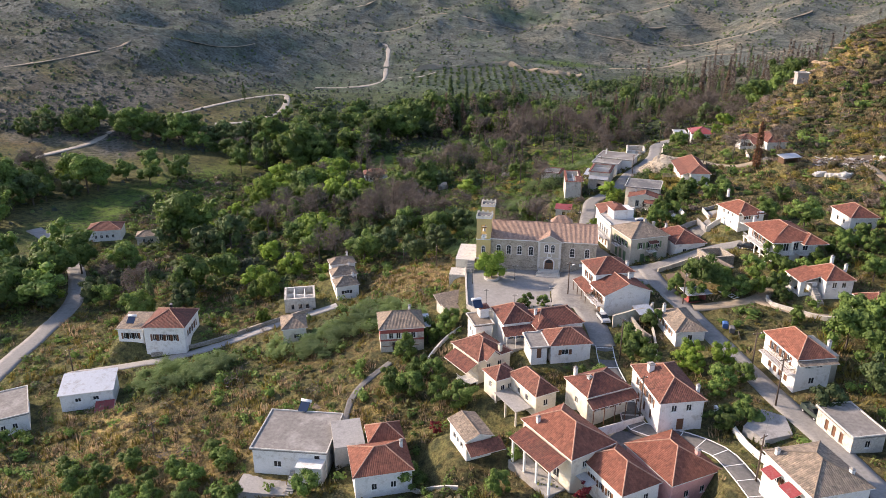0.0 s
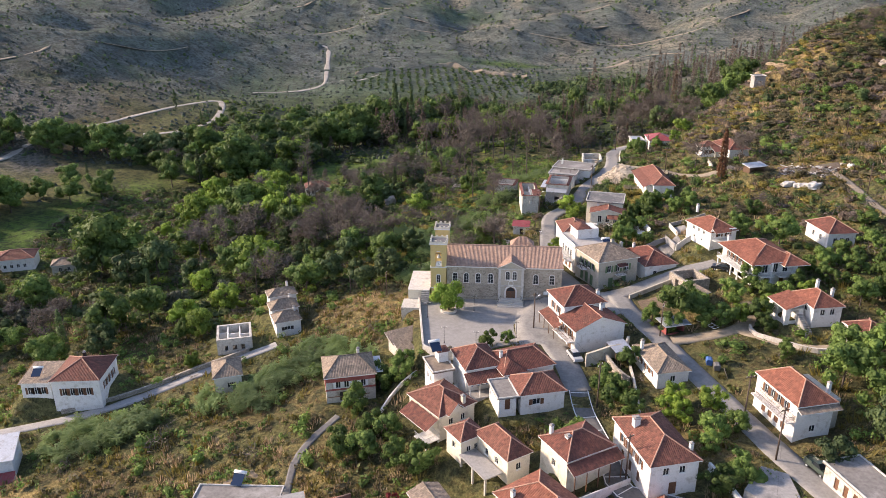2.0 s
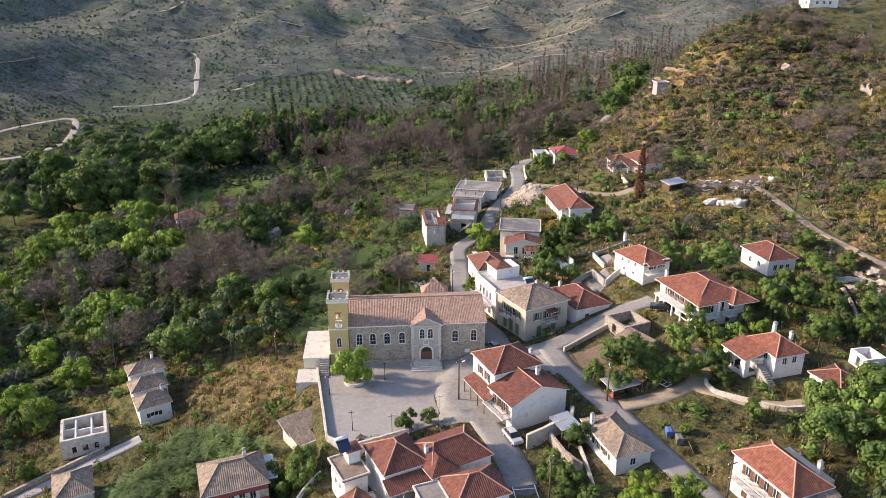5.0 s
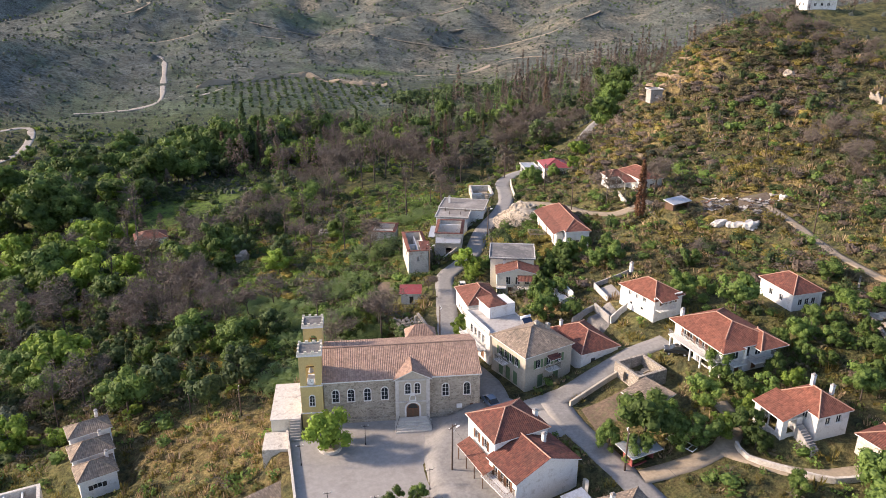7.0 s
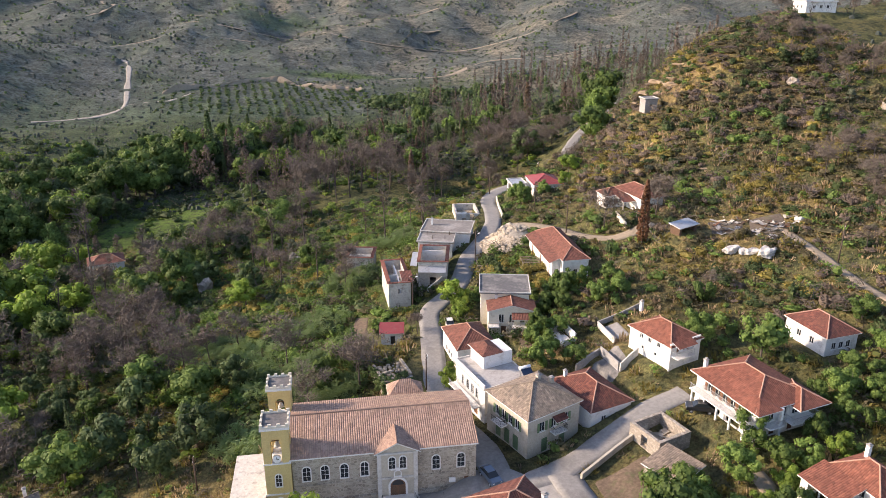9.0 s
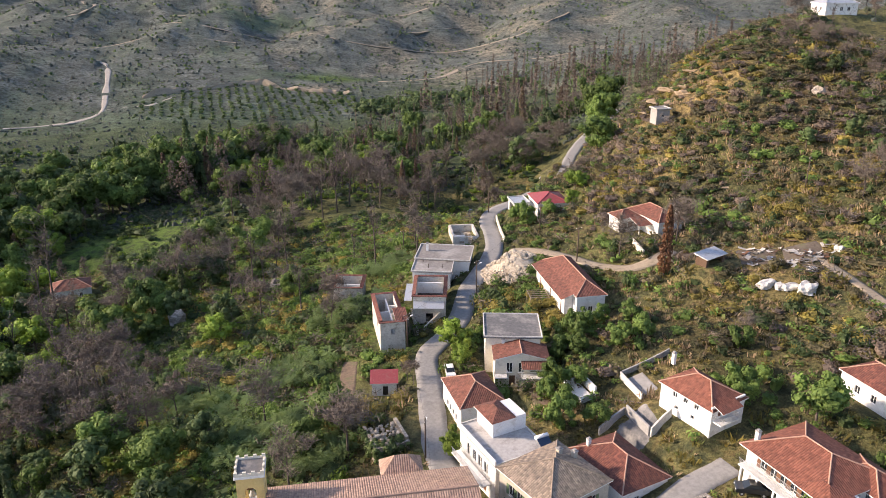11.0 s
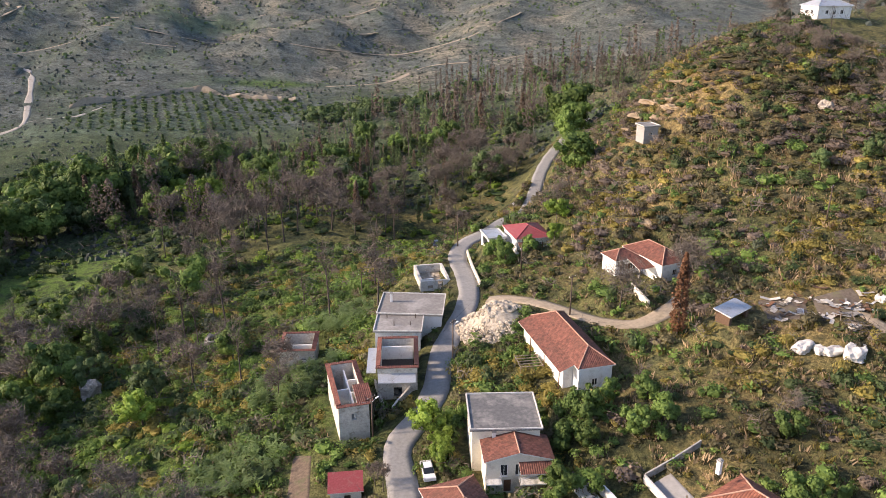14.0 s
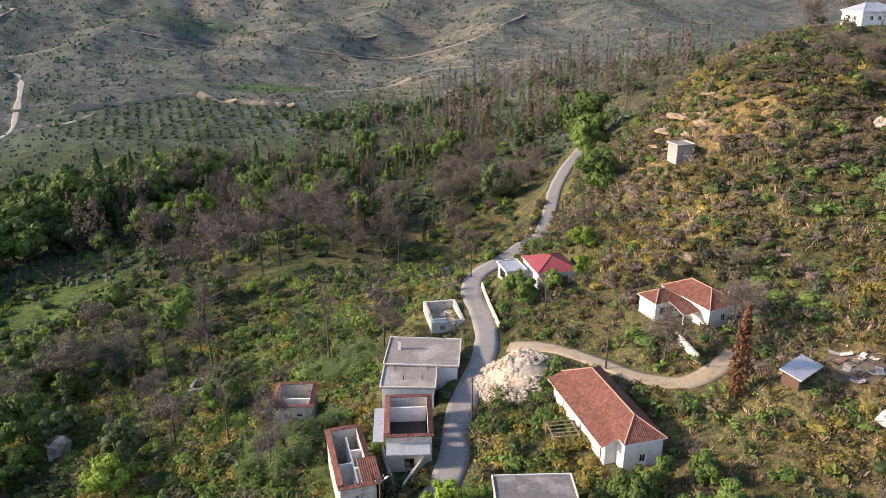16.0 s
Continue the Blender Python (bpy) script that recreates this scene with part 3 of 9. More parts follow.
plot("valley_house", -132, 243, 14, 12, 9, -21.8, -18)
plot("valley_barn", -113, 240, 16, 8, 6, -21.8, -18.8)
plot("east_cottage", 78.8, 127.4, 10, 6.0, 6.4, 7.6, 9.8)
plot("east_block", 87.2, 132.2, -2, 4.2, 4.6, 9.0, 11.4)
# the church, its square and the front forecourt
CHURCH = (8.2, 167.4, -7.6)
SQUARE_Z = 1.0

# broad hills and hollows: middle, reach and height
NEAR_FORMS = [
    (66, 52, 65, 9.5), (162, 282, 32, 19.7), (-90, 312, 65, -10.0), (85, 333, 32, -4.2), (154, 36, 45, 17.4), (8, 154, 32, 4.5),
    (226, 324, 45, 10.3), (-194, 104, 65, -6.7), (111, 358, 32, -15.4), (136, 230, 32, -3.5), (111, 102, 32, -4.3), (162, 333, 32, 3.3),
    (34, 307, 32, -2.9), (213, 205, 32, 8.6), (188, 256, 32, -9.1), (116, 322, 26, -9.5), (166, 380, 26, -7.0),
]
FAR_FORMS = [
    (290, 256, 160, 76.5), (-350, 640, 160, 56.4), (50, 480, 100, -17.1), (418, 640, 160, 10.3), (-142, 624, 65, -23.5), (222, 676, 65, -7.3),
    (-110, 880, 100, 14.7), (222, 468, 65, -12.2), (418, 896, 160, 16.5), (-90, 728, 65, -9.1), (378, 520, 65, 17.8), (-194, 416, 65, -4.5),
    (-246, 780, 65, 7.7), (170, 780, 65, -8.8), (118, 624, 65, -6.2),
]


def smooth(v, a, b):
    s = np.clip((v - a) / (b - a), 0, 1)
    return s * s * (3 - 2 * s)


def waves(x, y, size, seed):
    """Cheap rolling relief from a few crossed waves, about -1 to 1."""
    rng = np.random.RandomState(seed)
    out = np.zeros_like(x)
    for k in range(9):
        a, f = rng.uniform(0, 6.283), rng.uniform(0.6, 1.9)
        out += np.sin((x * np.cos(a) + y * np.sin(a)) * 6.283 * f / size + rng.uniform(0, 6.283)) / f
    return out / 4.2


def land(x, y):
    h = -20 + 62 * smooth(y, 780, 1480)
    for cx, cy, r, a in NEAR_FORMS + FAR_FORMS:
        h = h + a * np.exp(-((x - cx) ** 2 + (y - cy) ** 2) / (2 * r * r))
    wild = smooth(np.hypot(x - 20, y - 150), 90, 200)
    far = smooth(y, 700, 960)
    spur = smooth(-x, 130, 230) * smooth(y, 430, 560) * (1 - far)
    h = h + spur * (6 * waves(x, y, 110, 10) + 2.5 * waves(x, y, 42, 12))
    h = h + 0.35 * waves(x, y, 17, 3) + wild * (0.8 * waves(x, y, 38, 4) + 0.35 * waves(x, y, 9, 5))
    side = smooth(np.abs(x - 60), 250, 600)
    return h + far * (13 * waves(x, y, 330, 6) + 9 * waves(x, y, 120, 7) + 3 * waves(x, y, 48, 9)) + 30 * side * smooth(y, 300, 900) * (0.6 + 0.4 * waves(x, y, 400, 8)) + 60 * smooth(y, 1500, 3200)


# ---- roads and tracks: the middle line, width and surface ----
ROADS = []


def road(name, width, surface_key, label, *line):
    ROADS.append((name, width, surface_key, label, np.array(line, float)))


road("road", 4.4, "asphalt", "worn grey asphalt village road climbing past the houses", (34.6, 172), (35.0, 189), (36.8, 199), (39.4, 210), (41.6, 219), (47.4, 224.6), (51.7, 229.6), (55.4, 237), (59.4, 243), (64.4, 248.8), (69.2, 256.5), (72.6, 267), (76.0, 279.5), (82, 289), (93, 296), (108, 311), (125, 334), (141, 356.5), (166, 383), (186, 402))
road("road", 4.6, "asphalt", "grey asphalt street between the church and the houses", (34.6, 178), (36.2, 170), (35.6, 163), (30.5, 158.5), (26.5, 152), (27.3, 143), (28.4, 135), (28.6, 127))
road("road", 3.2, "lane", "stepped dark paved street with whitewashed edges", (28.6, 127), (28.2, 121), (29.0, 113), (29.4, 106.5))
road("road", 6.6, "dark_concrete", "dark paved yard between the houses", (24.0, 99.5), (27.0, 101.4), (30.6, 103.0))
road("road", 3.4, "lane", "stepped dark paved lane with whitewashed steps", (29.4, 106.5), (29.8, 102.5), (36.0, 98.6), (40.0, 94.6), (41.6, 88.6), (42.6, 82))
road("road", 3.8, "asphalt", "grey asphalt lane below the garden walls", (36.4, 163), (38.4, 160.4), (45, 160.8), (53.7, 164), (62.3, 167.3), (69.4, 168.6))
road("road", 4.2, "asphalt", "worn asphalt road along the hillside houses", (44.6, 160), (44.6, 153), (45.9, 146), (47.4, 138.9), (49, 129.4), (50.6, 121), (52.4, 112), (54.0, 104), (55.8, 96), (57.0, 88), (58, 78), (58, 60))
road("track", 2.8, "earth", "pale earth lane to the upper houses", (49.0, 139.4), (55.7, 139.2), (62, 140.4), (67.0, 144.6), (67.6, 149.6))
road("track", 2.4, "earth", "pale earth terrace path under a low wall", (62, 140), (66.9, 134.0), (71.6, 131), (78, 130))
road("road", 5.2, "asphalt", "grey asphalt valley road", (-107.2, 120), (-107.8, 145), (-108.2, 157.5), (-108.0, 168), (-110, 190), (-122, 215), (-137.5, 236), (-157, 254))
road("track", 2.6, "concrete", "narrow concrete lane along a dry stone wall", (-90, 146), (-73.7, 148.6), (-64.4, 150.8), (-55.5, 154.4), (-46.4, 159.0), (-37.7, 163.2), (-30, 166.4))
road("track", 1.3, "lane", "narrow concrete footpath on the slope", (-20.6, 112), (-20.3, 121.6), (-18.7, 126), (-16.8, 129), (-13.6, 132.4))
road("track", 3.2, "earth", "pale earth track behind the long house", (70.6, 250.6), (75.7, 245.4), (79.8, 235.5), (82.6, 227.6), (86.6, 223.4), (92, 223.6), (96.5, 225))
road("track", 2.2, "earth", "pale earth track on the terrace", (115.5, 205.5), (114.5, 201), (113.2, 191.5), (111.6, 182), (111.6, 170), (114, 150))
road("track", 4.2, "gravel", "pale gravel river bed in the valley", (-96, 860), (-78.3, 816), (-72, 771), (-68.9, 712), (-67, 660), (-79, 637), (-99, 626), (-120, 622))
road("track", 2.2, "gravel", "pale gravel side channel", (-67, 664), (-55.8, 672), (-35.6, 667), (-20, 688))
road("track", 5.0, "earth", "pale earth track on the far hillside", (-213, 1076), (-172, 1081), (-145, 1106), (-122, 1168), (-149, 1267))
road("track", 4.0, "gravel", "pale earth track at the foot of the burnt hill", (-225, 310), (-212, 330), (-204, 352), (-192, 375), (-191, 400), (-185, 421), (-167, 440), (-150, 473), (-138, 498), (-121, 516), (-113, 465), (-127, 432), (-142, 424))
road("track", 4.0, "earth", "pale earth terrace track across the valley", (120, 905), (190, 880), (250, 890), (330, 870), (420, 930))
road("track", 3.5, "earth", "thin pale track across the burnt hillside", (-330, 900), (-240, 930), (-150, 915), (-60, 940), (40, 930))
road("track", 3.5, "earth", "thin pale track along a far terrace", (-40, 1160), (60, 1130), (170, 1150), (280, 1120), (400, 1180))
road("track", 3.0, "earth", "thin pale track beside the valley fields", (150, 760), (200, 742), (250, 770), (310, 742), (380, 770))
road("track", 3.5, "earth", "thin pale track climbing the burnt spur", (-300, 470), (-270, 500), (-245, 540), (-250, 590), (-215, 640), (-190, 700))
road("track", 4.0, "earth", "pale earth hillside track", (-60, 1010), (40, 985), (130, 1010), (230, 985), (330, 1040))


def finely(line, step=2.0):
    out = []
    n = len(line)
    for k in range(n - 1):
        p0, p1, p2, p3 = line[max(k - 1, 0)], line[k], line[k + 1], line[min(k + 2, n - 1)]
        m = max(1, int(np.hypot(*(p2 - p1)) / step))
        for j in range(m):
            t = j / m
            out.append(0.5 * ((2 * p1) + (p2 - p0) * t + (2 * p0 - 5 * p1 + 4 * p2 - p3) * t * t + (3 * p1 - p0 - 3 * p2 + p3) * t ** 3))
    out.append(line[-1])
    return np.array(out)


def settled(z, rounds):
    for _ in range(rounds):
        z = np.r_[z[0], (z[:-2] + 2 * z[1:-1] + z[2:]) / 4, z[-1]]
    return z


LINES = []
for name, width, key, label, line in ROADS:
    fine = finely(line, 2.0 if line[:, 1].max() < 420 else 8.0)
    LINES.append((width, fine, settled(land(fine[:, 0], fine[:, 1]), 12)))

SQUARE = [(2.4, 144.6), (5.6, 141.6), (21.6, 145.6), (25.2, 152.5), (27.5, 157.5), (31, 163.5), (9, 167.4), (2.2, 166.2)]


# yards and dug plots kept free of growth: middle and reach
YARDS = [(106.0, 154.0, 4.5), (109.0, 156.0, 3.0), (108.0, 212.5, 4.6), (113.6, 208.6, 5.0), (103.0, 200.0, 3.4), (51.6, 154.6, 4.2), (7.4, 109.4, 4.0), (-2.0, 101.8, 4.4), (26.6, 220.4, 2.0), (25.2, 216.2, 2.0), (28.0, 224.4, 2.0), (62.0, 180.6, 3.0), (68.8, 190.0, 2.2), (27.0, 160.0, 4.0), (26.6, 147.0, 4.6), (37.5, 155.5, 4.5), (67.5, 243.6, 4.0), (63.5, 243.0, 3.0), (72.0, 244.4, 3.0), (28.6, 195.6, 3.6)]


def pads():
    for x, y, rz, L, D, floor, eaves in PLOTS.values():
        yield x, y, rz, -0.4, L + 0.4, -0.4, D + 0.4, floor - 0.12
    yield CHURCH[0], CHURCH[1], CHURCH[2], -4.5, 26.5, -0.5, 14.5, SQUARE_Z - 0.15
    yield 2.4, 144.0, 6.0, 0.2, 23.0, 0.0, 20.0, SQUARE_Z - 0.25


def ground(x, y):
    """Height of the ground: land, house terraces and road cuttings."""
    h = land(x, y)
    for px, py, rz, x0, x1, y0, y1, z in pads():
        near = (np.abs(x - px) < 40) & (np.abs(y - py) < 40)
        if not near.any():
            continue
        c, s = math.cos(radians(rz)), math.sin(radians(rz))
        dx, dy = x[near] - px, y[near] - py
        u, v = c * dx + s * dy, -s * dx + c * dy
        d = np.hypot(np.maximum(np.maximum(x0 - u, u - x1), 0), np.maximum(np.maximum(y0 - v, v - y1), 0))
        w = 1 - smooth(d, 0.3, 3.4)
        h[near] = h[near] * (1 - w) + z * w
    for width, fine, z in LINES[::-1]:
        lo, hi = fine.min(0) - 14, fine.max(0) + 14
        near = np.nonzero((x > lo[0]) & (x < hi[0]) & (y > lo[1]) & (y < hi[1]))[0]
        if not len(near):
            continue
        best, level = np.full(len(near), 1e9), np.zeros(len(near))
        for k in range(len(fine) - 1):
            a, b = fine[k], fine[k + 1]
            sel = np.nonzero((np.abs(x[near] - a[0]) < 18) & (np.abs(y[near] - a[1]) < 18))[0]
            if not len(sel):
                continue
            d = b - a
            t = np.clip(((x[near[sel]] - a[0]) * d[0] + (y[near[sel]] - a[1]) * d[1]) / (d @ d + 1e-9), 0, 1)
            dist = np.hypot(x[near[sel]] - a[0] - t * d[0], y[near[sel]] - a[1] - t * d[1])
            m = dist < best[sel]
            best[sel[m]] = dist[m]
            level[sel[m]] = (z[k] + t * (z[k + 1] - z[k]))[m]
        w = 1 - smooth(best, width / 2 + 1.0, width / 2 + 4.0)
        h[near] = h[near] * (1 - w) + (level - 0.1) * w
    return h


def ground_at(x, y):
    return float(ground(np.array([float(x)]), np.array([float(y)]))[0])


def in_way(x, y, gap=0.5):
    """Whether a place lies on a plot, the church's ground, the square or a road."""
    hit = np.zeros(len(x), bool)
    for px, py, rz, x0, x1, y0, y1, z in pads():
        c, s = math.cos(radians(rz)), math.sin(radians(rz))
        u, v = c * (x - px) + s * (y - py), -s * (x - px) + c * (y - py)
        hit |= (u > x0 - gap) & (u < x1 + gap) & (v > y0 - gap) & (v < y1 + gap)
    for cx, cy, r in YARDS:
        hit |= np.hypot(x - cx, y - cy) < r + gap
    for width, fine, z in LINES:
        lo, hi = fine.min(0) - 8, fine.max(0) + 8
        near = np.nonzero((x > lo[0]) & (x < hi[0]) & (y > lo[1]) & (y < hi[1]))[0]
        for a in range(0, len(near), 4000):
            n = near[a : a + 4000]
            d = np.hypot(x[n][:, None] - fine[None, :, 0], y[n][:, None] - fine[None, :, 1]).min(1)
            hit[n] |= d < width / 2 + gap
    return hit


def bell2(x, y, cx, cy, rx, ry):
    return np.exp(-(((x - cx) / rx) ** 2 + ((y - cy) / ry) ** 2))


def field(x, y):
    """The long meadow on the valley floor."""
    u, v = (x + 130) * 0.26 + (y - 298) * 0.965, -(x + 130) * 0.965 + (y - 298) * 0.26
    return np.exp(-((u / 62) ** 2 + (v / 25) ** 2))


def cover(x, y):
    """How green, how straw-dry and how burnt the ground is, each 0 to 1."""
    spots = 0.5 + 0.5 * waves(x, y, 23, 11)
    spots2 = 0.5 + 0.5 * waves(x, y, 60, 12)
    valley = smooth(y, 190, 260) * (1 - smooth(x, 40, 90))
    meadow = 1.3 * field(x, y) + 1.2 * np.exp(-(((x - 52) / 20) ** 2 + ((y - 318) / 28) ** 2)) + np.exp(-(((x + 75) / 18) ** 2 + ((y - 140) / 9) ** 2)) + bell2(x, y, 108, 772, 42, 22) + bell2(x, y, 80, 1107, 60, 45) + 0.8 * bell2(x, y, -45, 510, 45, 40) + 0.6 * bell2(x, y, -20, 575, 45, 40) + bell2(x, y, -25, 358, 32, 16) + 0.8 * np.exp(-(((x - 20) / 22) ** 2 + ((y - 225) / 26) ** 2))
    hill = smooth(x, 85, 120) * (1 - smooth(y, 330, 420))
    far = np.clip(smooth(y, 540, 760) + smooth(-x, 130, 170) * smooth(y, 320, 380), 0, 1)
    scar = bell2(x, y, 138, 289, 15, 11) + bell2(x, y, 108, 254, 6, 5) + 0.8 * bell2(x, y, 150, 252, 14, 8) + 0.7 * bell2(x, y, 113, 208, 12, 9) + 0.9 * bell2(x, y, 132, 280, 14, 14) + bell2(x, y, 30, 979, 34, 13) + bell2(x, y, 112, 165, 7, 5) + 1.2 * bell2(x, y, 106, 154, 6, 5) + 0.8 * bell2(x, y, 101, 872, 24, 10)
    open_slope = bell2(x, y, -50, 116, 40, 18) + bell2(x, y, -8, 176, 14, 16) + 0.9 * bell2(x, y, 25, 205, 6, 6) + 0.8 * bell2(x, y, 34, 212, 4, 10) + 0.7 * bell2(x, y, 108, 205, 26, 22)
    village = smooth(x, 10, 22) * (1 - smooth(x, 78, 90)) * (1 - smooth(y, 200, 218))
    green = np.clip(0.50 - 0.12 * village + 0.40 * spots + meadow + 0.2 * valley + 0.12 * hill - 0.75 * far * (0.5 + 0.5 * spots2) - 0.45 * open_slope - 1.1 * scar, 0, 1)
    straw = np.clip(0.05 * village + 0.50 * smooth(spots2, 0.45, 0.8) + 0.25 * hill + 0.12 * (1 - valley) + 1.1 * open_slope - meadow + 0.35 * field(x, y) - 0.5 * valley + 0.1 * far - 0.3 * scar, 0, 1)
    burnt = np.clip(0.85 * far * (0.45 + 0.55 * spots2) + 0.45 * valley * smooth(spots2, 0.3, 0.8) - meadow, 0, 1)
    return green, straw, burnt


# ---- ground: one sheet, fine in the village and coarser to the horizon ----
def steps(lo, hi, fine, far_lo, far_hi, growth=1.09):
    mid = list(np.arange(lo, hi + 0.01, fine))
    a, s = lo, fine
    left = []
    while a > far_lo:
        s *= growth
        a -= s
        left.append(a)
    b, s = hi, fine
    right = []
    while b < far_hi:
        s *= growth
        b += s
        right.append(b)
    return np.array(left[::-1] + mid + right)


gx, gy = steps(-115, 150, 1.3, -2600, 2600), steps(66, 310, 1.3, -700, 4200, 1.05)
GX, GY = np.meshgrid(gx, gy)
fx, fy = GX.ravel(), GY.ravel()
fz = ground(fx, fy)
nx, ny = len(gx), len(gy)
idx = np.arange(nx * ny).reshape(ny, nx)
quads = np.stack([idx[:-1, :-1], idx[:-1, 1:], idx[1:, 1:], idx[1:, :-1]], -1).reshape(-1, 4)


def raw_mesh(name, verts, faces, mats, smooth_shading=False, slots=None):
    """A mesh straight from arrays; faces all have the same number of corners."""
    me = bpy.data.meshes.new(name)
    n, k = faces.shape
    me.vertices.add(len(verts))
    me.vertices.foreach_set("co", np.ascontiguousarray(verts, np.float32).ravel())
    me.loops.add(n * k)
    me.loops.foreach_set("vertex_index", np.ascontiguousarray(faces, np.int32).ravel())
    me.polygons.add(n)
    me.polygons.foreach_set("loop_start", np.arange(0, n * k, k, dtype=np.int32))
    me.polygons.foreach_set("loop_total", np.full(n, k, np.int32))
    me.polygons.foreach_set("use_smooth", np.full(n, smooth_shading, bool))
    if slots is not None:
        me.polygons.foreach_set("material_index", np.ascontiguousarray(slots, np.int32))
    for m in mats:
        me.materials.append(m)
    me.update(calc_edges=True)
    return me


tm, tt, tb = nodes_of("hillside")
att = tt.nodes.new("ShaderNodeAttribute")
att.attribute_name = "cover"
chan = tt.nodes.new("ShaderNodeSeparateColor")
tt.links.new(att.outputs["Color"], chan.inputs[0])
n1, n2, n3 = noise_of(tt, 0.9, 6.0, 0.7), noise_of(tt, 0.14, 6.0, 0.7), noise_of(tt, 3.5, 4.0, 0.7)


def mask_of(level, grain, width=0.16):
    """A soft mask that covers as much as level says, broken up by grain."""
    s = tt.nodes.new("ShaderNodeMath")
    s.operation = "SUBTRACT"
    inv = tt.nodes.new("ShaderNodeMath")
    inv.operation = "SUBTRACT"
    inv.inputs[0].default_value = 0.86
    sc = tt.nodes.new("ShaderNodeMath")
    sc.operation = "MULTIPLY"
    sc.inputs[1].default_value = 0.72
    tt.links.new(level, sc.inputs[0])
    tt.links.new(sc.outputs[0], inv.inputs[1])
    tt.links.new(grain, s.inputs[0])
    tt.links.new(inv.outputs[0], s.inputs[1])
    r = tt.nodes.new("ShaderNodeMapRange")
    r.inputs["From Min"].default_value, r.inputs["From Max"].default_value = -width, width
    tt.links.new(s.outputs[0], r.inputs["Value"])
    return r.outputs[0]


soil = ramp(tt, n1, (0.135, 0.10, 0.056), (0.265, 0.20, 0.113), 0.35, 0.7)
grass = blend(tt, n1, ramp(tt, n3, (0.065, 0.088, 0.036), (0.155, 0.178, 0.075), 0.3, 0.7), ramp(tt, n3, (0.12, 0.115, 0.055), (0.24, 0.21, 0.11), 0.3, 0.7))
dry = ramp(tt, n3, (0.20, 0.155, 0.070), (0.385, 0.31, 0.15), 0.3, 0.7)
ash = ramp(tt, n1, (0.115, 0.115, 0.112), (0.245, 0.238, 0.228), 0.35, 0.7)
colour = blend(tt, mask_of(chan.outputs[2], n2), soil, ash)
colour = blend(tt, mask_of(chan.outputs[1], n1), colour, dry)
colour = blend(tt, mask_of(chan.outputs[0], n1), colour, grass)
# far side of the valley: distance haze painted as a cooler, paler ground colour
hazed_ground = blend(tt, mask_of(chan.outputs[0], n1), ramp(tt, n1, (0.105, 0.125, 0.128), (0.225, 0.248, 0.25), 0.35, 0.7), ramp(tt, n3, (0.075, 0.112, 0.082), (0.145, 0.195, 0.14), 0.3, 0.7))
hazed_ground = blend(tt, mask_of(chan.outputs[1], n1), hazed_ground, (0.26, 0.245, 0.21))
colour = blend(tt, att.outputs["Alpha"], colour, hazed_ground)
mead = tt.nodes.new("ShaderNodeAttribute")
mead.attribute_name = "meadow"
colour = blend(tt, mask_of(mead.outputs["Fac"], n1), colour, ramp(tt, n3, (0.06, 0.115, 0.026), (0.15, 0.225, 0.062), 0.3, 0.7))
low_ = tt.nodes.new("ShaderNodeAttribute")
low_.attribute_name = "floor"
colour = blend(tt, mask_of(low_.outputs["Fac"], n2), colour, ramp(tt, n3, (0.05, 0.078, 0.046), (0.12, 0.155, 0.082), 0.3, 0.7))
# low tussocks, dark and close-set
spot = add(tt, "ShaderNodeTexVoronoi", Scale=0.42)
tt.links.new(tt.nodes.new("ShaderNodeNewGeometry").outputs["Position"], spot.inputs["Vector"])
tussock = ramp(tt, spot.outputs["Distance"], (0.7, 0.7, 0.7), (0, 0, 0), 0.25, 0.55)
colour = blend(tt, tussock, colour, (0.05, 0.062, 0.04))
# painted shade between the tussocks, and broad patches of thicker and thinner growth
gap_shade = ramp(tt, noise_of(tt, 1.7, 5.0, 0.75), (0.52, 0.52, 0.50), (1.32, 1.29, 1.2), 0.36, 0.6)
colour = blend(tt, 1.0, colour, gap_shade, "MULTIPLY")
broad_ = ramp(tt, noise_of(tt, 0.045, 6.0, 0.7), (0.48, 0.50, 0.50), (1.12, 1.08, 1.0), 0.36, 0.64)
colour = blend(tt, 1.0, colour, broad_, "MULTIPLY")
clump = add(tt, "ShaderNodeTexVoronoi", Scale=0.17)
tt.links.new(tt.nodes.new("ShaderNodeNewGeometry").outputs["Position"], clump.inputs["Vector"])
heath = blend(tt, 1.0, ramp(tt, clump.outputs["Distance"], (0.85, 0.85, 0.85), (0, 0, 0), 0.2, 0.5), mask_of(chan.outputs[2], n2), "MULTIPLY")
colour = blend(tt, heath, colour, (0.055, 0.06, 0.048))
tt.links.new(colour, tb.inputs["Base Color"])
tb.inputs["Roughness"].default_value = 0.95
tb.inputs["Specular IOR Level"].default_value = 0.1
bump_to(tt, tb, n1, 1.0, 0.9)
M["ground"] = tm
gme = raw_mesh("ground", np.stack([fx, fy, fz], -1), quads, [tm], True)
cg, cs, cb_ = cover(fx, fy)
layer = gme.color_attributes.new("cover", "FLOAT_COLOR", "POINT")
# alpha: share of the haze-tinted colour, growing with distance
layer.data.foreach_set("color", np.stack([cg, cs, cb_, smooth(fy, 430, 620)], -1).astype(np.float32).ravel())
flat_ = gme.attributes.new("floor", "FLOAT", "POINT")
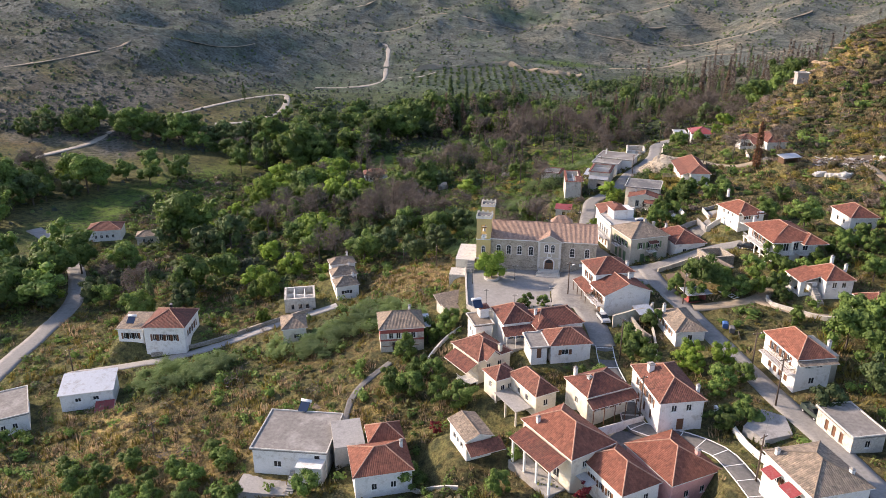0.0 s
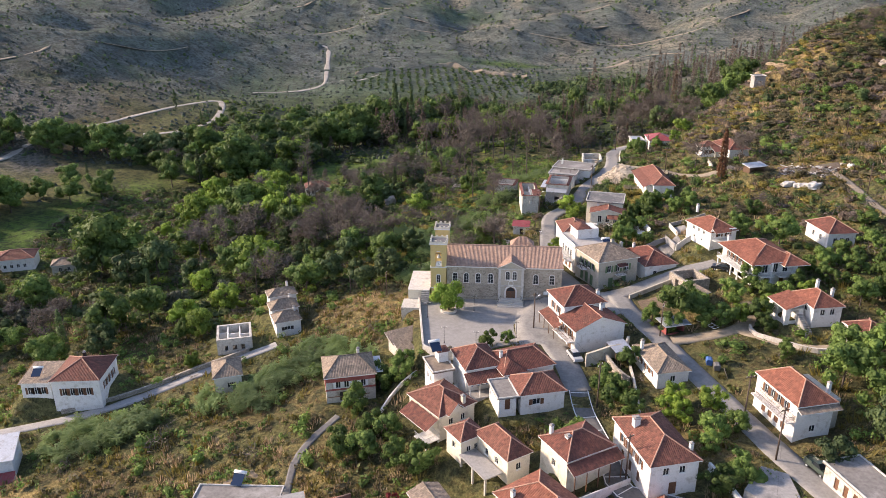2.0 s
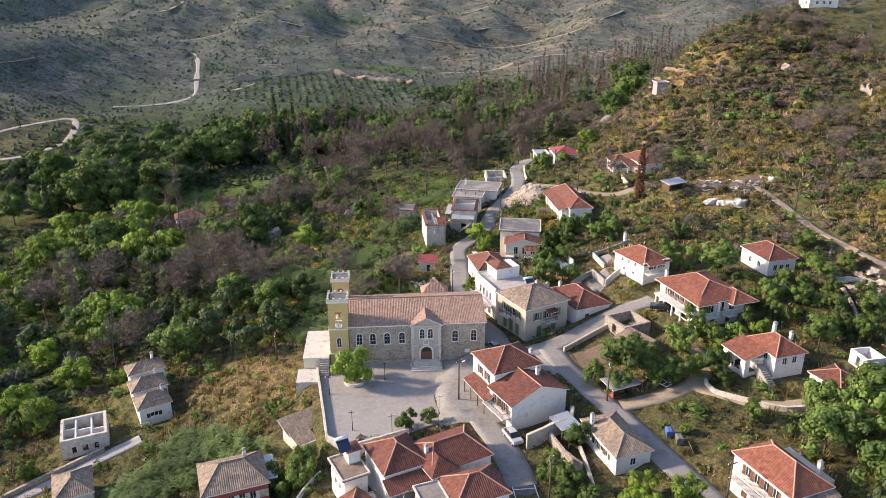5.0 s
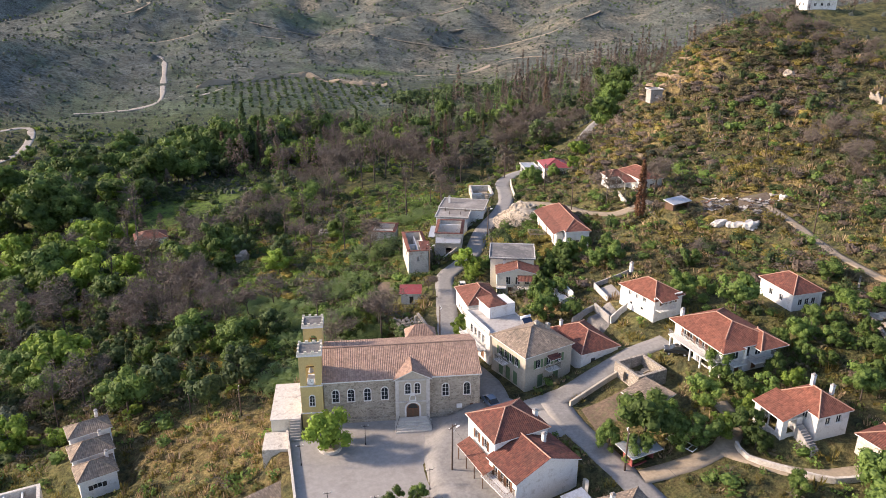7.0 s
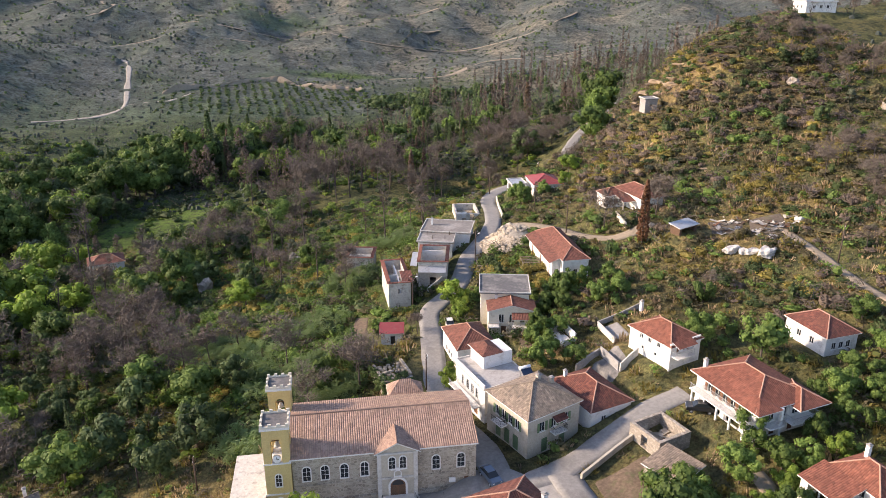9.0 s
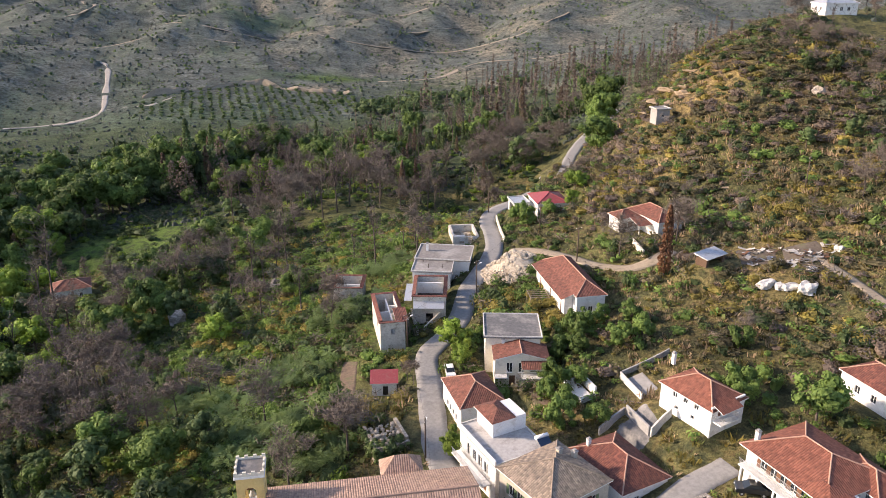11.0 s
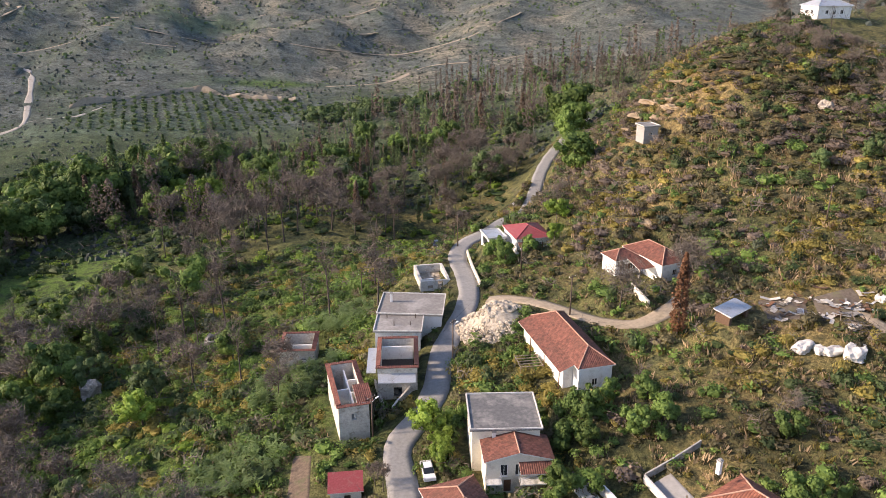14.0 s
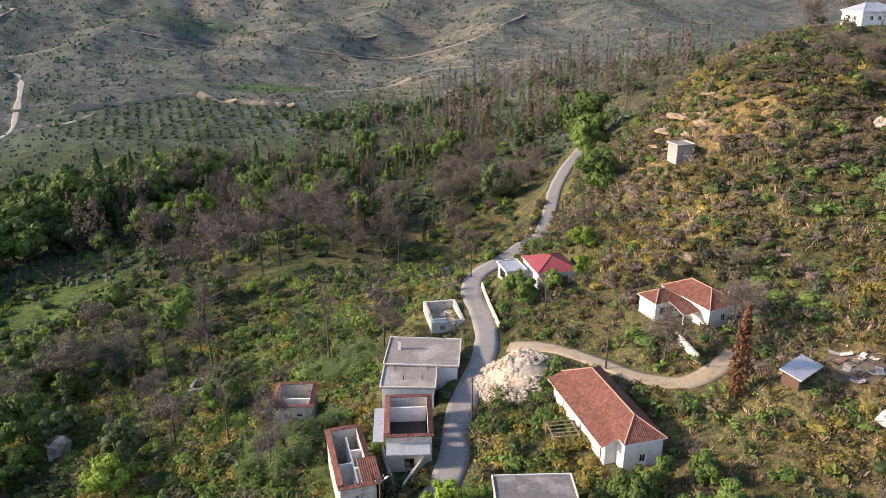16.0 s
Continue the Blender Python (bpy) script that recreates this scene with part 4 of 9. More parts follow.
flat_.data.foreach_set("value", np.clip(smooth(fy, 360, 420) * (1 - smooth(fy, 560, 640)) * smooth(fx, -150, -60) * (1 - smooth(fx, 190, 280)) + 0.6 * bell2(fx, fy, 170, 700, 90, 60), 0, 1).astype(np.float32))
lawn = gme.attributes.new("meadow", "FLOAT", "POINT")
lawn.data.foreach_set("value", np.clip(1.25 * bell2(fx, fy, 52, 318, 22, 28) + 1.2 * bell2(fx, fy, -15, 388, 28, 13) + 1.1 * bell2(fx, fy, -25, 358, 34, 17) + 0.8 * bell2(fx, fy, 10, 245, 40, 55) + 0.9 * bell2(fx, fy, 108, 772, 42, 22) + 1.3 * field(fx, fy) + bell2(fx, fy, 150, 470, 40, 40) + 0.8 * bell2(fx, fy, -70, 215, 30, 24) - 0.9 * bell2(fx, fy, 26, 205, 8, 14), 0, 1).astype(np.float32))
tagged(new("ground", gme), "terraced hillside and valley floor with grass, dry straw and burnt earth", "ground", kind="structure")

for (name, width, key, label, line), (w, fine, z) in zip(ROADS, LINES):
    d = np.gradient(fine, axis=0)
    d /= np.hypot(d[:, 0], d[:, 1])[:, None] + 1e-9
    nrm = np.stack([-d[:, 1], d[:, 0]], -1)
    cols = np.linspace(-0.5, 0.5, 5)
    rag = 0.12 * waves(fine[:, 0], fine[:, 1], 7, 21) if fine[:, 1].max() < 600 else 0.3 * width * waves(fine[:, 0], fine[:, 1], 45, 21)
    V = []
    for c in cols:
        p = fine + nrm * (c * width + rag * np.sign(c))[:, None]
        V.append(np.column_stack([p, z + 0.03 - 0.05 * abs(c)]))
    for c, s in ((cols[-1], 1), (cols[0], -1)):
        p = fine + nrm * (c * width + rag * np.sign(c) + 0.1 * s)[:, None]
        V.append(np.column_stack([p, z - 0.4]))
    order = [6, 0, 1, 2, 3, 4, 5]
    V = np.stack([V[o] for o in order], 1)
    k, m = V.shape[:2]
    ids = np.arange(k * m).reshape(k, m)
    F = np.stack([ids[:-1, :-1], ids[1:, :-1], ids[1:, 1:], ids[:-1, 1:]], -1).reshape(-1, 4)[:, ::-1]
    tagged(new(name, raw_mesh(name, V.reshape(-1, 3), F, [M[key]], True)), label, "road", kind="structure")


# ---- the square and the church ----
def polygon_slab(name, pts, z0, z1, mat, label, category):
    bm = bmesh.new()
    a = [bm.verts.new((x, y, z0)) for x, y in pts]
    b = [bm.verts.new((x, y, z1)) for x, y in pts]
    bm.faces.new(b)
    bm.faces.new(a[::-1])
    for k in range(len(pts)):
        j = (k + 1) % len(pts)
        bm.faces.new((a[k], a[j], b[j], b[k]))
    return tagged(linked(name, bm, mat), label, category, kind="structure")


def patch(name, corners, mat, label, category, lift=0.1, n=12):
    """A four-cornered sheet that lies on the ground."""
    p = [np.array(c, float) for c in corners]
    g = np.linspace(0, 1, n + 1)
    U, V = np.meshgrid(g, g)
    U, V = U.ravel()[:, None], V.ravel()[:, None]
    xy = p[0] * (1 - U) * (1 - V) + p[1] * U * (1 - V) + p[2] * U * V + p[3] * (1 - U) * V
    z = ground(xy[:, 0].copy(), xy[:, 1].copy()) + lift
    e = (U.ravel() == 0) | (U.ravel() == 1) | (V.ravel() == 0) | (V.ravel() == 1)
    z[e] -= 0.12 + lift * 0.6
    ids = np.arange((n + 1) ** 2).reshape(n + 1, n + 1)
    F = np.stack([ids[:-1, :-1], ids[:-1, 1:], ids[1:, 1:], ids[1:, :-1]], -1).reshape(-1, 4)
    return tagged(new(name, raw_mesh(name, np.column_stack([xy, z]), F, [mat], True)), label, category, kind="structure")


patch("pavement", [(23.0, 166.2), (34.4, 165.4), (30.4, 148.6), (20.6, 147.6)], M["asphalt"], "worn grey asphalt apron between the square and the street", "pavement", 0.32)
patch("pavement", [(22.0, 152.6), (31.4, 153.6), (30.6, 141.4), (19.6, 144.6)], M["asphalt"], "worn grey asphalt apron where the street widens", "pavement", 0.32)
patch("pavement", [(31.6, 152.5), (33.2, 158.4), (44.0, 160.6), (43.4, 150.4)], M["paving"], "grey concrete yard beside the corner house", "pavement", 0.1)
patch("yard", [(103.0, 211.5), (108.0, 207.5), (112.5, 213.0), (106.0, 217.5)], M["ash_yard"], "blackened burnt yard strewn with scrap", "yard")
patch("yard", [(108.4, 206.0), (117.5, 203.5), (119.5, 210.5), (112.8, 212.6)], M["ash_yard"], "blackened earth of a scrap yard", "yard")
patch("yard", [(58.6, 177.4), (65.6, 178.4), (65.8, 184.4), (59.6, 182.8)], M["dark_concrete"], "dark concrete floor of a walled yard", "yard")
patch("yard", [(67.4, 187.0), (70.4, 187.2), (70.8, 193.0), (67.4, 192.6)], M["paving"], "grey concrete floor of an unfinished enclosure", "yard")
patch("soil", [(47.2, 150.6), (56.4, 152.0), (57.0, 159.0), (47.4, 157.0)], M["soil"], "bare brown soil of a dug garden", "soil")
patch("soil", [(51.6, 193.0), (56.0, 191.6), (57.6, 200.0), (53.4, 201.6)], M["soil"], "bare soil of a garden plot", "soil")
patch("soil", [(23.3, 215.2), (26.5, 212.9), (29.7, 225.6), (27.1, 227.9)], M["soil"], "bare brown soil of a tilled plot", "soil")
polygon_slab("pavement", SQUARE, -4.5, SQUARE_Z, M["paving"], "pale concrete paving of the church square", "pavement")


def run_wall(name, pts, height, th, mat, label, category="wall", foot=1.2, kind="structure"):
    """A free-standing wall that follows the ground along a line of points."""
    bm = bmesh.new()
    fine = finely(np.array(pts, float), 1.6)
    zs = ground(fine[:, 0].copy(), fine[:, 1].copy())
    d = np.gradient(fine, axis=0)
    d /= np.hypot(d[:, 0], d[:, 1])[:, None] + 1e-9
    rings = []
    for p, q, z in zip(fine, d, zs):
        n = Vector((-q[1], q[0], 0)) * th / 2
        c = Vector((p[0], p[1], z))
        rings.append([bm.verts.new(v) for v in (c - n - Vector((0, 0, foot)), c + n - Vector((0, 0, foot)), c + n + Vector((0, 0, height)), c - n + Vector((0, 0, height)))])
    for a, b in zip(rings, rings[1:]):
        for k in range(4):
            bm.faces.new((a[k], b[k], b[(k + 1) % 4], a[(k + 1) % 4]))
    bm.faces.new(rings[0][::-1])
    bm.faces.new(rings[-1])
    bmesh.ops.recalc_face_normals(bm, faces=bm.faces)
    return tagged(linked(name, bm, mat), label, category, kind=kind)


def level_wall(name, pts, z0, z1, th, mat, label):
    bm = bmesh.new()
    for a, b in zip(pts, pts[1:]):
        a, b = Vector((*a, 0)), Vector((*b, 0))
        d = (b - a).normalized()
        n = Vector((-d.y, d.x, 0)) * th
        b = b - d * 0.004
        hexa(bm, [v + Vector((0, 0, z)) for z in (z0, z1) for v in (a, b, b + n, a + n)])
    return tagged(linked(name, bm, mat), label, "wall", kind="structure")


level_wall("wall_square", [(2.2, 166.2), (2.4, 144.6), (5.6, 141.6), (15.0, 143.9)], -4.5, SQUARE_Z + 0.75, -0.35, M["old"], "weathered white parapet wall round the square")


def arched(bm, x0, x1, y0, y1, z0, z1, slot=0, n=8):
    """A plate with a round head, in the xz plane."""
    r = (x1 - x0) / 2
    pts = [(x0, z0), (x1, z0)] + [((x0 + x1) / 2 + r * math.cos(math.pi * k / n), z1 - r + r * math.sin(math.pi * k / n)) for k in range(n + 1)]
    a = [bm.verts.new((x, y0, z)) for x, z in pts]
    b = [bm.verts.new((x, y1, z)) for x, z in pts]
    bm.faces.new(a).material_index = slot
    bm.faces.new(b[::-1]).material_index = slot
    for k in range(len(pts)):
        j = (k + 1) % len(pts)
        bm.faces.new((a[j], a[k], b[k], b[j])).material_index = slot


def arch_ring(bm, x0, x1, y0, y1, z0, z1, t, n=10, sill=True):
    """A raised surround of an arched opening: two jambs, an arch and a sill."""
    r, xm = (x1 - x0) / 2, (x0 + x1) / 2
    box(bm, x0 - t, x0, y0, y1, z0, z1 - r)
    box(bm, x1, x1 + t, y0, y1, z0, z1 - r)
    if sill:
        box(bm, x0 - t, x1 + t, y0 - 0.05, y1, z0 - t, z0 - 0.003)
    for k in range(n):
        a, b = math.pi * k / n, math.pi * (k + 1) / n
        pts = []
        for y in (y0, y1):
            pts += [(xm + q * math.cos(w), y, z1 - r + q * math.sin(w)) for q, w in ((r, a), (r + t, a), (r + t, b), (r, b))]
        hexa(bm, pts)


def arched_window(parent, x, y, z0, w, h, rz=0):
    """A white stone surround, dark leaded glass and white glazing bars; the wall's outer face is at y."""
    fr = part("window", bmesh.new(), M["white"], parent, "white stone surround of an arched window")
    bm = bmesh.new()
    arch_ring(bm, -w / 2, w / 2, -0.09, 0.12, z0, z0 + h, 0.14)
    bm.to_mesh(fr.data)
    fr.matrix_basis = pose(x, y, 0, 0, 0, rz)
    bm = bmesh.new()
    arched(bm, -w / 2, w / 2, -0.03, 0.05, z0, z0 + h)
    part("pane", bm, M["glass"], fr)
    rows = [(-0.02, 0.02, -0.064, -0.034, z0, z0 + h - 0.05)] + [(-w / 2, w / 2, -0.058, -0.036, z0 + h * k / 3 - 0.015, z0 + h * k / 3 + 0.015) for k in (1, 2)]
    for b in rows:
        part("glazing_bar", boxes(b), M["white_paint"], fr)
    return fr


def bell_tower(parent, x, y, w, top, clock, steps_z=()):
    """A square ochre tower with white bands, open belfry and a crenellated white top."""
    t = part("tower", bmesh.new(), M["ochre"], parent, "ochre bell tower with white bands")
    z_b = top - 5.6
    bm = bmesh.new()
    box(bm, x, x + w, y, y + w, -3, z_b)
    o, p = w * 0.30, w * 0.7
    hb = top - 1.7
    for a, b, c, d in ((x, x + o, y, y + o), (x + p, x + w, y, y + o), (x, x + o, y + p, y + w), (x + p, x + w, y + p, y + w)):
        box(bm, a, b, c, d, z_b, hb)
    n = 8
    r, xm = (p - o) / 2, x + w / 2
    for yy0, yy1 in ((y, y + o), (y + p, y + w)):
        for k in range(n):
            a, b = math.pi * k / n, math.pi * (k + 1) / n
            pts = []
            for yy in (yy0, yy1):
                pts += [(xm + r * math.cos(a), yy, hb - r + r * math.sin(a)), (xm + r * math.cos(a), yy, hb), (xm + r * math.cos(b), yy, hb), (xm + r * math.cos(b), yy, hb - r + r * math.sin(b))]
            hexa(bm, pts)
    for xx0, xx1 in ((x, x + o), (x + p, x + w)):
        box(bm, xx0, xx1, y + o, y + p, hb - 0.6, hb)
    box(bm, x, x + w, y, y + w, hb, top - 0.3)
    bm.to_mesh(t.data)
    for z, e, hh in ((top - 0.3, 0.2, 0.3), (z_b - 0.1, 0.1, 0.2), (z_b - 5.0, 0.1, 0.2)):
        part("cornice", boxes((x - e, x + w + e, y - e, y + w + e, z, z + hh)), M["white"], t)
    part("tower_roof", boxes((x + 0.1, x + w - 0.1, y + 0.1, y + w - 0.1, top, top + 0.1)), M["dark_concrete"], t)
    rows, m = [], 4
    for k in range(m):
        u = (w + 0.3 - 0.42) * k / (m - 1) - 0.15
        for yy in (y - 0.15, y + w - 0.07):
            rows.append((x + u, x + u + 0.42, yy, yy + 0.22, top + 0.3, top + 0.62))
        if 0 < k < m - 1:
            for xx in (x - 0.15, x + w - 0.07):
                rows.append((xx, xx + 0.22, y + u, y + u + 0.42, top + 0.3, top + 0.62))
    rim = [(x - 0.15, x + w + 0.15, yy, yy + 0.22, top, top + 0.3) for yy in (y - 0.15, y + w - 0.07)] + [(xx, xx + 0.22, y + 0.07, y + w - 0.07, top, top + 0.3) for xx in (x - 0.15, x + w - 0.07)]
    part("battlement", boxes(*rows, *rim), M["cream"], t)
    bm = bmesh.new()
    for a, b, r0, r1 in ((0.0, 0.25, 0.45, 0.36), (0.25, 0.6, 0.36, 0.26), (0.6, 0.8, 0.26, 0.08)):
        tube(bm, (xm, y + w / 2, z_b + 1.6 + a), (xm, y + w / 2, z_b + 1.6 + b), r0, r1, 12)
    part("bell", bm, M["metal"], t, "dark bronze bell in the belfry")
    part("bell_beam", boxes((x + o, x + p, y + w / 2 - 0.06, y + w / 2 + 0.06, z_b + 2.4, z_b + 2.55)), M["wood"], t)
    if clock:
        bm = bmesh.new()
        tube(bm, (xm, y - 0.10, z_b + 0.75), (xm, y + 0.3, z_b + 0.75), 0.52, 0.52, 20, True)
        ck = part("clock", bm, M["white_paint"], t, "round white clock face with dark bars")
        part("clock_hand", boxes((xm - 0.03, xm + 0.03, y - 0.13, y - 0.105, z_b + 0.75, z_b + 1.15), (xm, xm + 0.3, y - 0.13, y - 0.105, z_b + 0.72, z_b + 0.78)), M["black"], ck)
        for zz in (z_b - 3.6, z_b - 7.4):
            arched_window(t, xm, y, zz, 0.75, 1.9)
    return t


def church():
    x, y, rz = CHURCH
    c = anchor("church", x, y, SQUARE_Z, rz, "stone church with pale tiled roof and twin ochre bell towers", "church")
    L, D, H, RISE = 25.0, 13.0, 7.6, 2.4
    opens = []
    wx = [1.85, 4.3, 6.9, 9.65, 19.5, 23.0]
    walls(c, 0, L, 0, D, -2.5, H, M["stone"], opens, 0.6)
    for u in wx:
        arched_window(c, u, 0.0, 3.9, 1.0, 2.2)
    bm, lines = roof_mesh("gable_x", -0.3, L + 0.35, -0.5, D + 0.5, H, RISE, 0.2)
    part("roof", bm, [M["tile_church"], M["white"]], c)
    part("ridge_tiles", ridge_tiles(lines, 0.14), M["tile_church"], c)
    gable_ends(c, "gable_x", 0, L, 0, D, H, RISE * 0.93, M["stone"], 0.5)
    part("string_course", boxes((0.0, 11.4, -0.14, -0.002, 2.9, 3.15), (16.8, L, -0.14, -0.002, 2.9, 3.15)), M["stone"], c)
    part("corner_pilaster", boxes((L - 0.9, L + 0.12, -0.12, 0.5, -2.5, H - 0.1)), M["stone"], c)
    part("plinth", boxes((0, 11.4, -0.3, -0.003, -1, 0.7), (16.8, L, -0.3, -0.003, -1, 0.7)), M["stone"], c)
    # porch front
    px0, px1, py = 11.4, 16.8, -0.75
    part("porch_front", boxes((px0, px1, py, -0.004, -1, H + 0.1)), M["grey"], c, "grey rendered porch front with white mouldings")
    bm = bmesh.new()
    m = (px0 + px1) / 2
    a = [bm.verts.new(v) for v in ((px0, py, H + 0.1), (px1, py, H + 0.1), (m, py, H + 1.5))]
    b = [bm.verts.new(v) for v in ((px0, 0, H + 0.1), (px1, 0, H + 0.1), (m, 0, H + 1.5))]
    for f in ((a[0], a[1], a[2]), (b[2], b[1], b[0]), (a[1], b[1], b[2], a[2]), (a[2], b[2], b[0], a[0])):
        bm.faces.new(f)
    part("pediment", bm, M["grey"], c)
    bm, lines = roof_mesh("gable_y", px0 - 0.45, px1 + 0.45, py - 0.35, 3.4, H + 0.05, 1.6, 0.14)
    part("porch_roof", bm, [M["tile_church"], M["white"]], c)
    part("ridge_tiles", ridge_tiles(lines, 0.12), M["tile_church"], c)
    part("moulding", boxes((px0 - 0.12, px1 + 0.12, py - 0.16, py - 0.004, H - 0.15, H + 0.1), (px0 - 0.1, px1 + 0.1, py - 0.14, py - 0.004, 3.5, 3.75), (px0 - 0.06, px0 + 0.5, py - 0.12, py - 0.004, -1, H - 0.16), (px1 - 0.5, px1 + 0.06, py - 0.12, py - 0.004, -1, H - 0.16)), M["parapet"], c)
    for u in (m - 0.75, m + 0.75):
        arched_window(c, u, py, 5.1, 0.85, 1.9)
    bm = bmesh.new()
    arch_ring(bm, m - 1.05, m + 1.05, py - 0.12, py + 0.05, 0.5, 3.35, 0.28, 12, False)
    dr = part("door_surround", bm, M["white"], c)
    bm = bmesh.new()
    arched(bm, m - 1.05, m + 1.05, py - 0.03, py + 0.05, 0.5, 3.35)
    part("door", bm, M["brown_paint"], dr, "dark brown double door with arched fanlight")
    part("door_panel", boxes((m - 0.9, m - 0.1, py - 0.06, py - 0.034, 0.6, 2.2), (m + 0.1, m + 0.9, py - 0.06, py - 0.034, 0.6, 2.2)), M["wood"], dr)
    bm = bmesh.new()
    arched(bm, m - 0.8, m + 0.8, py - 0.05, py - 0.035, 2.35, 3.2)
    part("fanlight", bm, M["glass"], dr)
    # niche over the door
    bm = bmesh.new()
    arch_ring(bm, m - 0.4, m + 0.4, py - 0.14, py, 3.9, 4.75, 0.14, 8)
    hexa(bm, [(m - 0.95, py - 0.14, 4.9), (m + 0.95, py - 0.14, 4.9), (m + 0.95, py, 4.9), (m - 0.95, py, 4.9), (m - 0.1, py - 0.14, 5.25), (m + 0.1, py - 0.14, 5.25), (m + 0.1, py, 5.25), (m - 0.1, py, 5.25)])
    part("niche", bm, M["white"], c)
    # steps with rails
    for k in range(5):
        part("step", boxes((m - 2.2 - 0.2 * (4 - k), m + 2.2 + 0.2 * (4 - k), py - 1.3 - 0.5 * (4 - k), py - 0.145, 0.16 * k - 0.6 if k == 0 else 0.16 * k, 0.16 * (k + 1) - 0.003)), M["steps"], c)
    for s in (-1, 1):
        bm = bmesh.new()
        tube(bm, (m + s * 2.2, py - 1.0, 1.7), (m + s * 2.9, py - 3.2, 1.0), 0.03, 0.03, 6)
        for t in (0, 0.5, 1):
            q = Vector((m + s * 2.2, py - 1.0, 1.7)).lerp(Vector((m + s * 2.9, py - 3.2, 1.0)), t)
            tube(bm, q - Vector((0, 0, 1.0)), q, 0.025, 0.025, 6)
        part("handrail", bm, M["black"], c)
    bell_tower(c, -3.55, -0.45, 3.45, 13.0, True)
    bell_tower(c, -3.4, 9.4, 3.2, 12.9, False)
    # small apse roof on the far side
    bm, lines = roof_mesh("hip", 14.0, 19.6, D + 0.2, D + 4.1, H - 0.2, 1.9, 0.15)
    part("apse_roof", bm, [M["tile_church"], M["white"]], c)
    part("apse_wall", boxes((14.4, 19.2, D + 0.004, D + 3.7, -2.5, H - 0.2)), M["stone"], c)
    part("side_door", boxes((24.0 - 0.5, 24.0 + 0.4, -0.07, -0.004, 0.0, 2.1)), M["brown_paint"], c)
    ac = part("air_conditioner", boxes((21.3, 22.2, -0.42, -0.145, 1.6, 2.25)), M["white_paint"], c)
    return c


church()
# raised forecourt and stairs beside the tower
fc = anchor("forecourt", CHURCH[0], CHURCH[1], SQUARE_Z, CHURCH[2], "pale rendered forecourt block with stone stairs beside the bell tower", "terrace")
part("block", boxes((-8.4, -3.75, -1.6, 9.0, -5, 2.3)), M["cream"], fc)
part("terrace_floor", boxes((-8.5, -3.72, -1.7, 9.1, 2.304, 2.42)), M["parapet"], fc)
for k in range(8):
    part("step", boxes((-5.4, -3.74, -1.74 - 0.32 * (8 - k), -1.72, 0.0, 0.29 * (k + 1))), M["concrete"], fc)
part("ramp_wall", boxes((-9.4, -5.5, -6.4, -1.75, -5, 0.25)), M["old"], fc)

# ---- houses ----


def row(side, count, z, w=0.9, h=1.2, style="plain", shutter=None, lo=0.16, hi=0.84):
    out = []
    for k in range(count):
        u = lo + (hi - lo) * (k + 0.5) / count if count > 1 else (lo + hi) / 2
        out.append((side, u, z, w, h, style, shutter) if shutter else (side, u, z, w, h, style))
    return out


h = house("flat_terrace", "white flat-roofed house with stained concrete roof slab and ground-floor terrace", "flat", tile="concrete", opens=row("f", 2, 1.4, 1.3, 1.2) + [("f", 0.88, 2.2, 0.9, 2.0, "door", "dim")] + row("r", 3, 2.2))
part("lower_terrace", boxes((-1.5, 8.0, -4.6, -0.0, -3, -0.15)), M["concrete"], h)
part("wing", boxes((8.4, 12.8, -2.2, 0.3, -3, 3.6)), M["white"], h)
for k in range(9):
    part("step", boxes((7.0, 8.3, -4.2 + 0.42 * k, -3.78 + 0.42 * k, -3, -0.1 + 0.21 * k)), M["concrete"], h)
solar_heater(-27.6, 114.2, -5.35, -15)
h = house("red_hip", "white house with bright red hipped tile roof and outside stair", rise=2.3, tile="tile_new", cut=4.0, opens=row("f", 2, 1.2) + row("l", 2, 1.2, 0.9, 2.0, "door"), chimneys=((8.6, 5.6, 5.3, 1.0),))
house("red_hip_rear", "small white block with bright red hipped tile roof", rise=1.9, tile="tile_new", opens=row("f", 1, 1.4))
terrace = anchor("terrace", -20.2, 102.0, -8.2, 14, "grey concrete terrace slab beside the red-roofed house", "terrace")
part("slab", boxes((0, 5.2, 0, 8.0, -2, 3.4)), M["concrete"], terrace)
h = house("grey_shed", "white outbuilding with a grey sheet roof and a red tiled porch", "gable_y", rise=0.9, tile="tile_old", opens=row("l", 3, 1.2, 1.0, 1.1) + row("f", 1, 0.6, 1.6, 1.8, "door", "wood"))
lean(h, -0.1, 6.0, -2.4, -0.05, 2.5, 0.9, "tile")
h = house("big_red", "large two-storey house with red hipped tile roof and columned veranda", rise=2.6, cut=4.4, tile="tile_new", wall="cream", opens=row("f", 2, 3.2) + row("f", 2, 0.3, 1.0, 2.0, "door") + row("l", 3, 3.2) + row("l", 3, 0.4, 1.4, 1.8, "plain"), chimneys=((1.2, 9.5, 6.6, 1.0),))
lean(h, -3.2, -0.05, 1.0, 11.0, 4.2, 1.0, "tile_dark", "lean_l")
for k in range(4):
    part("column", boxes((-3.0, -2.7, 1.2 + 3.0 * k, 1.5 + 3.0 * k, -2.5, 4.2)), M["white"], h)
part("veranda_floor", boxes((-3.2, 0.0, 1.0, 11.0, -3, 0.1)), M["concrete"], h)
h = house("twin_red", "white house with red hipped tile roof joined to the pink house", rise=2.4, tile="tile_new", opens=row("f", 2, 2.4) + row("l", 3, 2.4, 0.9, 1.2, "plain", "brown_paint"))
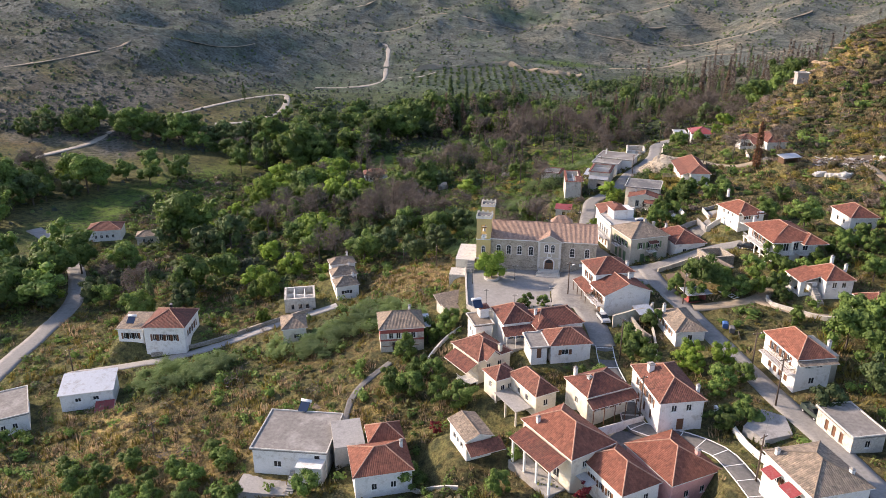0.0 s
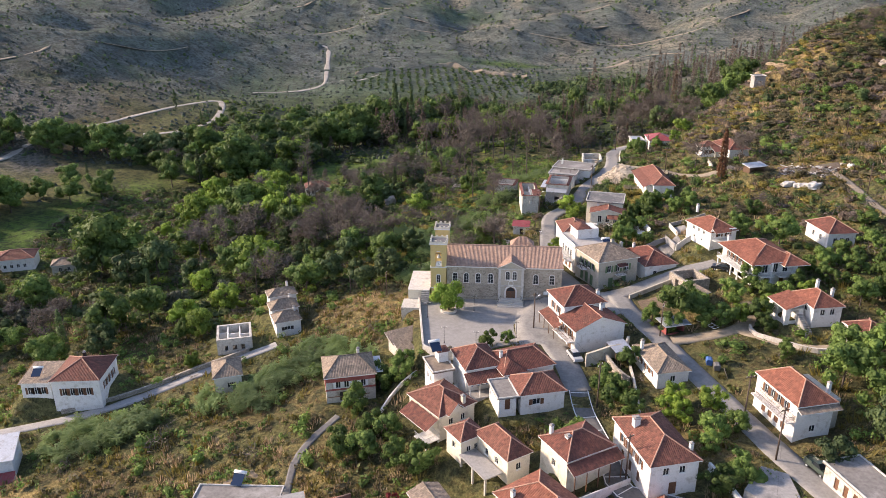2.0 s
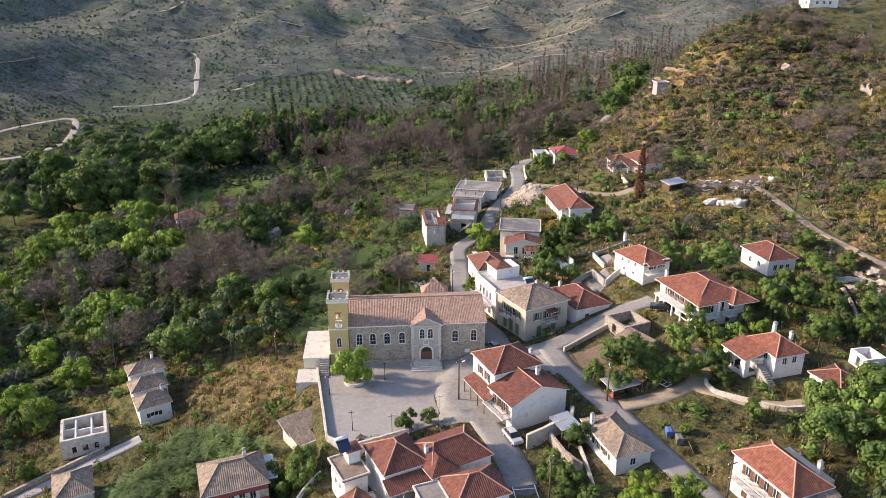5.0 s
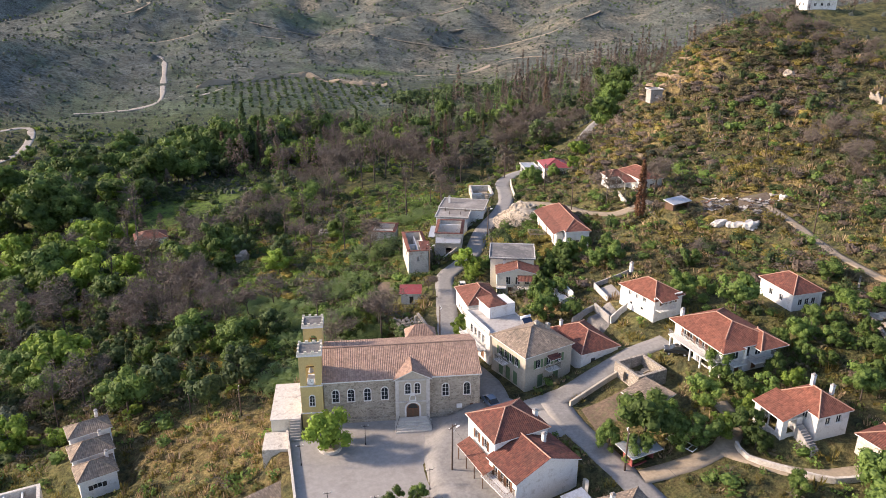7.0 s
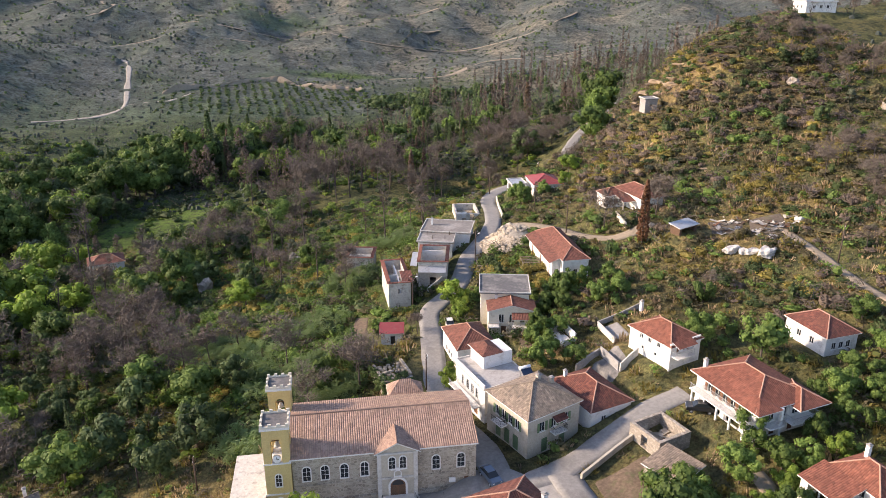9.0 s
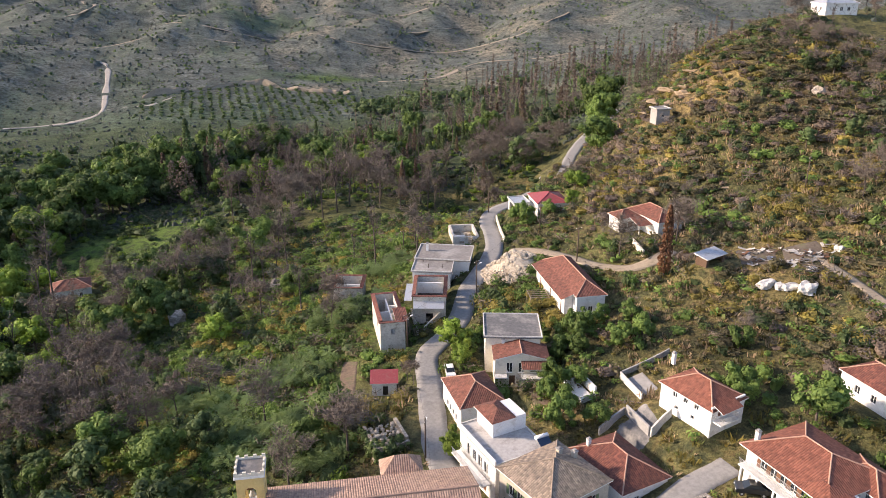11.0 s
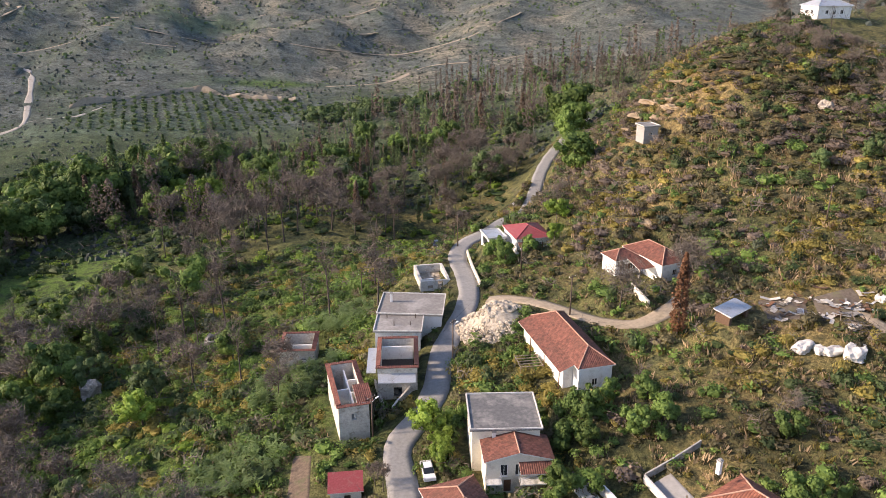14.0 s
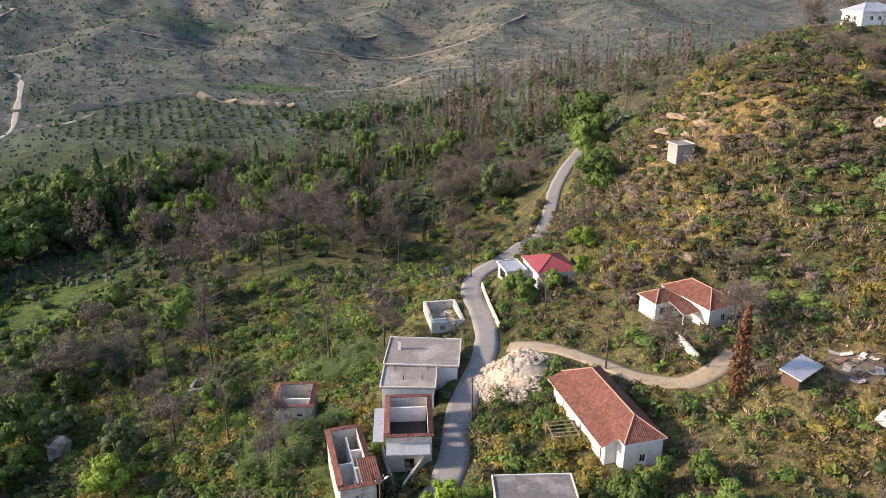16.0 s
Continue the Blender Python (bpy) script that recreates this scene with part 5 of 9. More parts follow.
part("awning", boxes((-1.8, -0.02, 5.4, 9.4, 3.3, 3.4)), M["metal"], h)
house("pink", "pink rendered house with red hipped tile roof", rise=2.5, wall="pink", tile="tile_new", opens=row("f", 2, 1.6) + row("r", 2, 1.6), chimneys=((7.2, 3.2, 5.9, 1.1, "pink", 0.6),))
h = house("street_white", "tall white street house with red hipped tile roof", rise=2.2, tile="tile", opens=row("f", 2, 3.6) + row("f", 1, 0.2, 1.2, 2.1, "door", "brown_paint") + row("l", 4, 3.2, 0.9, 1.4, "plain", "brown_paint") + row("l", 3, 0.4, 0.9, 1.8, "door", "brown_paint"), chimneys=((1.9, 8.5, 6.8, 1.2, "white", 0.9), (7.3, 2.2, 6.3, 0.9)))
h = house("low_red", "low house with dark red hipped tile roof and fenced porch", rise=1.9, tile="tile_dark", wall="cream", opens=row("f", 3, 0.8, 0.9, 1.5, "plain", "brown_paint") + row("l", 1, 1.0), chimneys=((1.5, 6.0, 5.1, 1.3), (2.6, 3.4, 5.2, 0.6, "white", 0.7)))
lean(h, -0.2, 9.0, -1.9, -0.05, 2.9, 0.8, "tile_dark")
for k in range(5):
    part("post", boxes((0.1 + 2.1 * k, 0.22 + 2.1 * k, -1.8, -1.68, -0.5, 2.95)), M["brown_paint"], h)
part("porch_wall", boxes((-0.6, 9.2, -3.2, -3.05, -1.5, 0.25)), M["white"], h)
h = house("long_red", "cream house with long red hipped tile roof and concrete terrace", rise=2.0, wall="cream", tile="tile", opens=row("f", 1, 1.8) + row("l", 2, 1.8) + row("r", 2, 1.8))
part("terrace_slab", boxes((-3.2, -0.02, 1.0, 8.0, 1.6, 1.8)), M["concrete"], h)
for a, b in ((-3.1, 1.1), (-3.1, 7.6), (-3.1, 4.4)):
    part("post", boxes((a, a + 0.3, b, b + 0.3, -2, 1.6)), M["old"], h)
house("small_red", "small cream house with red hipped tile roof", rise=1.5, wall="cream", tile="tile", opens=row("f", 2, 1.8, 0.8, 1.0) + row("l", 1, 1.8))
h = house("corner_gable", "two-storey cream house with cross-gabled red tile roof", "hip", rise=2.2, wall="cream", tile="tile", opens=row("f", 2, 2.2) + row("l", 3, 2.4, 0.9, 1.6) + row("l", 2, -1.4, 0.9, 1.6), chimneys=((5.6, 0.8, 5.6, 1.0, "cream", 0.6),))
bm, lines = roof_mesh("gable_y", 1.4, 5.2, -0.8, 5.0, 4.75, 1.7, 0.14)
part("front_gable_roof", bm, [M["tile"], M["white"]], h)
gable_ends(h, "gable_y", 1.7, 4.9, -0.5, 4.0, 4.75, 1.5, M["cream"])
lean(h, -2.6, -0.05, 0.2, 7.6, 3.0, 1.2, "tile_dark", "lean_l")
balcony(h, -2.6, 0.3, 0.2, 3.4, 0.6, posts=3.0)
h = house("hip_terrace", "white house with red hipped tile roof beside a flat concrete roof", rise=2.0, tile="tile", opens=[("f", 0.36, 1.6, 1.3, 1.1, "plain", "brown_paint")] + row("r", 2, 1.6), chimneys=())
house("terrace_part", "white flat-roofed annex with a bare concrete roof", "flat", tile="concrete", opens=row("f", 1, 1.2, 0.9, 2.0, "door"))
h = house("twin_ridge", "white house with two joined red tile roofs", rise=2.0, cut=2.6, tile="tile_dark", opens=[("f", 0.66, 1.0, 1.0, 1.5, "plain", "green_paint"), ("f", 0.9, 0.2, 1.0, 2.0, "door", "dim")] + row("f", 1, 1.2, 0.8, 1.0, "plain", None, 0.0, 0.4), chimneys=((1.3, 4.0, 4.9, 1.2),))
bm, lines = roof_mesh("hip", -0.3, 4.4, -0.6, 6.6, 3.75, 1.5, 0.12)
part("side_roof", bm, [M["tile_dark"], M["white"]], h)
h = house("porch_red", "white house with dark red pyramidal tile roof and long tiled porch", rise=2.3, tile="tile_dark", opens=row("f", 3, 0.8, 0.8, 1.6, "plain", "blue"))
lean(h, -0.3, 7.4, -2.6, -0.04, 2.9, 0.9, "tile_dark")
for k in range(5):
    part("post", boxes((0.0 + 1.8 * k, 0.12 + 1.8 * k, -2.5, -2.38, -1.5, 2.95)), M["white"], h)
part("porch_floor", boxes((-0.3, 7.4, -2.6, 0.0, -2.5, 0.2)), M["concrete"], h)
h = house("roof_terrace", "white house with flat tiled roof terrace and balconies", "flat", tile="tile_old", opens=row("f", 1, 0.6, 0.9, 2.0, "door") + row("l", 2, 2.4))
balcony(h, -1.6, 4.4, -1.4, 0.0, 2.3)
part("stair_head", boxes((2.2, 4.0, 3.2, 5.2, 5.2, 7.4)), M["white"], h)
bm, _ = roof_mesh("hip", 1.9, 4.3, 2.9, 5.5, 7.4, 0.5, 0.1)
part("stair_roof", bm, [M["tile"], M["white"]], h)
solar_heater(4.2, 134.6, 5.9, 16)
h = house("corner_shop", "two-storey white corner house with red hipped tile roof", rise=2.4, tile="tile_dark", opens=row("l", 2, 3.6, 1.0, 1.6, "plain", "brown_paint") + row("l", 2, 0.2, 1.6, 2.3, "door", "brown_paint") + row("f", 1, 4.0), chimneys=((8.6, 3.0, 6.6, 1.3, "white", 0.6),))
lean(h, -2.2, -0.05, -1.0, 7.0, 2.5, 0.8, "tile", "lean_l")
for k in range(4):
    part("post", boxes((-2.1, -1.98, -0.6 + 2.4 * k, -0.48 + 2.4 * k, -0.6, 2.55)), M["wood"], h)
h = house("shop_gable", "white gabled house with dark red tile roof and stained gable wall", "gable_y", rise=2.2, tile="tile_dark", opens=row("l", 3, 2.6, 1.0, 1.6, "plain", "brown_paint") + row("l", 2, 0.1, 1.5, 2.3, "door", "wood"), chimneys=((8.0, 4.6, 6.3, 1.2),))
balcony(h, -1.2, 0.3, 0.6, 6.6, 2.5, rail="wood")
h = house("road_house", "two-storey white house with red hipped roof and long balcony", rise=2.4, tile="tile_new", opens=row("l", 4, 3.6, 0.9, 1.5, "plain", "brown_paint") + row("l", 4, 0.2, 1.0, 2.1, "door", "brown_paint") + row("f", 2, 3.8, 1.1, 1.2) + row("f", 1, 0.8, 1.0, 1.2), chimneys=((7.6, 3.2, 6.0, 1.3),))
balcony(h, -1.2, 0.3, 0.4, 9.2, 2.9, rail="wood")
lean(h, 0.0, 7.0, -1.0, 0.2, 5.0, 0.4, "tile_old")
part("rear_block", boxes((6.6, 8.6, 1.5, 9.0, -2, 5.2)), M["grey"], h)
h = house("tile_low", "white house with weathered brown hipped tile roof", rise=2.0, tile="tile_old", opens=row("l", 3, 1.2, 1.0, 1.4, "plain", "brown_paint") + row("f", 2, 1.0), chimneys=((7.6, 2.6, 4.6, 1.1), (1.0, 8.6, 4.6, 1.0)))
lean(h, -1.4, 0.1, 2.0, 4.6, 2.8, 0.5, "red_sheet", "lean_l")
lean(h, -1.4, 0.1, 6.0, 8.4, 2.6, 0.5, "red_sheet", "lean_l")
house("flat_long", "low whitewashed block with stained flat concrete roof", "flat", tile="concrete", wall="old", opens=row("l", 3, 0.4, 0.8, 1.8, "door", "brown_paint") + row("f", 1, 0.9))
h = house("lane_house", "white lane house with faded red hipped tile roof", rise=2.5, tile="tile_dark", opens=row("f", 4, 0.7, 0.9, 1.7, "plain", "brown_paint") + row("r", 4, 0.9, 0.8, 1.7, "plain", "brown_paint"), chimneys=((4.0, 9.0, 4.9, 1.3, "dim", 0.5),))
house("lane_annex", "white annex with a flat weathered roof", "lean_f", rise=0.7, tile="tile_old", opens=row("f", 3, 0.6, 0.9, 1.6, "plain", "brown_paint"))
solar_heater(-77.2, 155.4, -8.9, 0)
h = house("sheet_house", "white house under a corrugated sheet roof with rusty lean-to", "lean_f", rise=0.9, tile="metal", opens=row("f", 2, 1.8, 1.2, 0.9))
lean(h, 7.2, 11.0, -3.6, -0.1, 0.6, 1.0, "red_sheet")
part("lower_wall", boxes((7.4, 10.8, -3.4, 0.2, -3, 0.55)), M["old"], h)
lean(h, 5.0, 11.6, -6.6, -3.7, -0.8, 0.4, "metal")
part("lower_shed", boxes((5.2, 11.4, -6.4, -3.8, -3, -0.82)), M["old"], h)
house("west_flat", "white house with grey flat roof near the valley road", "flat", tile="concrete", opens=row("f", 3, 1.0) + row("r", 2, 1.0))
house("lane_cottage", "cream cottage with weathered hipped tile roof", rise=1.7, wall="cream", tile="tile_old", opens=[("f", 0.62, 1.1, 0.8, 1.0, "plain", "dim")])
h = house("red_old", "old house with oxide-red upper storey and weathered hipped tile roof", rise=2.2, wall="old", tile="tile_old", cut=3.2, opens=row("f", 4, 2.9, 0.9, 1.3, "plain", "white_paint") + row("f", 2, 0.2, 1.1, 1.9, "door", "dim") + row("l", 2, 3.0), chimneys=((7.0, 6.4, 6.6, 1.1),))
part("upper_band", boxes((0.33, 9.47, 0.26, 0.345, 2.5, 2.85), (0.33, 9.47, 0.26, 0.345, 4.25, 5.2), (0.26, 0.345, 0.35, 8.0, 2.4, 5.2)), M["redwall"], h, "oxide-red upper band")
part("timber_rail", boxes((0.6, 8.2, -1.0, -0.9, 1.9, 2.0)), M["brown_paint"], h)
lean(h, 9.5, 11.2, 2.0, 7.4, 4.4, 0.4, "metal")
for key, lab, ri in (("row_front", "lowest house of a terraced row with weathered hipped roof", 1.7), ("row_middle", "middle house of a terraced row with weathered hipped roof", 1.6), ("row_back", "last house of a terraced row with weathered tile roof", 1.3)):
    house(key, lab, rise=ri, wall="white", tile="tile_old", opens=[("f", 0.45, 1.5, 1.4, 0.9, "plain", "dim")] + row("l", 1, 1.4), chimneys=((5.4, 4.0, (PLOTS[key][6] - PLOTS[key][5]) + 1.2, 0.9),))
house("hip_north", "white roadside house with red hipped tile roof", rise=2.2, tile="tile", opens=row("l", 4, 1.0) + row("f", 2, 1.0), chimneys=((1.6, 4.0, 4.6, 0.8), (1.9, 2.6, 4.4, 0.8)))
h = house("terrace_north", "white house with roof terrace, rooftop room and solar panels", "flat", tile="terrace", opens=row("l", 4, 3.4, 1.0, 1.8) + row("l", 3, 0.4, 1.2, 2.0, "door"))
balcony(h, -1.4, 0.0, 1.0, 9.6, 3.1)
part("parapet_wall", boxes((0, 0.2, 0, 10.6, 6.83, 7.4)), M["white"], h)
part("rooftop_room", boxes((3.0, 8.4, 5.6, 10.0, 6.62, 9.0)), M["white"], h)
bm, lines = roof_mesh("hip", 2.6, 6.6, 5.2, 10.4, 9.0, 1.0, 0.12)
part("rooftop_tiles", bm, [M["tile"], M["white"]], h)
solar_heater(46.6, 178.2, 8.62, 10)
h = house("stone_mansion", "grey rendered stone mansion with weathered hipped roof and green shutters", rise=2.4, wall="grey", tile="tile_old", opens=row("l", 4, 3.8, 1.0, 1.6, "plain", "green_paint") + row("l", 3, 0.1, 1.3, 2.5, "door", "green_paint") + row("f", 3, 3.8, 1.0, 1.6, "plain", "green_paint") + row("f", 2, 0.1, 1.2, 2.4, "door", "green_paint"), chimneys=((7.4, 6.6, 7.6, 1.4, "grey", 0.6), (9.2, 5.6, 7.3, 1.2, "grey", 0.6)))
balcony(h, 4.6, 7.0, -0.9, 0.34, 3.3, rail="black")
balcony(h, -0.9, 0.34, 5.0, 7.6, 3.3, rail="black")
lean(h, 4.8, 7.2, -0.9, 0.3, 5.2, 0.4, "tile_dark")
h = house("red_rear", "house with large dark red hipped tile roof by the lane", rise=2.2, tile="tile_dark", opens=row("f", 2, 1.0) + row("r", 2, 1.0), chimneys=((2.0, 9.6, 4.5, 1.2),))
h = house("terrace_hip", "white house with red tiled half roof and front balconies", "gable_y", rise=1.3, tile="tile", wall="cream", opens=row("f", 3, 2.8, 1.0, 1.8) + row("f", 2, 0.2, 1.0, 2.0, "door"), chimneys=((2.0, 5.0, 6.0, 0.9),))
balcony(h, 4.8, 9.2, -1.3, 0.34, 2.5)
balcony(h, 0.2, 2.4, -1.0, 0.34, 2.5)
lean(h, 4.7, 9.5, -1.6, 0.2, 4.3, 0.7, "tile")
house("terrace_flat", "house with dark stained flat roof slab and white rim", "flat", tile="dark_concrete", wall="cream", opens=row("l", 3, 2.6))
h = house("white_hip", "white two-storey house with red hipped tile roof and small balcony", rise=2.1, tile="tile_new", opens=row("l", 3, 2.8, 0.75, 1.3) + row("l", 2, 1.0, 0.6, 0.6) + row("f", 2, 2.8, 0.9, 1.7, "plain", "brown_paint"), chimneys=((3.4, 10.4, 6.6, 1.1),))
balcony(h, 0.6, 4.4, -1.2, 0.34, 2.4)
lean(h, 0.4, 4.6, -1.4, 0.2, 4.3, 0.6, "tile_new")
h = house("balcony_house", "large white house with red hipped roofs and long balconies", rise=2.3, tile="tile_new", cut=4.6, back=(0.9, 0.5), opens=row("l", 5, 2.6, 1.1, 1.7, "plain", "brown_paint") + row("l", 2, 0.0, 2.6, 2.0, "hole") + row("f", 3, 2.5, 1.2, 2.0) + row("f", 2, 0.1, 1.0, 2.0, "door"), chimneys=((1.9, 12.0, 5.6, 1.5),))
balcony(h, -0.1, 1.23, 0.9, 12.6, 2.2)
balcony(h, 6.4, 11.3, -1.0, 0.83, 2.2)
balcony(h, 2.6, 5.4, -0.6, 0.83, 2.2)
bm, lines = roof_mesh("hip", 6.6, 12.4, -1.6, 5.4, 4.6, 1.5, 0.14)
part("wing_roof", bm, [M["tile_new"], M["white"]], h)
part("ridge_tiles", ridge_tiles(lines), M["ridge"], h)
bm, lines = roof_mesh("hip", -0.1, 4.4, -0.7, 4.6, 4.92, 1.1, 0.14)
part("corner_roof", bm, [M["tile_new"], M["white"]], h)
for k in range(5):
    part("pillar", boxes((0.0, 0.25, 1.6 + 2.6 * k, 1.85 + 2.6 * k, -1.5, 2.04)), M["white"], h)
part("stair_pier", boxes((4.6, 5.0, -0.3, 0.1, -1.5, 4.9)), M["white"], h)
house("east_hip", "white house with dark red hipped tile roof among orchard trees", rise=2.1, tile="tile_dark", opens=row("f", 3, 0.9) + row("l", 2, 0.9))
h = house("arch_house", "white house with bright red hipped tile roof and outside stair", rise=2.0, tile="tile_new", opens=row("f", 2, 2.2, 0.9, 1.2) + row("l", 2, 2.4), chimneys=((4.0, 5.6, 6.2, 1.0), (6.2, 4.0, 5.2, 0.7)))
h = house("arch_wing", "lower wing with lean-to red tile roof over an arched porch", "lean_l", rise=1.2, tile="tile_new", opens=row("f", 1, 0.4, 1.6, 2.2, "hole") + row("l", 2, 0.4, 1.6, 2.2, "hole"))
for k in range(10):
    part("step", boxes((2.4, 3.6, -3.4 + 0.34 * k, -3.06 + 0.34 * k, -1.5, 0.22 * k)), M["concrete"], h)


def ruin(key, label, wall="old", rim="tile_dark", opens=(), inner=(), floor="dim", ragged=0.0, rimmed=True):
    """Roofless walls with the tiled eaves left along their tops and a floor inside, near-black by default."""
    x, y, rz, L, D, base, eave = PLOTS[key]
    h = anchor("ruined_house", x, y, base, rz, label, "ruin", "ruined houses")
    z1 = eave - base
    walls(h, 0.3, L - 0.3, 0.3, D - 0.3, -3, z1, M[wall], opens, 0.5)
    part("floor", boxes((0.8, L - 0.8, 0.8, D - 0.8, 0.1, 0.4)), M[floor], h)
    if rimmed:
        for a in ((0, L, 0, 0.8), (0, L, D - 0.8, D), (0, 0.8, 0.8, D - 0.8), (L - 0.8, L, 0.8, D - 0.8)):
            bm = bmesh.new()
            uvl = bm.loops.layers.uv.new("slope")
            x0, x1, y0, y1 = a
            c = [(x0, y0), (x1, y0), (x1, y1), (x0, y1)]
            zt = [z1 + 0.08 + (0.28 if 0.5 < u < L - 0.5 and 0.5 < v < D - 0.5 else 0.0) for u, v in c]
            vs = [(u, v, z) for (u, v), z in zip(c, zt)]
            along = 0 if x1 - x0 > y1 - y0 else 1
            slope_face(bm, uvl, vs if along == 0 else vs[1:] + vs[:1])
            lows = [bm.verts.new((u, v, z1)) for u, v in c]
            tops = [bm.verts.new(v) for v in vs]
            for k in range(4):
                bm.faces.new((lows[k], lows[(k + 1) % 4], tops[(k + 1) % 4], tops[k]))
            part("eaves_tiles", bm, M[rim], h)
    for w in inner:
        part("inner_wall", boxes(w), M["white"], h)
    rng = random.Random(len(key))
    bm = bmesh.new()
    for _ in range(26):
        cx, cy, s = rng.uniform(1.2, L - 1.2), rng.uniform(1.2, D - 1.2), rng.uniform(0.15, 0.5)
        hexa(bm, [(cx + s * (a + rng.uniform(-0.3, 0.3)), cy + s * (b + rng.uniform(-0.3, 0.3)), 0.4 + s * c * rng.uniform(0.5, 1.0)) for c in (0, 1) for a, b in ((-1, -1), (1, -1), (1, 1), (-1, 1))])
    part("rubble", bm, M["rubble"], h, "fallen stones and plaster")
    return h


ruin("lane_ruin", "roofless ruin with charred rooms beside the lane", "old", opens=row("f", 3, 0.6, 0.9, 1.4, "hole"), inner=((2.6, 2.85, 0.8, 7.4, 0.4, 3.3), (5.2, 5.45, 0.8, 7.4, 0.4, 3.2), (2.86, 5.19, 4.0, 4.25, 0.4, 3.0), (0.8, 2.59, 5.0, 5.2, 0.4, 2.9), (5.46, 7.4, 3.2, 3.4, 0.4, 3.1)), rimmed=False)
h = ruin("square_ruin", "collapsed stone cottage with half-fallen tile roof below the square", "old", opens=row("f", 1, 0.4, 1.6, 1.8, "hole"), rimmed=False)
lean(h, -0.3, 6.3, 3.6, 7.8, 2.6, 1.1, "tile_old")
lean(h, -0.3, 3.2, -0.3, 3.5, 2.3, 0.9, "tile_old")
h = ruin("roofless_low", "roofless house with red tile rim and white rooms", "old", opens=row("f", 1, 3.6, 0.8, 1.2, "hole") + row("l", 2, 3.4, 0.8, 1.2, "hole"), inner=((2.8, 3.05, 0.8, 12.6, 0.4, 5.6), (0.8, 2.79, 6.0, 6.25, 0.4, 5.8), (3.06, 5.0, 4.8, 5.05, 0.4, 5.8), (3.06, 5.0, 9.0, 9.25, 0.4, 5.6)))
lean(h, 3.3, 5.9, 0.6, 5.4, 6.3, 0.5, "tile_dark")
h = ruin("roofless_tall", "tall roofless house with charred rooms and red tile rim", "old", opens=row("f", 2, 3.2, 1.0, 1.4, "hole") + row("f", 1, 0.2, 1.4, 2.0, "hole") + row("r", 3, 3.2, 0.9, 1.4, "hole"), inner=((0.8, 6.2, 8.2, 8.45, 0.4, 5.6),), floor="dark_concrete")
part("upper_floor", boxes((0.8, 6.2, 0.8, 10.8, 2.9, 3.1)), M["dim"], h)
lean(h, 0.4, 6.6, -1.4, 0.28, 4.0, 0.8, "metal")
part("side_sheet", boxes((-1.6, -0.05, 1.0, 9.6, 4.6, 4.7)), M["metal"], h)
ruin("roofless_far", "small roofless house with white inner walls", "old", opens=row("f", 2, 1.6, 0.9, 1.0, "hole"), inner=((0.8, 6.5, 3.4, 3.65, 0.4, 3.4),))
ruin("road_ruin", "low roofless ruin with rubble walls beside the road", "old", opens=row("f", 2, 0.3, 1.2, 1.8, "hole"), inner=((0.8, 3.4, 2.0, 2.25, 0.4, 2.0),), rimmed=False, floor="earth")
ruin("courtyard_ruin", "roofless stone cottage with round-cornered walls", "dry_stone", opens=row("l", 1, 0.1, 1.2, 1.8, "hole"), rimmed=False, floor="earth")
h = house("slab_near", "grey concrete flat roof house with old rebar stubs", "flat", tile="concrete", wall="white", opens=row("f", 2, 1.0) + row("r", 2, 0.2, 2.0, 2.2, "hole"))
for u, v in ((2, 5.5), (3.6, 2.4), (6.6, 2.6), (7.4, 5.6)):
    part("rebar", boxes((u, u + 0.14, v, v + 0.14, 4.8, 5.7)), M["pole"], h)
h = house("slab_far", "long flat concrete-roofed building with white end parapet", "flat", tile="concrete", wall="white", opens=row("r", 3, 0.2, 2.2, 2.4, "hole"))
chimney(h, 2.2, 5.5, 5.2, 1.5)
h = house("long_hip", "long white house with red hipped tile roof above the road", rise=2.0, tile="tile", cut=3.4, opens=[("f", 0.5, 0.9, 0.9, 1.2)] + row("l", 5, 0.9, 0.9, 1.4, "plain", "brown_paint"), chimneys=((3.6, 12.6, 5.2, 0.7, "white", 0.6),))
lean(h, -2.4, 0.02, 1.4, 19.5, 3.35, 0.95, "tile", "lean_l")
part("side_wall", boxes((-1.3, 0.3, 2.4, 19.2, -3, 3.5)), M["white"], h)
for k in range(3):
    part("post", boxes((-2.2, -2.08, 2.0 + 6.0 * k, 2.12 + 6.0 * k, -2, 3.35)), M["brown_paint"], h)
house("slope_house", "white house with red hipped tile roof on the slope", rise=2.0, tile="tile", opens=row("f", 1, 0.9), chimneys=((6.6, 2.4, 4.6, 1.1),))
h = house("slope_wing", "white wing with lower red tile roof and covered veranda", rise=1.4, tile="tile", opens=row("f", 2, 0.9, 0.9, 1.2, "plain", "brown_paint"))
lean(h, 2.6, 8.2, -4.0, 0.0, 2.4, 0.9, "tile")
for u in (2.8, 7.9):
    part("post", boxes((u, u + 0.2, -3.8, -3.6, -2, 2.45)), M["cream"], h)
h = house("crimson_house", "white house with crimson sheet roof and open porch", "hip", rise=1.7, tile="red_sheet", opens=row("f", 2, 0.5, 0.9, 1.9, "plain", "brown_paint") + row("r", 2, 0.9), deep=4.0)
lean(h, 0.4, 2.6, -1.8, 0.0, 2.2, 0.6, "tile")
part("porch_wall", boxes((0.6, 0.9, -1.7, -1.4, -3, 2.2), (2.1, 2.4, -1.7, -1.4, -3, 2.2)), M["white"], h)
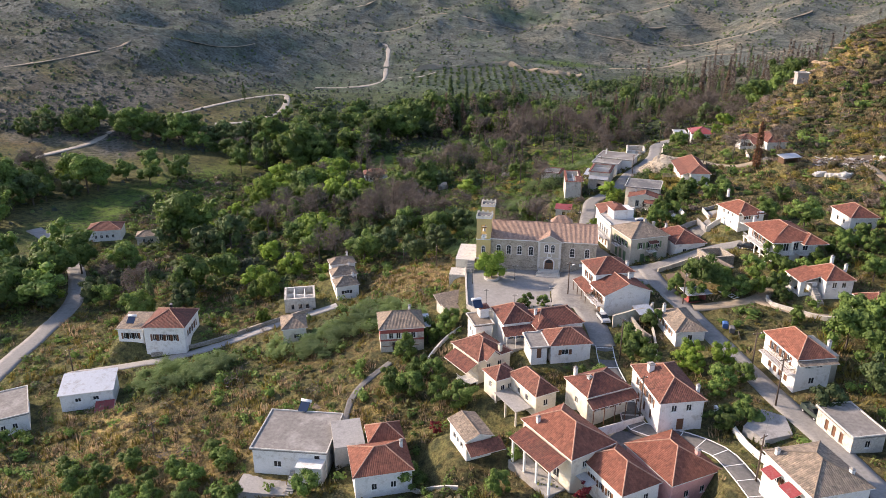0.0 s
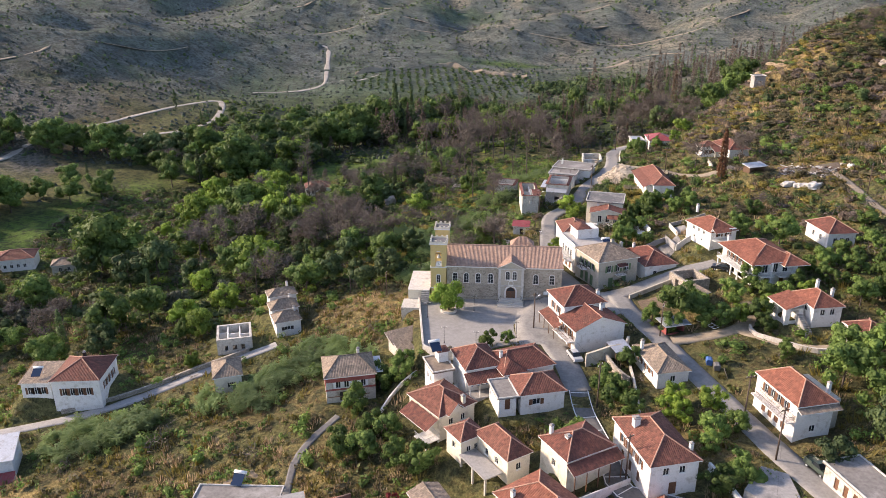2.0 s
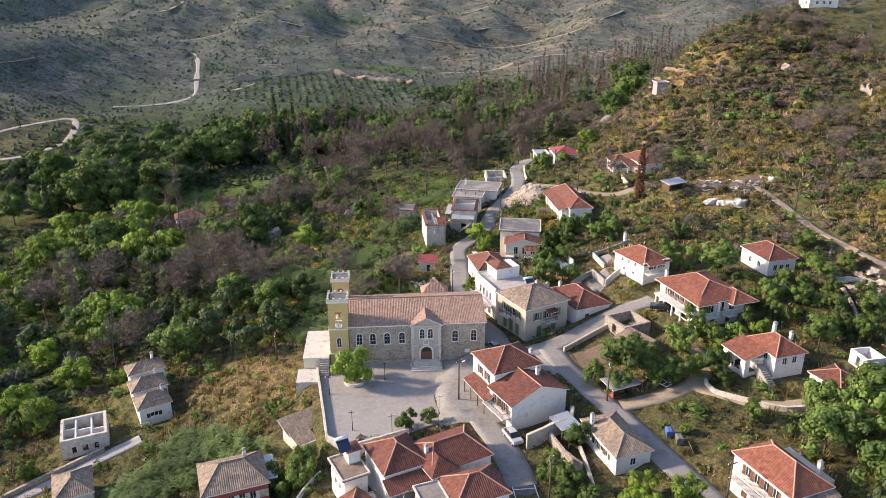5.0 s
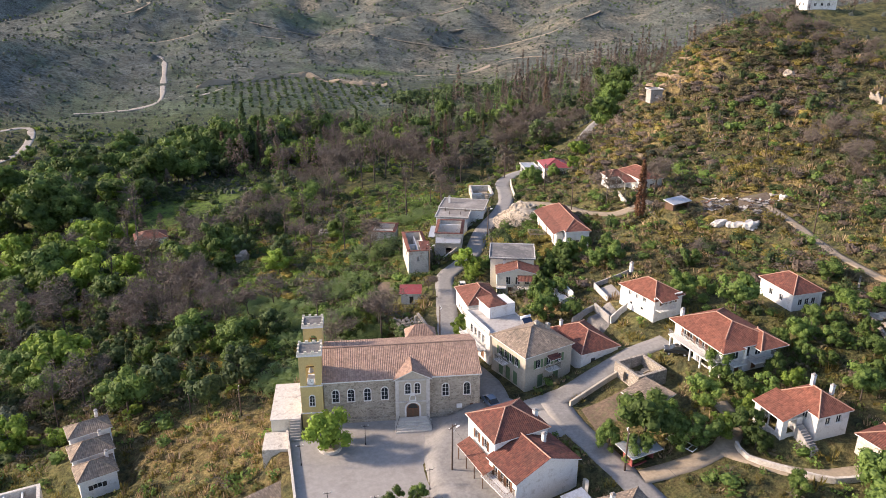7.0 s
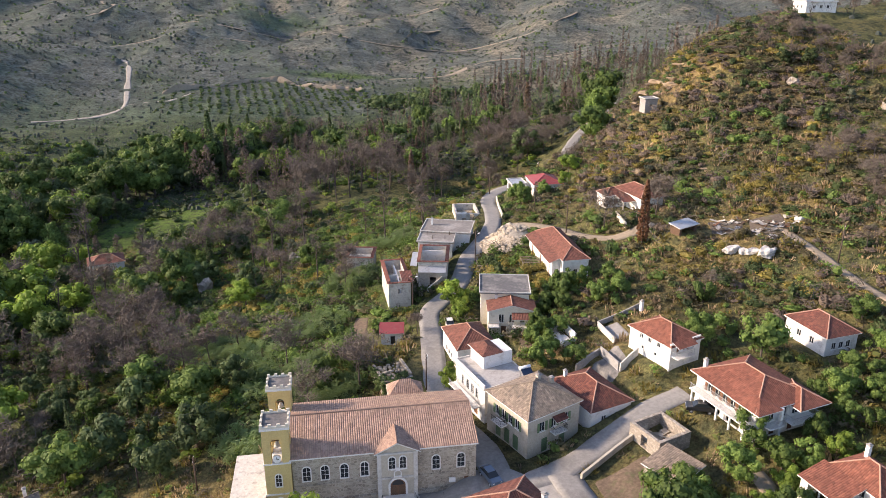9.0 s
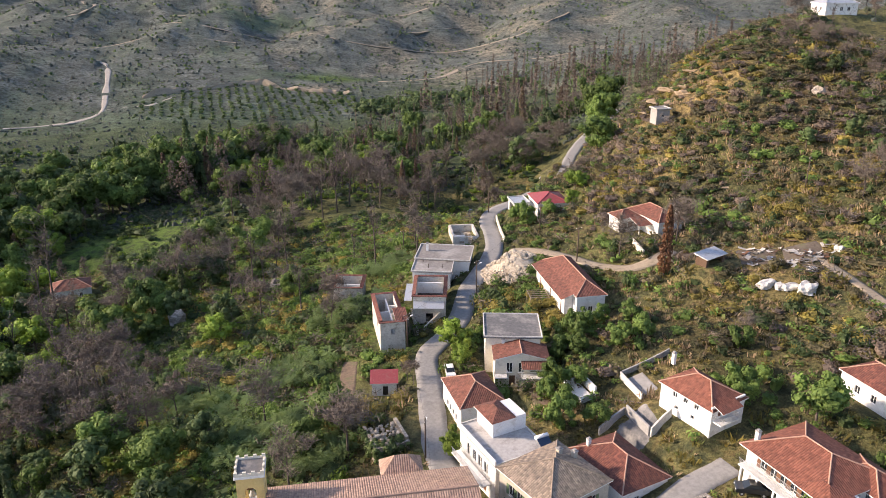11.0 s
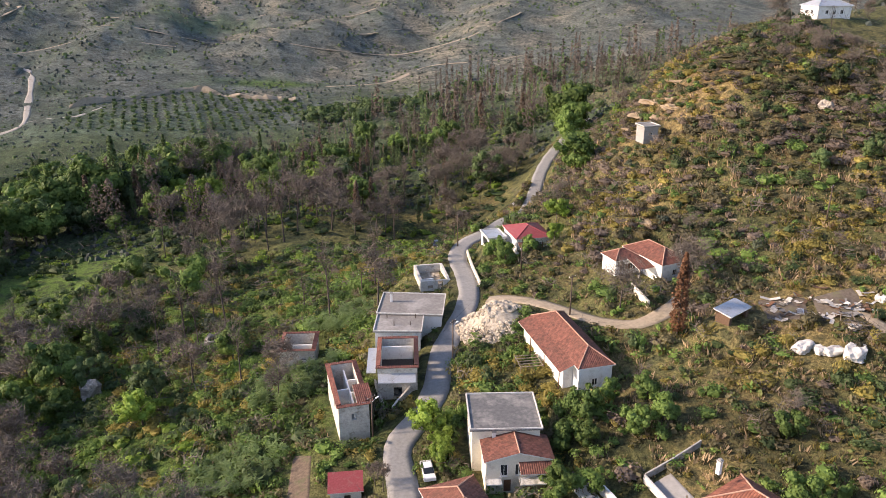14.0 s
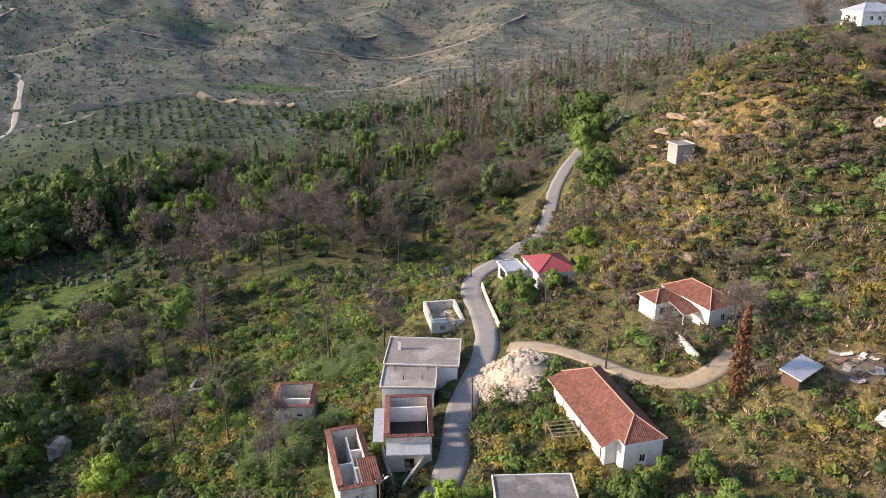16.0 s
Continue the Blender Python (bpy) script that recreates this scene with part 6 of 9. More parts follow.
house("crimson_porch", "white porch with flat pale roof", "flat", tile="metal", opens=row("f", 1, 0.0, 3.6, 2.1, "hole") + row("l", 1, 0.0, 3.6, 2.1, "hole"))
# dark wood walls stand in for the shade under the sheet roof
house("sheet_shed", "low shed with corrugated sheet roof on posts", "lean_f", rise=0.5, wall="wood", tile="metal", opens=row("f", 2, -0.2, 2.4, 1.4, "hole"), name="shed", category="shed", group="sheds")
house("pump_house", "small grey concrete pump house on the hillside", "flat", wall="concrete", tile="concrete", opens=row("f", 1, 1.8, 0.8, 0.8, "plain"), name="pump_house", category="pump house", group="outbuildings")
house("white_hall", "long low white building on the hilltop terrace", "hip", rise=2.0, wall="white", tile="metal", opens=row("f", 3, 1.0, 1.0, 1.1) + row("l", 2, 1.0, 1.0, 1.1))
house("pink_shed", "small white shed with a crimson sheet roof", "lean_f", rise=0.7, tile="red_sheet", opens=[("f", 0.55, 0.0, 0.9, 1.8, "door", "dim")], name="shed", category="shed", group="sheds")
house("tile_cottage", "white cottage with weathered brown hipped tile roof by the road", rise=1.5, tile="tile_old", opens=row("l", 4, 1.2, 0.8, 1.0, "plain", "brown_paint") + row("f", 1, 1.0), chimneys=((0.8, 8.2, 4.2, 1.1),))
house("old_rear", "low outbuilding with weathered tile roof among gardens", "lean_l", rise=0.9, wall="dry_stone", tile="tile_old", opens=row("f", 1, 0.6, 0.8, 0.9, "hole"), name="outbuilding", category="outbuilding", group="outbuildings")
h = house("carport", "open carport with pale blue sheet roof", "none", wall="redwall", opens=row("f", 1, 0.0, 3.6, 1.4, "hole"), name="carport", category="carport", group="outbuildings")
lean(h, -0.5, 5.1, -0.6, 3.2, 2.0, 0.25, "metal")
house("valley_roof", "farmhouse with red tile roof hidden in the valley trees", rise=2.0, tile="tile", opens=row("f", 3, 1.0))
house("valley_house", "valley farmhouse with weathered red tile roof", rise=2.0, tile="tile_dark", opens=row("f", 4, 1.0))
house("valley_barn", "valley barn with grey roof", rise=1.4, wall="old", tile="tile_old", opens=row("f", 2, 1.0))
house("east_cottage", "small cottage with old red tile roof on the terrace", rise=1.4, wall="old", tile="tile_dark", opens=row("f", 1, 0.6))
house("east_block", "small unfinished white block with open top", "none", wall="white", opens=row("l", 1, 0.2, 0.8, 1.7, "hole") + row("f", 1, 1.0, 0.9, 0.9, "hole"), name="outbuilding", category="outbuilding", group="outbuildings")


# ---- plants ----
def unit(rng, n):
    v = rng.normal(size=(n, 3))
    return v / (np.linalg.norm(v, axis=1)[:, None] + 1e-9)


def leaves(rng, centres, radii, per, size, flat=0.8, lift=0.0):
    """Small leaf sprays, four corners each, on the outside of clumps."""
    n = len(centres) * per
    c = np.repeat(centres, per, 0)
    r = np.repeat(radii, per)
    d = unit(rng, n)
    d[:, 2] = d[:, 2] * flat + lift
    p = c + d * (r * rng.uniform(0.78, 1.08, n))[:, None]
    mid = centres.mean(0) - np.array([0, 0, 0.3 * np.ptp(centres[:, 2])])
    away = p - mid
    away /= np.linalg.norm(away, axis=1)[:, None] + 1e-9
    nrm = d + 0.6 * away + 0.4 * unit(rng, n)
    nrm /= np.linalg.norm(nrm, axis=1)[:, None] + 1e-9
    a = np.cross(nrm, unit(rng, n))
    a /= np.linalg.norm(a, axis=1)[:, None] + 1e-9
    b = np.cross(nrm, a)
    s = size * rng.uniform(0.6, 1.3, n)[:, None]
    w = s * rng.uniform(0.5, 0.9, n)[:, None]
    return np.stack([p - a * s, p - b * w, p + a * s, p + b * w], 1).reshape(-1, 3)


def ball_faces():
    """A small ball of 24 quads, as their corners."""
    out = []
    for axis in range(3):
        for sign in (-1, 1):
            for a in (-1, 0):
                for b in (-1, 0):
                    q = np.zeros((4, 3))
                    q[:, axis] = sign
                    q[:, (axis + 1) % 3] = np.array([a, a + 1, a + 1, a])
                    q[:, (axis + 2) % 3] = np.array([b, b, b + 1, b + 1])
                    out.append(q if sign > 0 else q[::-1])
    v = np.array(out).reshape(-1, 3)
    return v / np.linalg.norm(v, axis=1)[:, None]


BALL = ball_faces()
CAP = BALL.reshape(-1, 4, 3)[BALL.reshape(-1, 4, 3)[:, :, 2].mean(1) > -0.35].reshape(-1, 3)


def cores(rng, centres, radii):
    """The dense inside of each clump of leaves, a rough lump."""
    out = []
    for c, r in zip(centres, radii):
        q = np.linalg.qr(rng.normal(size=(3, 3)))[0]
        u = BALL @ q
        w = 1 + 0.16 * np.sin(u * 5.0 + rng.uniform(0, 6.283, 3)).sum(1, keepdims=True) / 1.5
        out.append(u * w * r + c)
    return np.concatenate(out)


def as_quads(v):
    return np.arange(len(v)).reshape(-1, 4)


def crown_points(rng, n, cx, cz, rx, rz, low=-0.5, inner=0.45):
    d = unit(rng, n)
    d[:, 2] = np.maximum(d[:, 2], low)
    k = rng.uniform(inner, 1.0, n)[:, None]
    return d * k * np.array([rx, rx, rz]) * (1 + 0.18 * rng.normal(size=(n, 1))) + np.array([cx, 0, cz])


def limbs(rng, height, spread, count, r0, levels=2, sides=5, start=0.35):
    """A tapered trunk with limbs and twigs."""
    bm = bmesh.new()
    tips = []
    lean_x, lean_y = rng.uniform(-0.06, 0.06, 2) * height
    top = Vector((lean_x, lean_y, height * 0.72))
    mid = Vector((lean_x * 0.3, lean_y * 0.3, height * 0.34))
    tube(bm, (0, 0, -0.4), mid, r0, r0 * 0.78, sides + 1)
    tube(bm, mid, top, r0 * 0.78, r0 * 0.3, sides)
    for k in range(count):
        t = rng.uniform(start, 1.0)
        base = mid.lerp(top, (t - start) / (1 - start)) if t > 0.4 else Vector((0, 0, 0)).lerp(mid, t / 0.4)
        a = k * 2.4 + rng.uniform(-0.4, 0.4)
        out = spread * rng.uniform(0.55, 1.0) * (1.15 - 0.5 * t)
        end = base + Vector((math.cos(a) * out, math.sin(a) * out, height * rng.uniform(0.12, 0.3)))
        tube(bm, base, end, r0 * 0.34, r0 * 0.12, 4)
        tips.append(end)
        if levels > 1:
            for _ in range(4):
                s = base.lerp(end, rng.uniform(0.4, 1.0))
                e = s + Vector((rng.normal() * spread * 0.28, rng.normal() * spread * 0.28, abs(rng.normal()) * height * 0.1 + 0.1))
                tube(bm, s, e, r0 * 0.13, r0 * 0.04, 3)
                tips.append(e)
                if levels > 2:
                    for _ in range(3):
                        e2 = e + Vector((rng.normal() * spread * 0.16, rng.normal() * spread * 0.16, abs(rng.normal()) * height * 0.07))
                        tube(bm, s.lerp(e, 0.7), e2, r0 * 0.06, r0 * 0.025, 3)
                        tips.append(e2)
    return bm, tips


def twigs(rng, tips, n, length):
    """Thin dry twigs about the ends of the branches."""
    t = np.array([tuple(v) for v in tips])
    p = t[rng.randint(0, len(t), n)] + 0.25 * rng.normal(size=(n, 3))
    d = unit(rng, n)
    d[:, 2] = np.abs(d[:, 2]) * 0.8 + 0.1
    e = p + d * (length * rng.uniform(0.5, 1.2, n))[:, None]
    w = np.cross(d, unit(rng, n)) * 0.045
    return np.stack([p - w, p + w, e + w * 0.3, e - w * 0.3], 1).reshape(-1, 3)


KINDS = {}


def kind(name, label, category, builder, variants, group):
    KINDS[name] = dict(label=label, category=category, builder=builder, variants=[None] * variants, group=group, count=0)


def grow(kind_name, x, y, s, rz=None):
    """Plant a tree of a kind at a place; its first use builds it, the rest share its meshes."""
    k = KINDS[kind_name]
    v = k["count"] % len(k["variants"])
    k["count"] += 1
    turn = (k["count"] * 137.5) % 360 if rz is None else rz
    m = pose(x, y, ground_at(x, y), 0, 0, turn) @ Matrix.Diagonal((s, s, s * (0.9 + 0.2 * ((k["count"] * 0.618) % 1)), 1))
    if k["variants"][v] is None:
        t = new(kind_name)
        tagged(t, k["label"], k["category"], k["group"])
        k["builder"](t, np.random.RandomState(100 + 7 * v + len(kind_name)))
        t.matrix_basis = m
        k["variants"][v] = (t, m.copy())
        return t
    first = k["variants"][v][0]
    c = copy_thing(first, Matrix())
    c.matrix_basis = m
    return c


def crown_of(parent, verts, mat, label=""):
    ob = new("crown", raw_mesh("crown", verts, as_quads(verts), [mat]))
    ob.parent = parent
    return tagged(ob, label)


def broad(mat, height, rx, rz, clumps, per, size, bark="bark", trunk=0.2):
    def build(t, rng):
        bm, tips = limbs(rng, height * 0.8, rx * 0.8, 6, trunk, 1)
        part("trunk", bm, M[bark], t)
        c = crown_points(rng, clumps, 0, height - rz * 1.05, rx * 0.84, rz * 0.95, -0.92, 0.62)
        r = rng.uniform(0.2, 0.4, clumps) * rx
        crown_of(t, np.concatenate([leaves(rng, c, r, per, size), cores(rng, c, r * 0.62)]), LEAF[mat])
    return build


def bare(height, spread, n, bark="burnt_bark", leaf=None, count=8, levels=3):
    def build(t, rng):
        bm, tips = limbs(rng, height, spread, count, 0.16, levels)
        part("trunk", bm, M[bark], t)
        v = twigs(rng, tips, n, height * 0.13)
        ob = new("twig_mass", raw_mesh("twig_mass", v, as_quads(v), [M["twig"]]))
        ob.parent = t
        tagged(ob, kind="stuff")
        if leaf:
            tt_ = np.array([tuple(q) for q in tips])
            crown_of(t, leaves(rng, tt_[rng.randint(0, len(tt_), 80)], np.full(80, spread * 0.2), 9, 0.15), LEAF[leaf])
    return build


def column(mat, height, r, n, size, ragged=0.15, bark="bark"):
    def build(t, rng):
        bm = bmesh.new()
        tube(bm, (0, 0, -0.4), (0, 0, height * 0.95), 0.17, 0.03, 6)
        part("trunk", bm, M[bark], t)
        z = rng.uniform(0.06, 1.0, n) ** 0.9
        prof = np.minimum(1, z * 6) * (1 - z) ** 0.55 * (1 + ragged * rng.normal(size=n))
        a = rng.uniform(0, 6.283, n)
        c = np.stack([np.cos(a) * r * prof, np.sin(a) * r * prof, z * height], -1)
        crown_of(t, leaves(rng, c, np.full(n, 0.22), 5, size, 1.0, 0.35), LEAF[mat])
    return build


kind("green_tree", "leafy green broadleaf tree with a rounded uneven crown", "tree", broad("green", 8.5, 3.9, 3.2, 28, 78, 0.25), 5, "trees")
kind("bright_tree", "bright green broadleaf tree with a dense crown", "tree", broad("bright", 8.0, 3.8, 3.0, 27, 58, 0.27), 4, "trees")
kind("dark_tree", "dark green evergreen tree with a dense crown", "tree", broad("dark", 6.5, 3.0, 2.6, 26, 50, 0.23), 4, "trees")
kind("olive_tree", "grey-green olive tree with an airy crown", "tree", broad("olive", 5.0, 2.5, 1.9, 22, 40, 0.2), 4, "trees")
kind("citrus_tree", "small glossy green fruit tree with a round crown", "tree", broad("green", 3.9, 1.9, 1.7, 24, 84, 0.14, "bark", 0.12), 5, "garden trees")
kind("lime_tree", "small light green fruit tree in a garden", "tree", broad("bright", 4.2, 2.0, 1.8, 24, 84, 0.14, "bark", 0.12), 4, "garden trees")
kind("flowering_shrub", "crimson flowering creeper on a house front", "shrub", broad("crimson", 3.0, 1.2, 1.3, 16, 24, 0.14, "bark", 0.06), 1, "garden shrubs")
kind("bare_tree", "bare burnt tree with grey-brown twigs", "tree", bare(8.0, 3.4, 1300), 5, "burnt trees")
kind("scorched_tree", "scorched tree with withered brown leaves", "tree", bare(7.5, 3.0, 700, "burnt_bark", "brown", 8, 2), 4, "burnt trees")
kind("charred_pole_tree", "tall charred tree trunk with short bare branches", "tree", bare(13.0, 1.3, 120, "burnt_bark", None, 12, 2), 3, "burnt trees")
kind("cypress", "tall slender dark green cypress", "tree", column("dark", 14.0, 1.25, 300, 0.25), 3, "cypresses")
kind("burnt_cypress", "tall scorched cypress with rusty brown foliage", "tree", column("rust", 13.0, 1.25, 260, 0.22, 0.25, "burnt_bark"), 3, "cypresses")
kind("dead_conifer", "dead grey-brown conifer with thin foliage", "tree", column("brown", 13.0, 2.3, 260, 0.2, 0.35, "burnt_bark"), 4, "burnt trees")

kind("rust_cypress", "tall burnt cypress with orange-brown foliage beside the earth track", "tree", column("ember", 13.0, 1.15, 560, 0.2, 0.22, "burnt_bark"), 1, "cypresses")

rng = np.random.RandomState(5)
# single trees by the houses
for name, s, places in (
    ("lime_tree", 2.0, [(8.2, 160.4)]),
    ("citrus_tree", 0.85, [(14.8, 145.0), (18.6, 145.6)]),
    ("green_tree", 0.95, [(52.8, 146)]),
    ("citrus_tree", 1.1, [(47.4, 146.4), (57.6, 150.4), (50.2, 142.8), (38.8, 132.6), (69.4, 152.6), (78.6, 151.4), (66.2, 138.6)]),
    ("green_tree", 1.0, [(70.5, 119.5), (76.5, 121.0), (73.4, 124.6), (83.4, 124.4), (79.0, 115.0), (72.0, 110.5), (86.5, 116.0), (91, 122), (84, 108)]),
    ("dark_tree", 1.0, [(68.6, 104.5), (70, 97.5), (76, 101), (59.0, 101.0), (92, 110), (97, 118), (75, 92)]),
    ("citrus_tree", 1.15, [(59.8, 141.8), (66.4, 141.6), (49.2, 111.2), (43.9, 108.0), (45.6, 101.5), (42.2, 99.8), (70.4, 155.0), (84.4, 158.4), (91.5, 154.4), (54.4, 194.6), (57.4, 200.4), (56.8, 197.0), (61.9, 206.0), (64.4, 203.4), (67.3, 208.2), (70.6, 201.2), (76.6, 206.6), (72.1, 209.6), (86.0, 262.8), (80.4, 268.4), (81.4, 265.4), (79.8, 261.6), (66.6, 209.5), (75.4, 201), (60, 195.4)]),
    ("citrus_tree", 1.0, [(87.0, 150.4), (94.6, 157.6), (97.6, 153.4), (90.2, 157.8), (95.5, 149.6), (99.6, 158.4), (101.4, 149.8), (84.8, 152.6), (106.2, 160.4), (93.0, 160.6), (71.4, 149.0), (74.2, 147.8), (65.6, 128.8)]),
    ("lime_tree", 1.05, [(46.0, 212.4), (43.0, 119.6), (41.0, 118.0), (42.4, 116.0), (37.2, 188.6), (47.0, 215.6), (92.0, 262.4), (69.2, 145.4), (63.2, 142.4), (47.6, 116.2), (78.6, 147.2)]),
    ("citrus_tree", 1.1, [(34.4, 124.2), (33.0, 121.6), (35.4, 118.6), (32.6, 127.6), (25.0, 113.2), (22.6, 115.0), (45.6, 110.6), (56.6, 142.6)]),
    ("citrus_tree", 1.35, [(-7.5, 125.4), (-4.6, 122.6), (-10.4, 133.4), (-6.2, 141.2), (-2.2, 139.2), (-1.6, 143.6), (-8.6, 119.4), (-3.4, 116.4), (-12.6, 121.8), (0.6, 113.4)]),
    ("citrus_tree", 1.15, [(-62.3, 105.6), (-43.3, 108.9), (-45.0, 102.4), (-53.2, 103.0), (-58.4, 108.5), (-48.4, 104.8), (-66.6, 103.6), (-40.4, 106.0), (-36.8, 97.0), (-56.0, 99.0), (-50.4, 98.0), (-88.0, 117.6), (-70.6, 108.8), (-62.0, 99.6), (-24.4, 96.6), (-7.0, 97.0), (6.4, 91.0), (-44.6, 97.4)]),
    ("green_tree", 0.62, [(87.4, 157.2), (99.0, 161.6), (103.4, 170.2), (98.6, 145.0), (64.4, 148.6), (78.4, 178.6), (86.0, 141.6)]),
    ("green_tree", 0.95, [(83.6, 169.6)]),
    ("citrus_tree", 1.2, [(90.4, 143.4), (94.0, 141.0), (57.4, 146.8), (53.0, 186.4), (55.6, 190.2), (58.4, 184.8), (86.4, 189.6)]),
    ("lime_tree", 1.0, [(-45.6, 192.6), (-50.2, 196.2), (-38.4, 190.6), (-57.6, 193.4), (-47.8, 162.6), (-68.4, 160.4)]),
    ("rust_cypress", 1.15, [(89.3, 216.6)]),
    ("bare_tree", 0.95, [(136, 217), (139, 220), (143, 219), (135, 202), (139, 208), (130, 186), (146, 214), (86.6, 229.0), (99.5, 228.0), (101.6, 231.0), (22.6, 200.6), (13.0, 194.0)]),
    ("dark_tree", 0.7, [(148, 226), (158, 262), (163, 258), (150, 236), (141, 240)]),
    ("bare_tree", 0.75, [(160, 262), (165, 268), (168, 260), (172, 264), (176, 256), (170, 272), (180, 250), (157, 270), (162, 275), (174, 246), (168, 250)]),
    ("green_tree", 1.35, [(120, 301), (124, 306)]),
    ("green_tree", 1.45, [(-126, 217), (-118, 211), (-129, 196), (-144, 215), (-128, 183), (-116, 184), (-137, 192), (-158, 308), (-107, 351), (-132, 334), (-141, 323), (-81, 357), (-57, 353)]),
    ("bright_tree", 1.0, [(-56, 186), (-47, 193), (-50, 178)]),
    ("green_tree", 1.9, [(-93, 240)]),
    ("green_tree", 2.0, [(-106, 258)]),
    ("bare_tree", 1.15, [(-18, 260), (-21, 271), (-12, 233), (-24, 255), (-28, 262), (-30, 250), (-25, 240), (-33, 243), (-21, 238), (-16, 247), (2, 229), (11, 213), (-20, 228), (-9, 224)]),
    ("scorched_tree", 1.2, [(-32, 236), (-29, 231), (-12, 220), (-4, 226), (-37, 248), (-15, 240)]),
    ("dark_tree", 0.85, [(-27, 222), (-18, 214), (-35, 226), (-6, 236), (-2, 215)]),
    ("bare_tree", 1.6, [(-6, 300)]),
    ("dark_tree", 1.3, [(-85, 232), (-78, 238), (-99, 234)]),
    ("flowering_shrub", 1.0, [(18.6, 87.4), (-3.4, 107.6)]),
    ("scorched_tree", 0.5, [(36.0, 212.2), (36.6, 210.4)]),
    ("bright_tree", 0.8, [(97.6, 271.4), (47.0, 219.0)]),
    ("green_tree", 1.5, [(-92.0, 247.0), (158.0, 366.0), (152.4, 360.0), (163.4, 372.0)]),
    ("dark_tree", 1.8, [(126.0, 374.0), (153, 405), (-81, 220), (-74, 224)]),
    ("dead_conifer", 1.5, [(-11, 418), (-6, 414), (10, 401), (27, 386), (268, 500), (274, 506), (262, 508), (280, 498), (22, 390)]),
    ("bright_tree", 1.5, [(48, 407), (72, 420), (18, 446)]),
    ("green_tree", 2.1, [(167, 388), (172, 394), (-96, 238)]),
    ("bare_tree", 1.3, [(-71, 258), (-66, 262), (-62, 256), (4, 300), (-18, 262), (30, 336), (-30, 240)]),
):
    for x, y in places:
        grow(name, x, y, s * rng.uniform(0.88, 1.15))


def bell(x, y, cx, cy, rx, ry):
    return np.exp(-(((x - cx) / rx) ** 2 + ((y - cy) / ry) ** 2))


